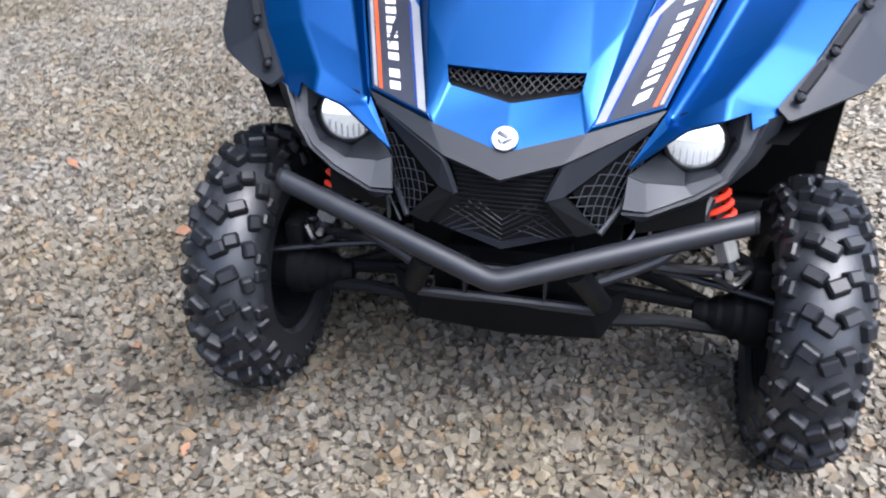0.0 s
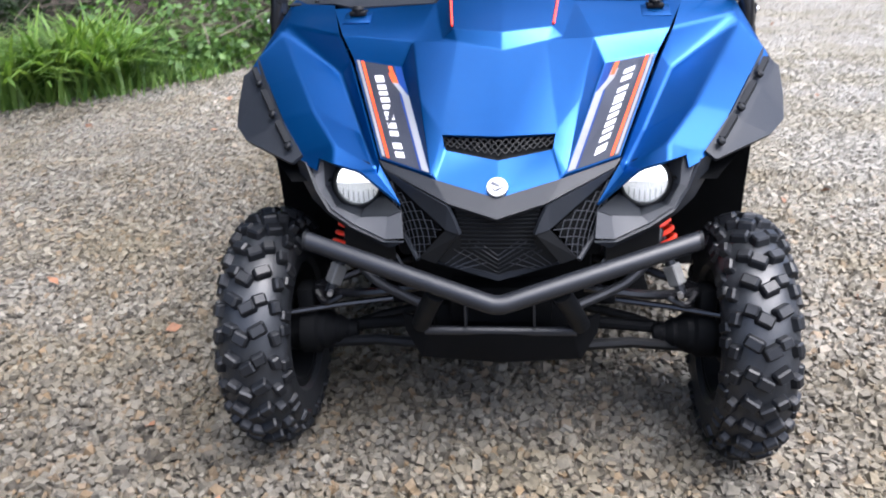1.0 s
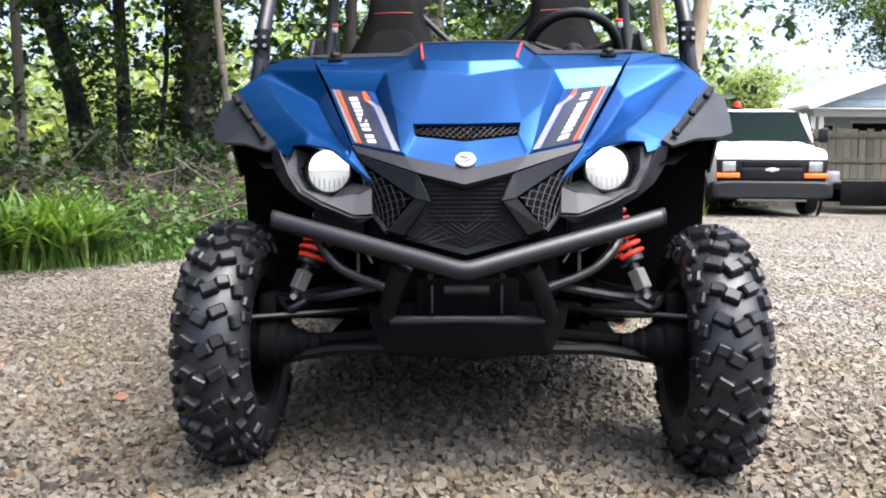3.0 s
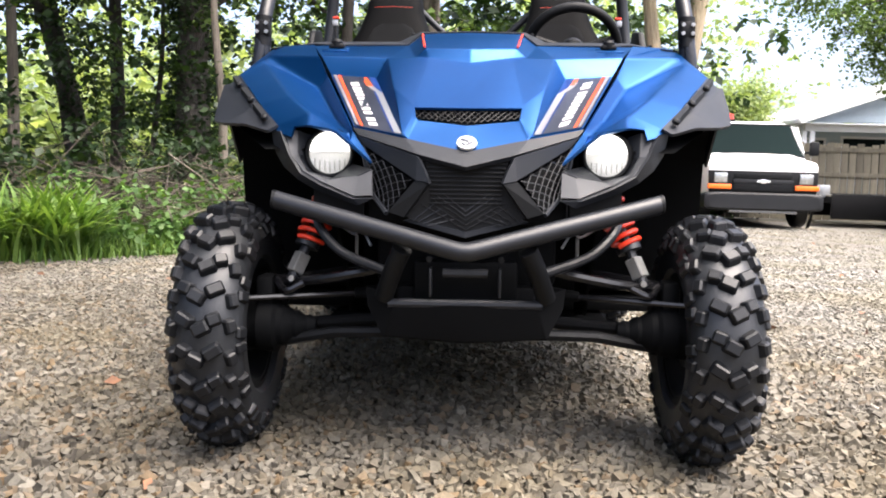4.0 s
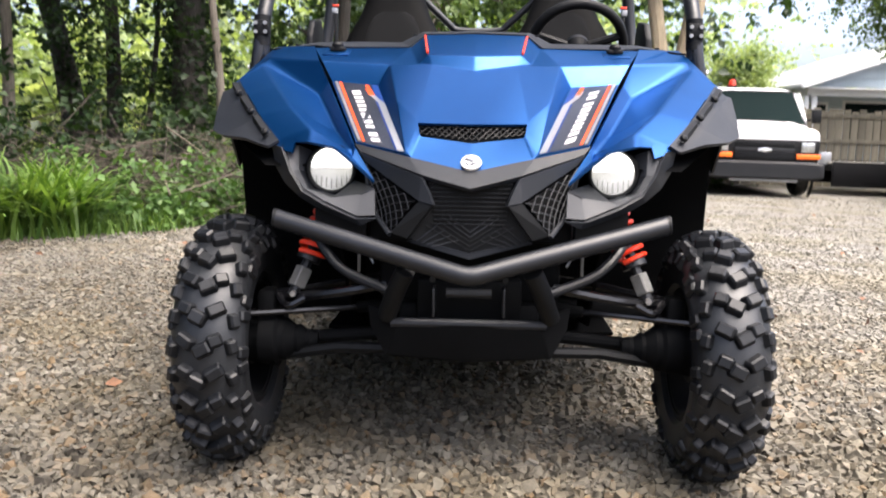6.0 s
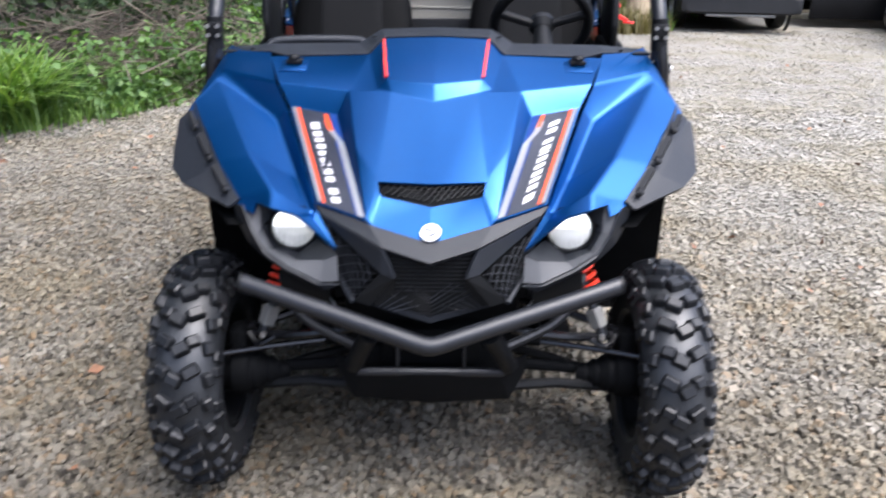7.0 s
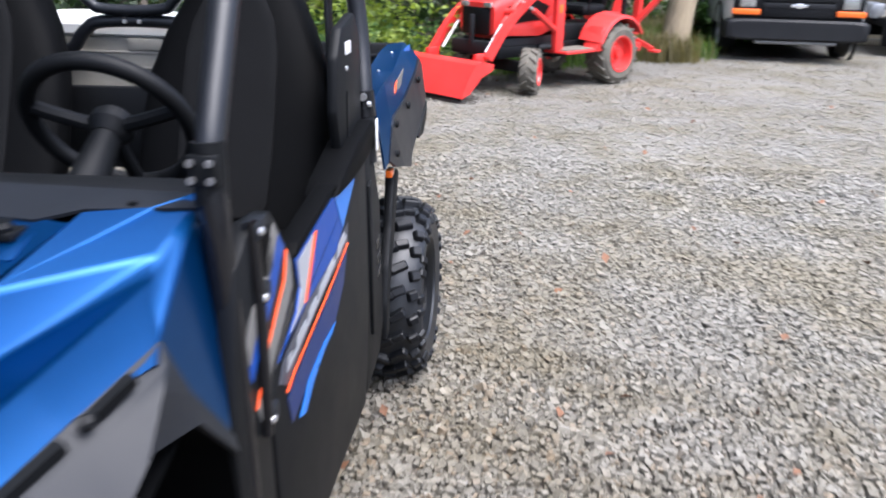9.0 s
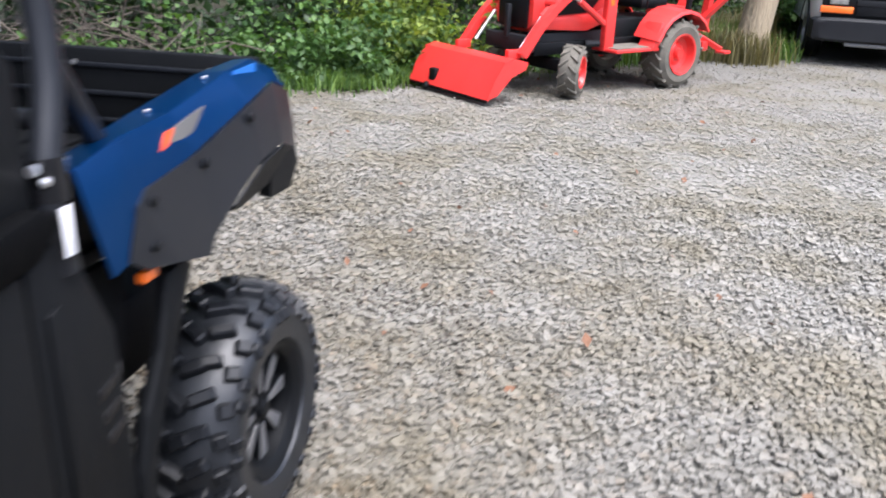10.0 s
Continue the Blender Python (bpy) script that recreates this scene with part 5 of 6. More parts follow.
def wheel(parent, x, y, z, W, R=.33, rim=.178, out=1, spokes=8):
    h = W / 2
    hub = part("wheel", merged(lathe([(-.05, 0), (-.05, .075), (h * .35, .06), (h * .35, 0)], 24, "x"), lathe([(h * .30, .028), (h * .62, .028), (h * .66, .02), (h * .66, 0), (h * .3, 0)], 16, "x")), BLACK, parent, "black alloy wheel with knobbly tyre")
    hub.matrix_basis = Matrix.Translation((x, y, z)) @ (Matrix() if out > 0 else Matrix.Rotation(math.pi, 4, "Z"))
    part("tyre", tyre_bm(R, W, rim, .025), CARCASS, hub, "black knobbly tyre")
    tread(hub, R, W, 24 if W > .2 else 26, .027, out)
    part("rim", lathe([(-h * .78, rim + .004), (-h * .8, rim - .014), (-h * .3, rim - .026), (h * .3, rim - .026), (h * .70, rim - .018), (h * .80, rim + .002), (h * .86, rim + .004), (h * .83, rim - .010), (h * .72, rim - .028), (h * .2, rim - .036), (-h * .3, rim - .036), (-h * .74, rim - .022)], 40, "x", close=True), BLACK, hub)
    for k in range(spokes):
        a = 2 * math.pi * k / spokes
        sp = box(h * .45, 0, .095, .022, .046, .14, .006)
        for v_ in sp.verts:  # spokes widen towards the rim
            v_.co.y *= .62 + 4.0 * max(0, v_.co.z - .03)
        o = part("spoke", sp, BLACK, hub)
        o.matrix_basis = Matrix.Rotation(a, 4, "X")
        part("spoke_face", plate([(-.009, .045), (.009, .045), (.019, .120), (.021, .152), (-.021, .152), (-.019, .120)], .003, h * .45 + .0125, "x", .001), RIM_FACE, o, "bright machined spoke face")
    for k in range(4):
        a = 2 * math.pi * (k + .5) / 4
        bolt(h * .40, .045 * math.cos(a), .045 * math.sin(a), "x", .009, .014, hub, CHROME)
    return hub


for s in (1, -1):
    wheel(utv, s * .632, .012, .322 - s * .0102, .182, .33, .176, s)
    wheel(utv, s * .668, 2.275, .322 - s * .0102, .256, .336, .178, s)


# ---- cooler in the cargo bed ----
co = thing("cooler", "stone-grey cooler with white lid standing in the cargo bed", "cooler", pose(-.11, .10, .01))
part("cooler_body", loft([(0, 1.90, .93, .31, .155), (0, 1.90, .95, .32, .165), (0, 1.90, 1.245, .335, .175), (0, 1.90, 1.253, .33, .17)], 14, 7), COOLER_BODY, co)
part("cooler_lid", loft([(0, 1.90, 1.255, .335, .175), (0, 1.90, 1.263, .345, .185), (0, 1.90, 1.288, .345, .185), (0, 1.90, 1.300, .335, .175), (0, 1.90, 1.303, .30, .15)], 14, 7), COOLER_LID, co, "white lid")
part("latch_plate", box(.11, 1.722, 1.235, .11, .012, .035, .004), COOLER_BODY, co)
for z in (1.21, 1.165, 1.10):
    part("moulded_rib", box(0, 1.726, z, .54, .010, .006, .002), COOLER_BODY, co)
part("drain_plug", lathe([(-.01, 0), (-.01, .022), (.008, .018), (.008, 0)], 16, "y", (.245, 1.72, 1.232)), BLACK, co)


# ---- white van ----
def simple_wheel(parent, x, y, z, R, W, rim, tyre_mat, rim_mat, out, label="", lugs=0):
    h = W / 2
    w = part("wheel", lathe([(-h * .95, rim), (-h, R - .06), (-h * .8, R - .012), (-h * .3, R), (h * .3, R), (h * .8, R - .012), (h, R - .06), (h * .95, rim)], 36, "x", close=True), tyre_mat, parent, label)
    w.matrix_basis = Matrix.Translation((x, y, z)) @ (Matrix() if out > 0 else Matrix.Rotation(math.pi, 4, "Z"))
    part("rim", lathe([(h * .5, 0), (h * .5, rim * .45), (h * .35, rim * .6), (h * .45, rim * .86), (h * .98, rim * .94), (h * 1.02, rim * 1.03), (h * .9, rim * 1.03), (-h * .3, rim * .9), (-h * .3, 0)], 30, "x"), rim_mat, w)
    part("hub_cap", lathe([(h * .48, rim * .3), (h * .8, rim * .25), (h * .82, 0), (h * .4, 0)], 16, "x"), rim_mat, w)
    if lugs:
        b = box(0, 0, 0, W * .52, R * .085, .04, .006, None, 1)
        me = bpy.data.meshes.new("tread_lug")
        b.to_mesh(me)
        b.free()
        me.materials.append(tyre_mat)
        for k in range(lugs):
            for sgn in (1, -1):
                a = 2 * math.pi * (k + (.5 if sgn < 0 else 0)) / lugs
                o = new("tread_lug", me)
                o.parent = w
                o.matrix_basis = Matrix.Rotation(a, 4, "X") @ Matrix.Translation((sgn * W * .24, 0, R - .008)) @ Matrix.Rotation(radians(-sgn * 38), 4, "Z")
    return w


def section_body(rows, n=10, power=6):
    """Body from upright cross-sections: y, half-width, bottom, top, corner power."""
    bm = bmesh.new()
    rings = []
    for y, w, z0, z1 in rows:
        cz, hz = (z0 + z1) / 2, (z1 - z0) / 2
        r = []
        for k in range(4 * n):
            a = 2 * math.pi * (k + .5) / (4 * n)
            c, s_ = math.cos(a), math.sin(a)
            r.append(bm.verts.new((w * math.copysign(abs(c) ** (2 / power), c), y, cz + hz * math.copysign(abs(s_) ** (2 / power), s_))))
        rings.append(r)
    for a, b in zip(rings, rings[1:]):
        for j in range(4 * n):
            bm.faces.new((a[j], a[(j + 1) % (4 * n)], b[(j + 1) % (4 * n)], b[j]))
    bm.faces.new(rings[0])
    bm.faces.new(rings[-1])
    return bm


van = thing("van", "white cargo van with dark grey bumper and red roof beacon", "van", pose(4.65, 12.30, 0, 0, 0, -3) @ Matrix.Scale(.955, 4))
part("body", section_body([(.02, .90, .52, 1.12), (.10, .95, .46, 1.19), (.55, .985, .42, 1.21), (.78, .99, .40, 1.25), (.95, .99, .38, 1.36), (1.55, .985, .36, 1.91), (1.80, .97, .36, 1.95), (3.0, .975, .36, 1.98), (5.30, .96, .40, 1.97), (5.55, .93, .46, 1.92)], 10, 7), WHITE_PAINT, van)
part("windscreen", shell(dict(a=(-.90, .835, 1.27), b=(.90, .835, 1.27), c=(.79, 1.385, 1.845), d=(-.79, 1.385, 1.845)), ["a b c d".split()], .012, 0), DARK_GLASS, van, "dark reflecting windscreen")
part("windscreen_seal", tube([(-.915, .828, 1.26), (.915, .828, 1.26), (.80, 1.395, 1.858), (-.80, 1.395, 1.858)], .016, 6, closed=True), BLACK, van)
for s in (1, -1):
    part("wiper", tube([(s * .55, .820, 1.30), (s * .05, .850, 1.33)], .008, 6), BLACK, van)
part("grille_surround", plate([(-.90, .60), (-.92, .98), (.92, .98), (.90, .60)], .06, -.005, "y", .012), BLACK, van)
part("grille_insert", box(0, -.045, .90, .98, .02, .085, .006), BLACK, van)
part("grille_insert", box(0, -.045, .70, .98, .02, .125, .006), BLACK, van)
for k in range(5):
    part("grille_slat", box(0, -.058, .655 + k * .024, .96, .006, .006, .001), BUMPER_GREY, van)
for k in range(3):
    part("grille_slat", box(0, -.058, .872 + k * .026, .96, .006, .006, .001), BUMPER_GREY, van)
part("grille_band", box(0, -.050, .800, 1.0, .03, .075, .008), BUMPER_GREY, van)
part("emblem", plate([(-.12, .785), (-.10, .822), (-.045, .822), (-.040, .838), (.045, .838), (.050, .822), (.12, .822), (.10, .785), (.045, .785), (.040, .768), (-.040, .768), (-.045, .785)], .012, -.070, "y", .003), CHROME, van, "plain silver emblem")
for s in (1, -1):
    lm = part("headlight", box(s * .715, -.035, .855, .225, .05, .175, .012), CLEAR_LAMP, van, "unlit rectangular headlamp")
    part("lamp_lens", box(s * .715, -.065, .855, .205, .008, .155, .004), CLEAR_LAMP, lm)
    part("turn_signal", box(s * .73, -.035, .705, .40, .07, .085, .012), AMBER, van, "amber turn signal")
    part("mirror", merged(box(s * 1.14, 1.02, 1.42, .17, .09, .25, .03), tube([(s * .98, 1.05, 1.34), (s * 1.10, 1.03, 1.36)], .02, 8)), BLACK, van, "black door mirror")
    part("front_door", plate([(1.05, .46), (.98, .92), (1.08, 1.34), (1.58, 1.85), (2.35, 1.88), (2.38, .46)], .014, s * .988, "x", .004), WHITE_PAINT, van)
    part("door_window", plate([(1.22, 1.38), (1.60, 1.78), (2.22, 1.80), (2.22, 1.36)], .010, s * .997, "x"), DARK_GLASS, van)
    for y in (.86, 4.3):
        part("wheel_arch", lathe([(-.02, .40), (.02, .40), (.02, .44), (-.02, .44)], 28, "x", (s * .985, y, .36), close=True), BLACK, van)
        simple_wheel(van, s * .85, y, .36, .36, .24, .22, RUBBER, RUST_GREY, s, "black tyre on steel wheel")
part("bumper", merged(section_body([(-.16, .93, .34, .58), (-.13, .99, .31, .61), (.10, 1.02, .30, .61)], 8, 8)), BUMPER_GREY, van, "dark grey bumper")
part("air_dam", box(0, -.08, .285, 1.15, .10, .05, .02), MOUNT_GREY, van, "lighter grey lower lip")
part("underbody", box(0, 2.9, .36, 1.7, 4.9, .20, .03), BLACK, van)
bc = part("beacon", lathe([(0, 0), (0, .085), (.02, .085), (.03, .07), (.11, .062), (.125, .045), (.13, 0)], 20, "z", (-.22, 1.75, 1.955)), AMBER, van, "red roof beacon")
bc.data.materials[0] = RED
part("beacon_base", lathe([(0, 0), (0, .10), (.03, .09), (.03, 0)], 20, "z", (-.22, 1.75, 1.945)), BLACK, bc)


# ---- red compact tractor ----
tr = thing("tractor", "small orange-red compact tractor with front loader and backhoe", "tractor", pose(1.50, 10.05, 0, 0, 0, -40))
# local: -y is ahead, x to the picture's right
part("hood", section_body([(-1.62, .25, .60, .93), (-1.55, .285, .56, 1.00), (-1.1, .29, .58, 1.06), (-.62, .29, .60, 1.10), (-.58, .26, .62, 1.08)], 8, 5), TRACTOR_RED, tr)
part("front_grille", box(0, -1.635, .74, .40, .03, .28, .02), BLACK, tr)
part("front_guard", merged(box(0, -1.66, .47, .62, .09, .15, .02), box(0, -1.70, .66, .05, .05, .30, .01)), BUMPER_GREY, tr, "dark grey front guard")
for s in (1, -1):
    part("side_vent", plate([(-1.42, .72), (-1.46, .90), (-1.05, .97), (-.80, .88), (-.92, .74)], .012, s * .294, "x", .003), BLACK, tr)
    part("hood_skirt", plate([(-1.50, .60), (-1.50, .70), (-.90, .72), (-.62, .82), (-.62, .66), (-.95, .57)], .016, s * .292, "x", .004), TRACTOR_RED, tr)
    part("headlight", box(s * .17, -1.64, .91, .11, .03, .055, .01), CLEAR_LAMP, tr)
    part("engine_side", box(s * .22, -1.10, .49, .06, .95, .14, .01), BUMPER_GREY, tr)
    fw = simple_wheel(tr, s * .50, -1.30, .235, .235, .20, .145, RUBBER_DUSTY, TRACTOR_RED, s, "dusty lugged tyre on red rim, steered", 14)
    fw.matrix_basis = Matrix.Translation((s * .50, -1.30, .235)) @ Matrix.Rotation(radians(32), 4, "Z") @ (Matrix() if s > 0 else Matrix.Rotation(math.pi, 4, "Z"))
    simple_wheel(tr, s * .50, .12, .335, .335, .30, .20, RUBBER_DUSTY, TRACTOR_RED, s, "dusty lugged tyre on red rim", 16)
    arcs = [(.12 + .455 * math.cos(radians(w_)), .335 + .455 * math.sin(radians(w_))) for w_ in range(158, 30, -18)]
    FA = {f"i{k}": (.34, y_, z_) for k, (y_, z_) in enumerate(arcs)}
    FA.update({f"o{k}": (.655, y_, z_ - .02) for k, (y_, z_) in enumerate(arcs)})
    FA.update({f"l{k}": (.664, .12 + (y_ - .12) * .93, .335 + (z_ - .355) * .93) for k, (y_, z_) in enumerate(arcs)})
    part("rear_fender", shell(FA, [[f"i{k}", f"o{k}", f"o{k + 1}", f"i{k + 1}"] for k in range(len(arcs) - 1)] + [[f"o{k}", f"l{k}", f"l{k + 1}", f"o{k + 1}"] for k in range(len(arcs) - 1)], .016, .006, False, s), TRACTOR_RED, tr)
    part("fender_foot", plate([(-.34, .40), (-.30, .46), (-.22, .66), (-.14, .62), (-.26, .38)], .20, s * .52, "x", .01), TRACTOR_RED, tr)
    part("step_plate", box(s * .44, -.52, .40, .34, .62, .03, .008), TRACTOR_RED, tr)
    part("floor_mat", box(s * .44, -.52, .420, .28, .54, .012, .004), RUBBER_DUSTY, tr, "dusty floor mat")
    part("frame_rail", box(s * .25, -.55, .42, .07, 2.1, .12, .01), BLACK, tr)
    # loader
    up = part("loader_mast", box(s * .42, -.78, .72, .07, .13, .66, .012), TRACTOR_RED, tr)
    part("mast_label", box(s * .457, -.79, .86, .003, .05, .09, .001), AMBER, up)
    part("loader_brace", tube([(s * .40, -.78, .46), (s * .30, -.95, .45)], .035, 8), BUMPER_GREY, tr)
    part("loader_arm", tube([(s * .42, -.76, 1.03), (s * .42, -1.15, 1.02), (s * .42, -1.33, .93), (s * .42, -1.63, .70), (s * .42, -1.88, .40)], .052, 4, 3), TRACTOR_RED, tr)
    cy = part("lift_cylinder", tube([(s * .42, -.80, .62), (s * .42, -1.20, .86)], .03, 10), TRACTOR_RED, tr)
    part("cylinder_rod", tube([(s * .42, -1.20, .86), (s * .42, -1.42, .97)], .015, 8), CHROME, cy)
    cy2 = part("bucket_cylinder", tube([(s * .32, -1.33, .95), (s * .32, -1.58, .72)], .028, 10), TRACTOR_RED, tr)
    part("cylinder_rod", tube([(s * .32, -1.58, .72), (s * .32, -1.81, .45)], .014, 8), CHROME, cy2)
part("arm_crossbar", tube([(-.42, -1.48, .84), (.42, -1.48, .84)], .04, 10), TRACTOR_RED, tr)
prof = [(-1.90, .36), (-2.06, .40), (-2.17, .375), (-2.28, .22), (-2.36, .06), (-2.335, .05), (-2.26, .20), (-2.155, .35), (-2.06, .375), (-1.90, .335)]
bk = part("bucket", plate(prof, 1.16, -.05, "x"), TRACTOR_RED, tr, "orange-red loader bucket tipped forward")
for s in (1, -1):
    part("bucket_side", plate([(-1.90, .36), (-2.06, .40), (-2.17, .375), (-2.28, .22), (-2.36, .06), (-2.24, .09), (-2.08, .24), (-1.92, .30)], .012, -.05 + s * .578, "x"), TRACTOR_RED, bk)
    part("bucket_hook", box(s * .36, -1.93, .41, .05, .16, .08, .008), TRACTOR_RED, bk)
part("hitch_ball", merged(box(-.30, -2.30, .13, .10, .08, .16, .015), lathe([(-.03, 0), (-.03, .02), (0, .03), (.03, .02), (.03, 0)], 12, "z", (-.30, -2.40, .06))), BLACK, tr)
part("cutting_edge", box(-.05, -2.352, .045, 1.14, .014, .03, .002), TRAILER_BLACK, bk)
part("seat", merged(box(0, .12, .80, .44, .42, .12, .04), box(0, .34, 1.03, .42, .12, .42, .05)), BLACK, tr)
part("dash", box(0, -.52, .93, .34, .16, .36, .04), BLACK, tr)
part("steering_wheel", tube([(.17 * math.cos(a), -.38 + .06 * math.sin(a), 1.14 + .15 * math.sin(a)) for a in [2 * math.pi * k / 24 for k in range(24)]], .014, 8, closed=True), BLACK, tr)
part("transmission", box(0, -.1, .48, .42, 1.0, .36, .03), BLACK, tr)
part("axle", box(0, -1.30, .27, .85, .10, .12, .02), BLACK, tr)
part("lever", tube([(.30, -.10, .75), (.33, -.14, 1.02)], .010, 6), BLACK, tr)
for s in (1, -1):
    part("roll_bar", tube([(s * .40, .42, .55), (s * .40, .46, 1.30), (s * .40, .46, 2.05)], .032, 8), BLACK, tr)
part("roll_bar_top", tube([(-.40, .46, 2.05), (.40, .46, 2.05)], .032, 8), BLACK, tr)
part("backhoe_frame", merged(box(0, .62, .50, .50, .16, .50, .02), box(0, .75, .36, .9, .10, .10, .01)), TRACTOR_RED, tr)
part("backhoe_boom", tube([(.05, .75, .60), (.05, .95, 1.10), (.05, 1.05, 1.55)], .07, 4, 2), TRACTOR_RED, tr)
part("backhoe_dipper", tube([(.05, 1.05, 1.55), (.05, 1.25, 1.00), (.05, 1.20, .45)], .055, 4, 2), TRACTOR_RED, tr)
for s in (1, -1):
    part("stabiliser", tube([(s * .30, .72, .55), (s * .52, .85, .85), (s * .60, .88, .95)], .04, 4), TRACTOR_RED, tr)
    part("stabiliser_leg", tube([(s * .34, .74, .46), (s * .56, .88, .33)], .035, 4), TRACTOR_RED, tr)
    part("stabiliser_pad", box(s * .58, .89, .31, .12, .12, .03, .008), TRACTOR_RED, tr)


# ---- flat trailer ----
tl = thing("utility_trailer", "black flat utility trailer with weathered wooden deck", "trailer", pose(8.30, 14.35, 0, 0, 0, -3))
for s in (1, -1):
    # rail stretched down in black to stand in for shade beneath the deck
    part("side_rail", box(0, s * .95, .36, 4.0, .07, .44, .006), TRAILER_BLACK, tl)
    part("end_rail", box(s * 1.97, 0, .48, .07, 1.83, .12, .006), TRAILER_BLACK, tl)
    part("mudguard", shell(dict(a=(.4, s * 1.00, .50), b=(.52, s * 1.00, .72), c=(1.28, s * 1.00, .72), d=(1.4, s * 1.00, .50), A=(.4, s * 1.24, .50), B=(.52, s * 1.24, .72), C=(1.28, s * 1.24, .72), D=(1.4, s * 1.24, .50)), ["a A B b".split(), "b B C c".split(), "c C D d".split()], .006, .003), TRAILER_BLACK, tl)
    w = simple_wheel(tl, .9, s * 1.11, .33, .33, .19, .19, RUBBER, RUST_GREY, 1, "black trailer tyre")
    w.matrix_basis = Matrix.Translation((.9, s * 1.11, .33)) @ Matrix.Rotation(radians(90 * s), 4, "Z")
for k in range(12):
    part("deck_board", box(-1.83 + k * .332, 0, .545, .315, 1.82, .035, .004), BOARD, tl)
part("tool_box", box(-2.02, -.35, .63, .20, .55, .22, .02), RUST_GREY, tl, "bare metal box")
part("box_bracket", box(-1.98, -.35, .50, .18, .50, .04, .006), TRAILER_BLACK, tl)
part("light_bar", box(-.45, -1.0, .62, .85, .03, .09, .006), STRAW, tl, "yellow strip")
part("axle", box(.9, 0, .34, .08, 2.1, .08, .01), TRAILER_BLACK, tl)
for k in range(5):
    part("cross_member", box(-1.6 + k * .8, 0, .47, .06, 1.84, .10, .006), TRAILER_BLACK, tl)


# ---- off-road car at the yard's side: only its front corner is seen ----
jp = thing("off_road_car", "light grey off-road car with dark mud-terrain tyres", "car", pose(7.45, 10.25, .05, 0, 0, -18))
GREY_PAINT = surface("light_grey_vehicle_paint", (0.55, 0.56, 0.57), 0.3, 0, 0.06, 1.5, 40, 0.02, 0.001, 0.5)
part("body", merged(section_body([(-.35, .62, .55, .98), (-.25, .70, .52, 1.06), (1.2, .74, .50, 1.10), (1.3, .76, .48, 1.12), (3.4, .76, .50, 1.12), (3.5, .74, .55, 1.08)], 8, 7)), GREY_PAINT, jp)
part("cabin", section_body([(1.15, .72, 1.06, 1.12), (1.50, .68, 1.05, 1.72), (3.3, .68, 1.05, 1.76), (3.48, .70, 1.05, 1.70)], 8, 7), BLACK, jp)
for s in (1, -1):
    part("fender", shell(dict(a=(.60, -.32, .80), b=(.60, -.20, 1.00), c=(.60, .55, 1.00), d=(.60, .70, .72), A=(.95, -.32, .76), B=(.95, -.20, .93), C=(.95, .52, .93), D=(.95, .68, .70)), ["a A B b".split(), "b B C c".split(), "c C D d".split()], .02, .006, False, s), BLACK, jp)
    part("rear_fender", shell(dict(a=(.60, 2.28, .72), b=(.60, 2.45, 1.00), c=(.60, 3.1, 1.00), d=(.60, 3.3, .72), A=(.95, 2.3, .70), B=(.95, 2.47, .93), C=(.95, 3.08, .93), D=(.95, 3.28, .70)), ["a A B b".split(), "b B C c".split(), "c C D d".split()], .02, .006, False, s), BLACK, jp)
    for y in (.15, 2.78):
        w = simple_wheel(jp, s * .80, y, .40, .40, .27, .22, RUBBER_DUSTY, BLACK, s, "dark mud-terrain tyre")
        for k in range(5):
            a = 2 * math.pi * k / 5
            o = part("spoke", box(.115, 0, .11, .03, .05, .19, .008), CHROME, w)
            o.matrix_basis = Matrix.Rotation(a, 4, "X")
part("bumper", box(0, -.48, .58, 1.5, .16, .18, .03), RUST_GREY, jp)
part("bumper_end", box(-.80, -.46, .60, .16, .20, .26, .05), TRIM_WHITE, jp)


# ---- fence ----
fence = thing("wooden_fence", "weathered grey-brown board fence behind the trailer", "fence", None, "", "structure")
for k in range(4):
    x = 3.6 + k * 3.3
    part("post", box(x, 16.12, .80, .10, .10, 1.6, .006), PLANK, fence)
for z in (.40, .95, 1.46):
    part("fence_rail", box(9.5, 15.985, z, 12.2, .04, .09, .004), PLANK, fence)
rf = np.random.RandomState(21)
bms = box(0, 0, 0, .145, .022, 1.0, .003, None, 1)
bm_me = bpy.data.meshes.new("board")
bms.to_mesh(bm_me)
bms.free()
bm_me.materials.append(PLANK)
for k in range(80):
    o = new("board", bm_me)
    o.parent = fence
    h = 1.56 + rf.uniform(-.045, .045)
    x = 3.5 + k * .152
    o.matrix_basis = Matrix.Translation((x, 16.02 + rf.uniform(-.006, .006), .02 + h / 2)) @ Matrix.Rotation(radians(rf.uniform(-.6, .6)), 4, "Y") @ Matrix.Diagonal((1 - rf.uniform(0, .06), 1, h, 1))


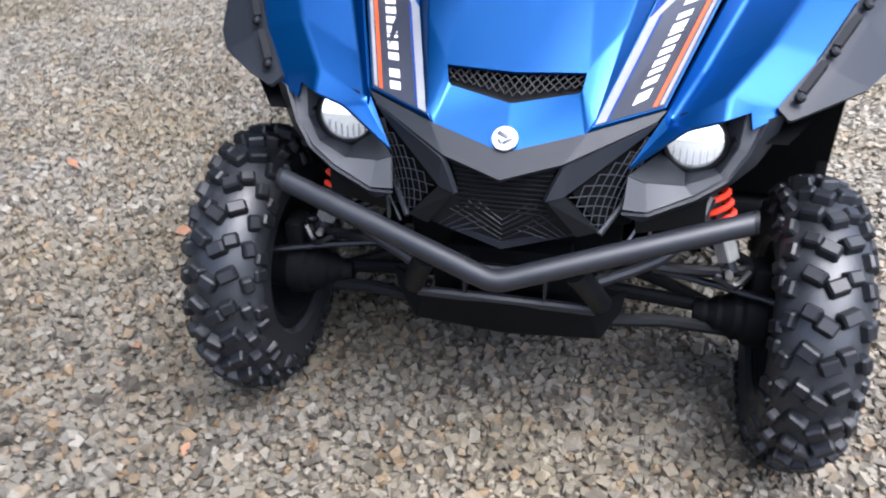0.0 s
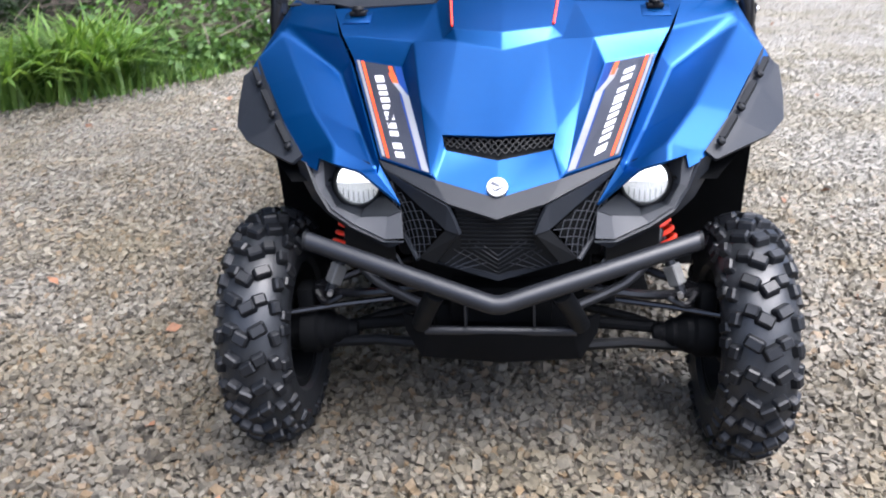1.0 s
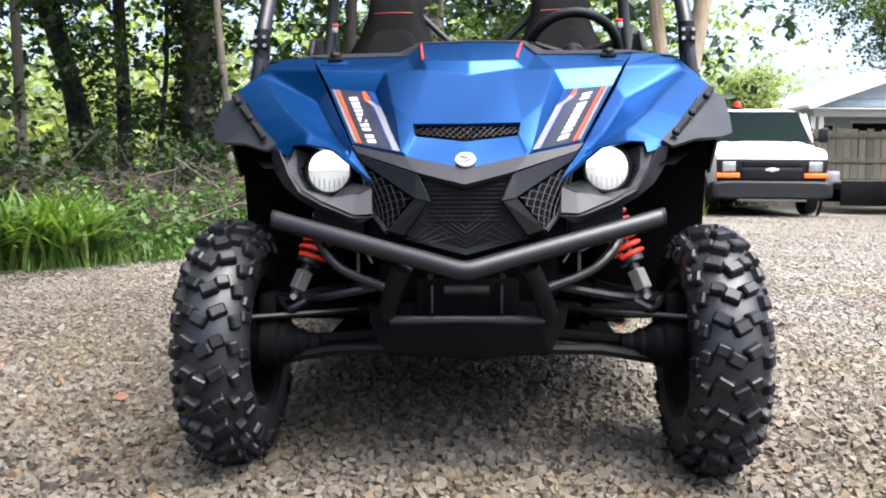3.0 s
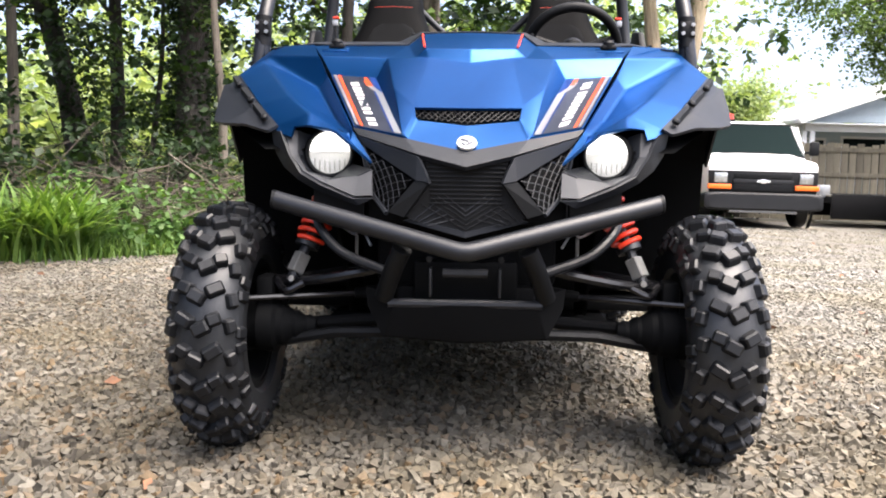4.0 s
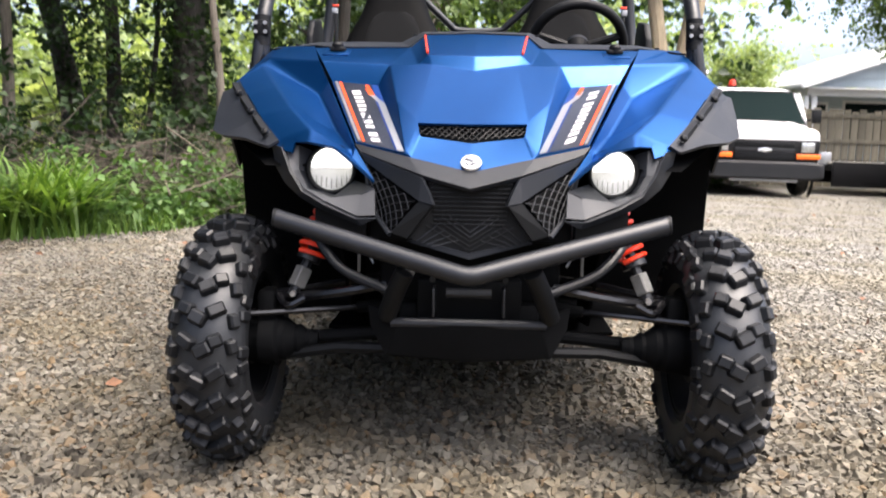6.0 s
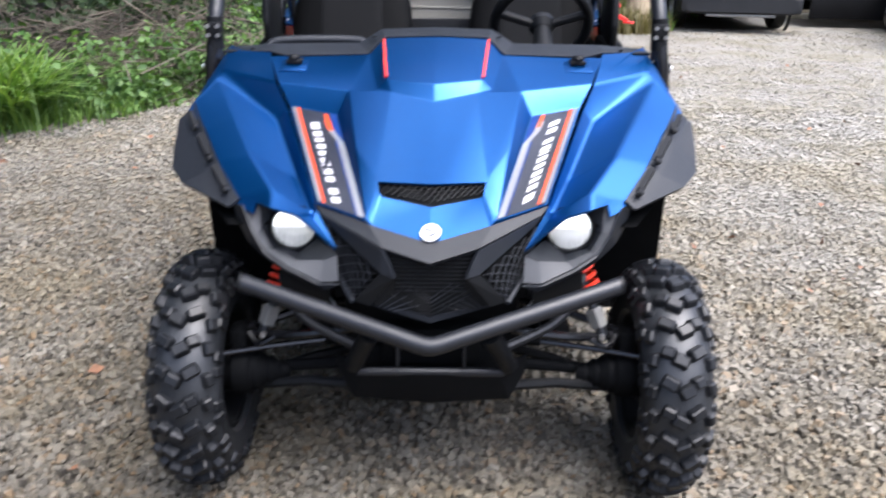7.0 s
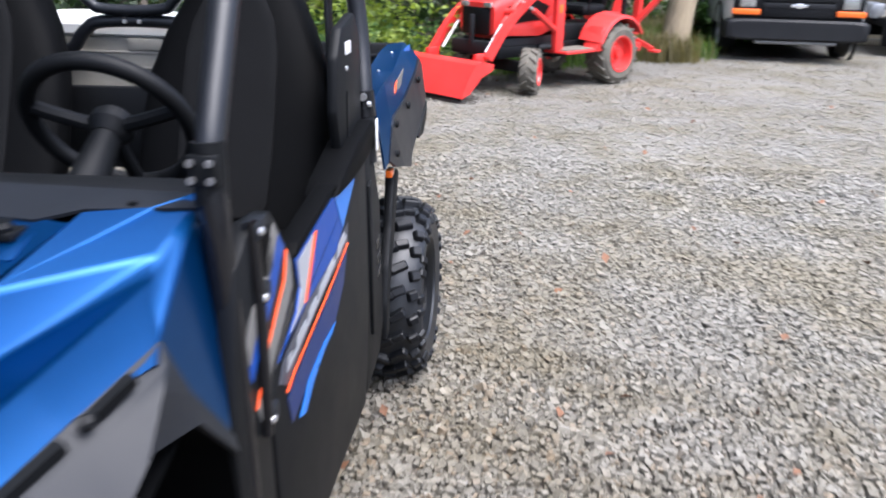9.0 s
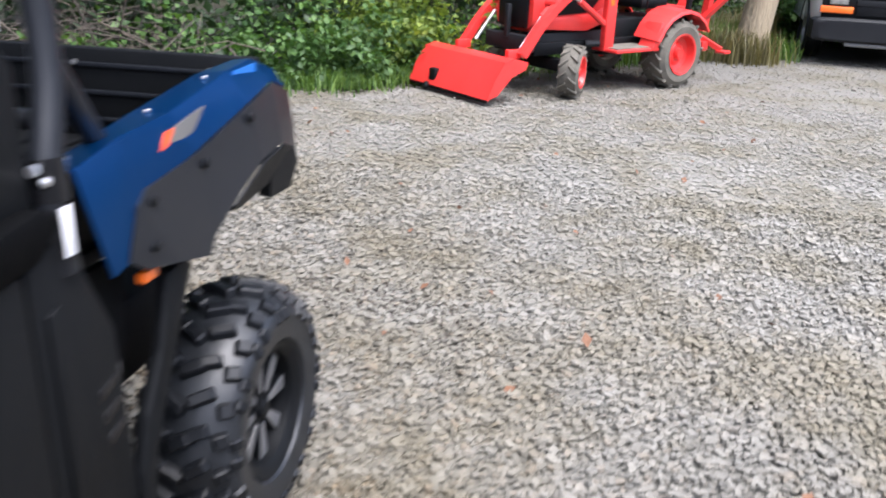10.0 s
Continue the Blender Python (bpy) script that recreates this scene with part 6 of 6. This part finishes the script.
# ---- house behind the fence ----
hs = thing("house", "pale blue house with white porch posts and grey shingle roof", "house", pose(7.95, 20.0, -.50))
SLOPE = .355
part("wall", merged(box(4.3, 5.5, 1.4, 7.6, 7.6, 2.8, .01)), SIDING, hs, "pale blue-grey siding")
for k in range(12):
    part("siding_board", box(4.3, 1.690, .32 + k * .2, 7.58, .012, .185, .002), SIDING, hs)
gable = part("gable", plate([(.15, 2.80), (8.25, 2.80), (8.25, 2.86), (4.2, 4.28), (.15, 2.86)], .08, .14, "y"), SIDING, hs, "pale blue gable siding")
for k in range(7):
    z = 2.82 + k * .2
    x0, x1 = .2 + (z - 2.80) / SLOPE, .2 + (z - 2.62) / SLOPE
    part("siding_board", plate([(x0, z), (8.4 - x0, z), (8.4 - x1, z + .18), (x1, z + .18)], .02, .092, "y"), SIDING, gable)
part("roof", shell(dict(a=(-.08, -.25, 2.84), b=(-.08, 9.6, 2.84), c=(4.2, 9.6, 4.36), d=(4.2, -.25, 4.36), e=(8.48, -.25, 2.84), f=(8.48, 9.6, 2.84)), ["a b c d".split(), "d c f e".split()], .10, 0), SHINGLE, hs, "grey shingle roof")
part("bargeboard", plate([(-.12, 2.72), (-.12, 2.88), (4.2, 4.42), (8.52, 2.88), (8.52, 2.72), (4.2, 4.26)], .03, -.275, "y"), TRIM_WHITE, hs)
part("gutter", box(-.13, 4.7, 2.80, .09, 9.9, .11, .015), TRIM_WHITE, hs)
part("porch_ceiling", box(4.2, .75, 2.745, 8.3, 1.85, .03, .004), TRIM_WHITE, hs)
part("side_ceiling", box(.24, 5.6, 2.745, .46, 7.9, .03, .004), TRIM_WHITE, hs)
part("porch_beam", box(4.2, .10, 2.65, 8.2, .14, .17, .01), TRIM_WHITE, hs)
part("side_beam", box(.10, 4.9, 2.65, .14, 9.3, .17, .01), TRIM_WHITE, hs)
for x, y in ((.10, .10), (.30, .10), (.10, 2.3), (.10, 4.6), (2.9, .10), (5.6, .10)):
    part("porch_post", box(x, y, 1.28, .12, .12, 2.57, .01), TRIM_WHITE, hs)
for x, w, h, zc in ((.98, .42, 1.4, 1.72), (2.25, 1.1, 1.0, 1.98)):
    wd = part("window", box(x, 1.68, zc, w + .14, .06, h + .14, .01), TRIM_WHITE, hs)
    part("pane", box(x, 1.645, zc, w, .02, h, .004), DARK_GLASS, wd)


# ---- woods ----
def leaves(name, centres, size, mat, seed, label, category, parent=None, kind="stuff", droop=.35):
    """Small folded leaves (two quads each) at the given places."""
    rs = np.random.RandomState(seed)
    n = len(centres)
    base = np.array([(0, 0, 0), (.5, .34, .08), (1.0, 0, -.05), (.5, -.34, .08)])
    v = base[None] * (size * rs.uniform(.6, 1.35, n))[:, None, None]
    a, b, c = rs.uniform(0, 6.283, n), rs.normal(-droop, .45, n), rs.normal(0, .6, n)
    def spin(v, ang, i, j):
        c_, s_ = np.cos(ang)[:, None], np.sin(ang)[:, None]
        out = v.copy()
        out[..., i], out[..., j] = v[..., i] * c_ - v[..., j] * s_, v[..., i] * s_ + v[..., j] * c_
        return out
    v = spin(spin(spin(v, c, 1, 2), b, 0, 2), a, 0, 1) + centres[:, None]
    f = np.array([(0, 1, 2), (0, 2, 3)])[None] + (np.arange(n) * 4)[:, None, None]
    me = bpy.data.meshes.new(name)
    me.vertices.add(n * 4)
    me.vertices.foreach_set("co", v.ravel())
    me.loops.add(n * 6)
    me.loops.foreach_set("vertex_index", f.ravel())
    me.polygons.add(n * 2)
    me.polygons.foreach_set("loop_start", np.arange(0, n * 6, 3))
    me.update(calc_edges=True)
    me.materials.append(mat)
    ob = new(name, me)
    if parent:
        ob.parent = parent
        if label:
            ob["label"] = label
        return ob
    return tagged(ob, label, category, "", kind)


def sprays(rs, anchors, per, spread, sag=.1):
    """Leaves strung along short twigs that start at the anchors."""
    n = len(anchors)
    d = rs.normal(0, 1, (n, 3)) * (1, 1, .45)
    d /= np.linalg.norm(d, axis=1)[:, None]
    t = rs.uniform(.05, 1, (n, per))
    p = anchors[:, None] + d[:, None] * (t * spread)[..., None] + rs.normal(0, .05, (n, per, 3))
    p[..., 2] -= sag * t ** 2
    return p.reshape(-1, 3)


def limb_points(rs, base, height, lean, r0, crown_from, n_limbs, reach, droop=.0):
    """Trunk line and limbs of a tree."""
    top = Vector(base) + Vector((lean[0], lean[1], height))
    mid = lerp(base, top, .5) + Vector((rs.normal(0, .08), rs.normal(0, .08), 0))
    trunk = [Vector(base) - Vector((0, 0, .1)), lerp(base, top, .2), mid, top]
    limbs = []
    for k in range(n_limbs):
        t = crown_from + (1 - crown_from) * (k + .5) / n_limbs
        s_ = lerp(base, top, t)
        a = rs.uniform(0, 6.283)
        L = reach * rs.uniform(.6, 1.1)
        e = s_ + Vector((math.cos(a) * L, math.sin(a) * L, L * rs.uniform(.1, .6) - droop * L))
        limbs.append([s_, lerp(s_, e, .5) + Vector((0, 0, .12 * L)), e])
    return trunk, limbs


def tree(base, height, lean, r0, bark, label, crown_from, n_limbs, reach, n_leaf, leaf_size, mat, seed, ivy=0, per=14, droop=0.0, spread=.55):
    rs = np.random.RandomState(seed)
    t = thing("tree", label, "tree", pose(*base), "trees round the yard")
    trunk, limbs = limb_points(rs, (0, 0, 0), height, lean, r0, crown_from, n_limbs, reach, droop)
    part("trunk", tube(trunk, r0 * 1.08, 12, 4, r0 * .45), bark, t)
    pts = []
    for lb in limbs:
        part("limb", tube(lb, r0 * .34, 7, 3, r0 * .08), bark, t)
        line = smooth_line(lb, 6)
        k = max(1, n_leaf // (per * max(1, len(limbs))))
        ts = rs.uniform(.25, 1.0, k) * (len(line) - 1)
        pts += [line[int(a)].lerp(line[min(int(a) + 1, len(line) - 1)], a % 1) for a in ts]
    if pts:
        anchors = np.array([tuple(p) for p in pts]) + rs.normal(0, .16, (len(pts), 3))
        leaves("crown", sprays(rs, anchors, per, spread), leaf_size, mat, seed + 1, "", "", t)
    if ivy:
        line = smooth_line(trunk, 12)
        hs_ = rs.uniform(.02, .92, ivy)
        c = np.array([tuple(line[int(h * (len(line) - 1))]) for h in hs_])
        a = rs.uniform(0, 6.283, ivy)
        rr = r0 * (1.1 - .5 * hs_) + np.abs(rs.normal(0, .07, ivy))
        c[:, 2] = hs_ * height
        c += np.stack([np.cos(a) * rr, np.sin(a) * rr, np.zeros(ivy)], -1)
        leaves("ivy", c, .085, LEAF, seed + 2, "dark ivy leaves", "", t)
    return t


# edge of the woods on the passenger side
tree((-6.15, 9.0, .05), 7.5, (.05, .1), .085, BARK, "slim grey tree with bare lower trunk", .35, 8, 1.7, 2200, .10, LEAF_MID, 31)
tree((-5.95, 11.0, .05), 5.5, (-1.35, .2), .20, BARK_DARK, "dark leaning tree wrapped in ivy", .5, 7, 2.2, 2600, .11, LEAF_MID, 32, 2600)
tree((-6.15, 11.15, .05), 4.5, (-1.5, .6), .10, BARK_DARK, "thin dark tree leaning over the brush", .6, 4, 1.4, 900, .11, LEAF_MID, 39)
tree((-5.60, 11.0, .05), 8.0, (.12, 0), .125, BARK_DARK, "slim dark forked tree", .32, 10, 2.0, 2600, .11, LEAF_MID, 33)
tree((-3.95, 9.6, .05), 8.5, (.05, 0), .26, BARK_DARK, "broad dark tree thickly covered with ivy", .3, 14, 2.2, 6500, .11, LEAF_MID, 34, 6500)
tree((-3.36, 9.0, .05), 6.5, (.05, .1), .065, BARK, "slim grey tree beside the ivy", .4, 7, 1.5, 1500, .10, LEAF_MID, 35)
tree((-4.75, 10.2, .05), 5.0, (.1, .1), .05, BARK_DARK, "thin young tree in the undergrowth", .15, 9, 1.5, 2300, .11, LEAF_MID, 36)
tree((-7.4, 9.5, .05), 7.0, (-.2, 0), .14, BARK_DARK, "dark leafy tree in the woodland", .3, 10, 2.0, 2200, .11, LEAF_MID, 37)
tree((-2.2, 11.5, .05), 8.0, (0, .2), .12, BARK_DARK, "slim dark tree in the woodland", .15, 14, 2.2, 4200, .12, LEAF_MID, 38)
tree((-.90, 12.2, .05), 9.0, (.1, .1), .24, BARK, "tall grey tree behind the vehicle", .2, 14, 2.8, 4600, .12, LEAF_MID, 40)
tree((1.2, 14.5, .08), 9.0, (.1, .1), .15, BARK_DARK, "dark leafy tree in the woodland", .15, 14, 2.6, 4600, .13, LEAF_MID, 41)
# the yard tree by the van, forked
yt = tree((2.98, 12.35, .0), 8.5, (1.15, .2), .195, BARK_PALE, "big pale-barked tree beside the van", .46, 18, 2.7, 16000, .085, LEAF_MID, 42, 0, 18, .10)
part("fork", tube([(.10, .05, 1.5), (-.10, .1, 2.4), (-.32, .2, 4.2), (-.4, .3, 6.5)], .17, 10, 4, .07), BARK_PALE, yt)
# overhanging branches at the yard's right side
ot = tree((11.2, 15.3, .1), 8.0, (-.6, -.4), .28, BARK_DARK, "broad leafy tree overhanging the fence", .42, 18, 3.6, 14000, .085, LEAF_MID, 43, 0, 20, .12, .8)
rs = np.random.RandomState(45)
for k, (x, y, z) in enumerate(((-5.6, -1.2, 4.20), (-4.9, -1.1, 3.70), (-4.2, -1.0, 3.20), (-3.6, -1.2, 2.90), (-5.2, .4, 4.35), (-3.4, .2, 3.05), (-4.4, -1.6, 3.5))):
    lb = [Vector((-.25, -.1, 3.6 + .1 * k)), Vector((x * .5, y * .6, z * .5 + 2.6)), Vector((x, y, z))]
    part("limb", tube(lb, .07, 7, 5, .012), BARK_DARK, ot)
    line = np.array([tuple(v) for v in smooth_line(lb, 8)])[7:]
    a = line[rs.randint(0, len(line), 125)] + rs.normal(0, .19, (125, 3))
    leaves("foliage", sprays(rs, a, 24, .55, .25), .085, LEAF_MID, 240 + k, "", "", ot)
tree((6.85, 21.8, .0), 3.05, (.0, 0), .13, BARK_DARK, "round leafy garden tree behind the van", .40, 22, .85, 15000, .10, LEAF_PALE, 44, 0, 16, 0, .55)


# brush and undergrowth behind the yard's edge
rs = np.random.RandomState(50)
def band(n, x0, x1, d0, d1, z0, z1):
    x = rs.uniform(x0, x1, n)
    y = edge_y(x) + d0 + (d1 - d0) * rs.uniform(0, 1, n)
    z = z0 + (z1 - z0) * rs.beta(1.2, 1.6, n)
    return np.stack([x, y, z], -1)
leaves("undergrowth", sprays(rs, band(620, -9, -1.0, 1.8, 6.0, .1, 1.2), 16, .55), .10, LEAF, 51, "dark green woodland undergrowth", "undergrowth")
leaves("undergrowth", sprays(rs, band(230, -9, -1.6, 4.8, 7.5, 1.2, 4.6), 16, .8), .13, LEAF, 59, "dark leafy branches inside the wood", "undergrowth")
leaves("undergrowth", sprays(rs, band(500, -2.4, 2.6, .9, 4.0, .1, 1.5), 16, .5), .10, LEAF, 52, "dark green woodland undergrowth", "undergrowth")
leaves("ground_cover", sprays(rs, band(850, -9, 2.4, .3, 1.9, .02, .24), 14, .35), .075, LEAF_BUSH, 53, "low leafy weeds along the gravel edge", "weeds")
# sunlight is put into this leaf colour, as the crowns above shade the bush
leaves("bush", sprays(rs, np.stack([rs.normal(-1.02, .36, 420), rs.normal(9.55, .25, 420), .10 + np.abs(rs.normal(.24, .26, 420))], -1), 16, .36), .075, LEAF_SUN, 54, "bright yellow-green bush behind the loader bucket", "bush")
bx = rs.normal(-1.75, .85, 520)
leaves("bush", sprays(rs, np.stack([bx, edge_y(bx) + rs.uniform(.35, 1.1, 520), .08 + np.abs(rs.normal(.16, .20, 520))], -1), 16, .32), .07, LEAF_BUSH, 55, "low green bush at the gravel edge", "bush")
leaves("bush", sprays(rs, np.stack([rs.normal(3.7, .5, 200), rs.normal(15.0, .5, 200), .1 + np.abs(rs.normal(.25, .3, 200))], -1), 16, .4), .085, LEAF_BUSH, 56, "green weeds between tree and van", "bush")
# leaf crowns high over the wood's edge, out of view, added to block skylight
for k, (x0, x1, d0, d1, z0, z1, n) in enumerate(((-13, -5, .5, 7, 5.0, 11, 900), (-6, 2.5, .8, 7, 5.2, 12, 1500), (-14, -5, -9, 0, 5.5, 11, 700), (-10, -3.4, -4.5, .6, 5.5, 9.5, 450))):
    a = band(n, x0, x1, d0, d1, z0, z1)
    leaves("woodland_canopy", sprays(rs, a, 16, 1.3), .17 if k == 1 else .24, LEAF, 90 + k, "unseen green crowns added over the wood to block skylight", "woods")
# unseen boughs over the parked vehicle, added to dim the sky its hood reflects
a = np.stack([rs.uniform(-6.0, 1.6, 150), rs.uniform(-4.0, 1.6, 150), rs.uniform(6.0, 9.0, 150)], -1)
leaves("woodland_canopy", sprays(rs, a, 16, 1.3), .24, LEAF, 97, "unseen leafy boughs added high over the yard to dim the zenith", "woods")
# the far side of the wood; sky brightness and haze are put into pale leaves
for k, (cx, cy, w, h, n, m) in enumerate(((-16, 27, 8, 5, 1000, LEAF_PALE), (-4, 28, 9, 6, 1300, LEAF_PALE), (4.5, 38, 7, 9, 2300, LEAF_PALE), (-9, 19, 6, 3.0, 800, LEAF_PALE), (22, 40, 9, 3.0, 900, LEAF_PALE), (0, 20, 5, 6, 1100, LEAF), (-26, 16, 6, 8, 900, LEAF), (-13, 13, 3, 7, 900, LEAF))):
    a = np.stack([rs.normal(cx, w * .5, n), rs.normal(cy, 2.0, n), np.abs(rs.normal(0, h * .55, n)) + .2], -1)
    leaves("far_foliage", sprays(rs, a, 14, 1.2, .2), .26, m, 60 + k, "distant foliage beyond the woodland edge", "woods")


def blades(name, roots, height, mat, seed, label, category, width=.011, bend=.5):
    """Arching grass blades of three tapering segments."""
    rs_ = np.random.RandomState(seed)
    n = len(roots)
    h = height * rs_.uniform(.55, 1.2, n)
    a = rs_.uniform(0, 6.283, n)
    d = np.stack([np.cos(a), np.sin(a), np.zeros(n)], -1)
    side_ = np.stack([-np.sin(a), np.cos(a), np.zeros(n)], -1)
    out = bend * rs_.uniform(.3, 1.3, n)
    rows = []
    for t, w in ((0, 1), (.4, .95), (.75, .7), (1.0, .08)):
        c = roots + d * (out * h * t ** 2)[:, None] + np.array((0, 0, 1.0)) * (h * (t - .32 * out * t ** 3))[:, None]
        rows += [c - side_ * width * w, c + side_ * width * w]
    v = np.stack(rows, 1)
    f = np.array([(0, 1, 3, 2), (2, 3, 5, 4), (4, 5, 7, 6)])[None] + (np.arange(n) * 8)[:, None, None]
    me = bpy.data.meshes.new(name)
    me.vertices.add(n * 8)
    me.vertices.foreach_set("co", v.ravel())
    me.loops.add(n * 12)
    me.loops.foreach_set("vertex_index", f.ravel())
    me.polygons.add(n * 3)
    me.polygons.foreach_set("loop_start", np.arange(0, n * 12, 4))
    me.update(calc_edges=True)
    me.materials.append(mat)
    return tagged(new(name, me), label, category, "", "stuff")


def tufts(n, per, x0, x1, d0, d1, seed, r=.10):
    r_ = np.random.RandomState(seed)
    x = r_.uniform(x0, x1, n)
    y = edge_y(x) + r_.uniform(d0, d1, n)
    p = np.stack([x, y, np.full(n, .0)], -1)[:, None] + r_.normal(0, r, (n, per, 3)) * (1, 1, 0)
    p = p.reshape(-1, 3)
    p[:, 2] = -.02
    return p
blades("tall_grass", tufts(70, 30, -6.0, -3.2, .05, .75, 70, .09), .68, GRASS, 71, "tall arching bright green grass clump", "grass", .017, 1.15)
blades("grass", tufts(420, 26, -8, 2.6, .02, 1.1, 72, .14), .20, GRASS, 73, "short green grass at the gravel edge", "grass", .006, .6)
blades("grass", tufts(60, 30, 2.2, 3.9, -.1, .9, 74, .10), .55, STRAW, 75, "tall dry grass round the tree foot", "grass", .007, .35)
rg = np.random.RandomState(78)
blades("grass", np.stack([rg.normal(2.78, .26, 700), rg.normal(12.02, .14, 700), np.full(700, -.02)], -1), .42, STRAW, 79, "dry pale grass round the yard tree's foot", "grass", .007, .35)
blades("grass", np.stack([rg.normal(3.40, .12, 160), rg.normal(12.6, .2, 160), np.full(160, -.02)], -1), .34, GRASS, 80, "green grass beside the yard tree", "grass", .007, .4)
blades("grass", tufts(70, 30, 1.5, 2.9, -.05, 1.0, 76, .14), .45, GRASS, 77, "tall grass behind the tractor", "grass", .007, .5)


# brush pile of dead twigs
def twigs(name, n, centre, spread, seed, label, length=1.1):
    r_ = np.random.RandomState(seed)
    verts, faces = [], []
    for k in range(n):
        c = np.array(centre) + r_.normal(0, 1, 3) * spread
        c[2] = max(.05, c[2])
        d = r_.normal(0, 1, 3) * (1, .8, .42)
        d /= np.linalg.norm(d)
        L = length * r_.uniform(.4, 1.3)
        r0 = r_.uniform(.003, .010)
        bend = r_.normal(0, .10, 3)
        pts = [c - d * L / 2, c + bend * L, c + d * L / 2 + r_.normal(0, .06, 3)]
        u = np.cross(d, (0.3, .2, 1))
        u /= np.linalg.norm(u)
        w = np.cross(d, u)
        b0 = len(verts)
        for i, p in enumerate(pts):
            p = np.array((p[0], p[1], max(.02, p[2])))
            rr = r0 * (1 - .35 * i)
            for j in range(4):
                verts.append(tuple(p + rr * (math.cos(j * 1.571) * u + math.sin(j * 1.571) * w)))
        for i in range(2):
            for j in range(4):
                faces.append((b0 + i * 4 + j, b0 + i * 4 + (j + 1) % 4, b0 + i * 4 + 4 + (j + 1) % 4, b0 + i * 4 + 4 + j))
    return raw(name, verts, faces, TWIG, label, "brush pile", "stuff")
twigs("brush_pile", 560, (-3.25, 6.3, .27), (.80, .45, .20), 80, "heap of dry dead branches")
twigs("brush_pile", 260, (-1.6, 11.0, .75), (1.3, .6, .45), 81, "tangle of bare branches at the wood's edge", 1.5)
twigs("brush_pile", 120, (-5.6, 9.6, .5), (1.2, .7, .3), 82, "tangle of bare branches at the wood's edge", 1.5)

# fallen leaves on the gravel
r_ = np.random.RandomState(90)
c = np.stack([r_.uniform(-3.2, 5, 170), r_.uniform(-1.2, 10, 170), np.full(170, .022)], -1)
leaves("fallen_leaves", c, .048, DEAD_LEAF, 91, "scattered brown and rust-red fallen leaves", "leaves", droop=.0)


# unseen woods behind the camera and along the sides, added to block low light
for k, (cx, cy, wx, wy, n) in enumerate(((-3, -24, 20, 2.5, 1800), (26, -24, 6, 8, 700), (17, -4, 2.5, 8, 900), (-14, -5, 2, 5, 700), (-12, 4, 1.8, 3.5, 700))):
    a = np.stack([rs.normal(cx, wx * .6, n), rs.normal(cy, wy * .6, n), rs.uniform(.2, 8.0 if cy < -20 and cx < 0 else 5.0, n)], -1)
    leaves("wood_edge", sprays(rs, a, 14, 1.2, .2), .32, LEAF, 100 + k, "unseen dense dark trees added round the yard to block low light", "woods")
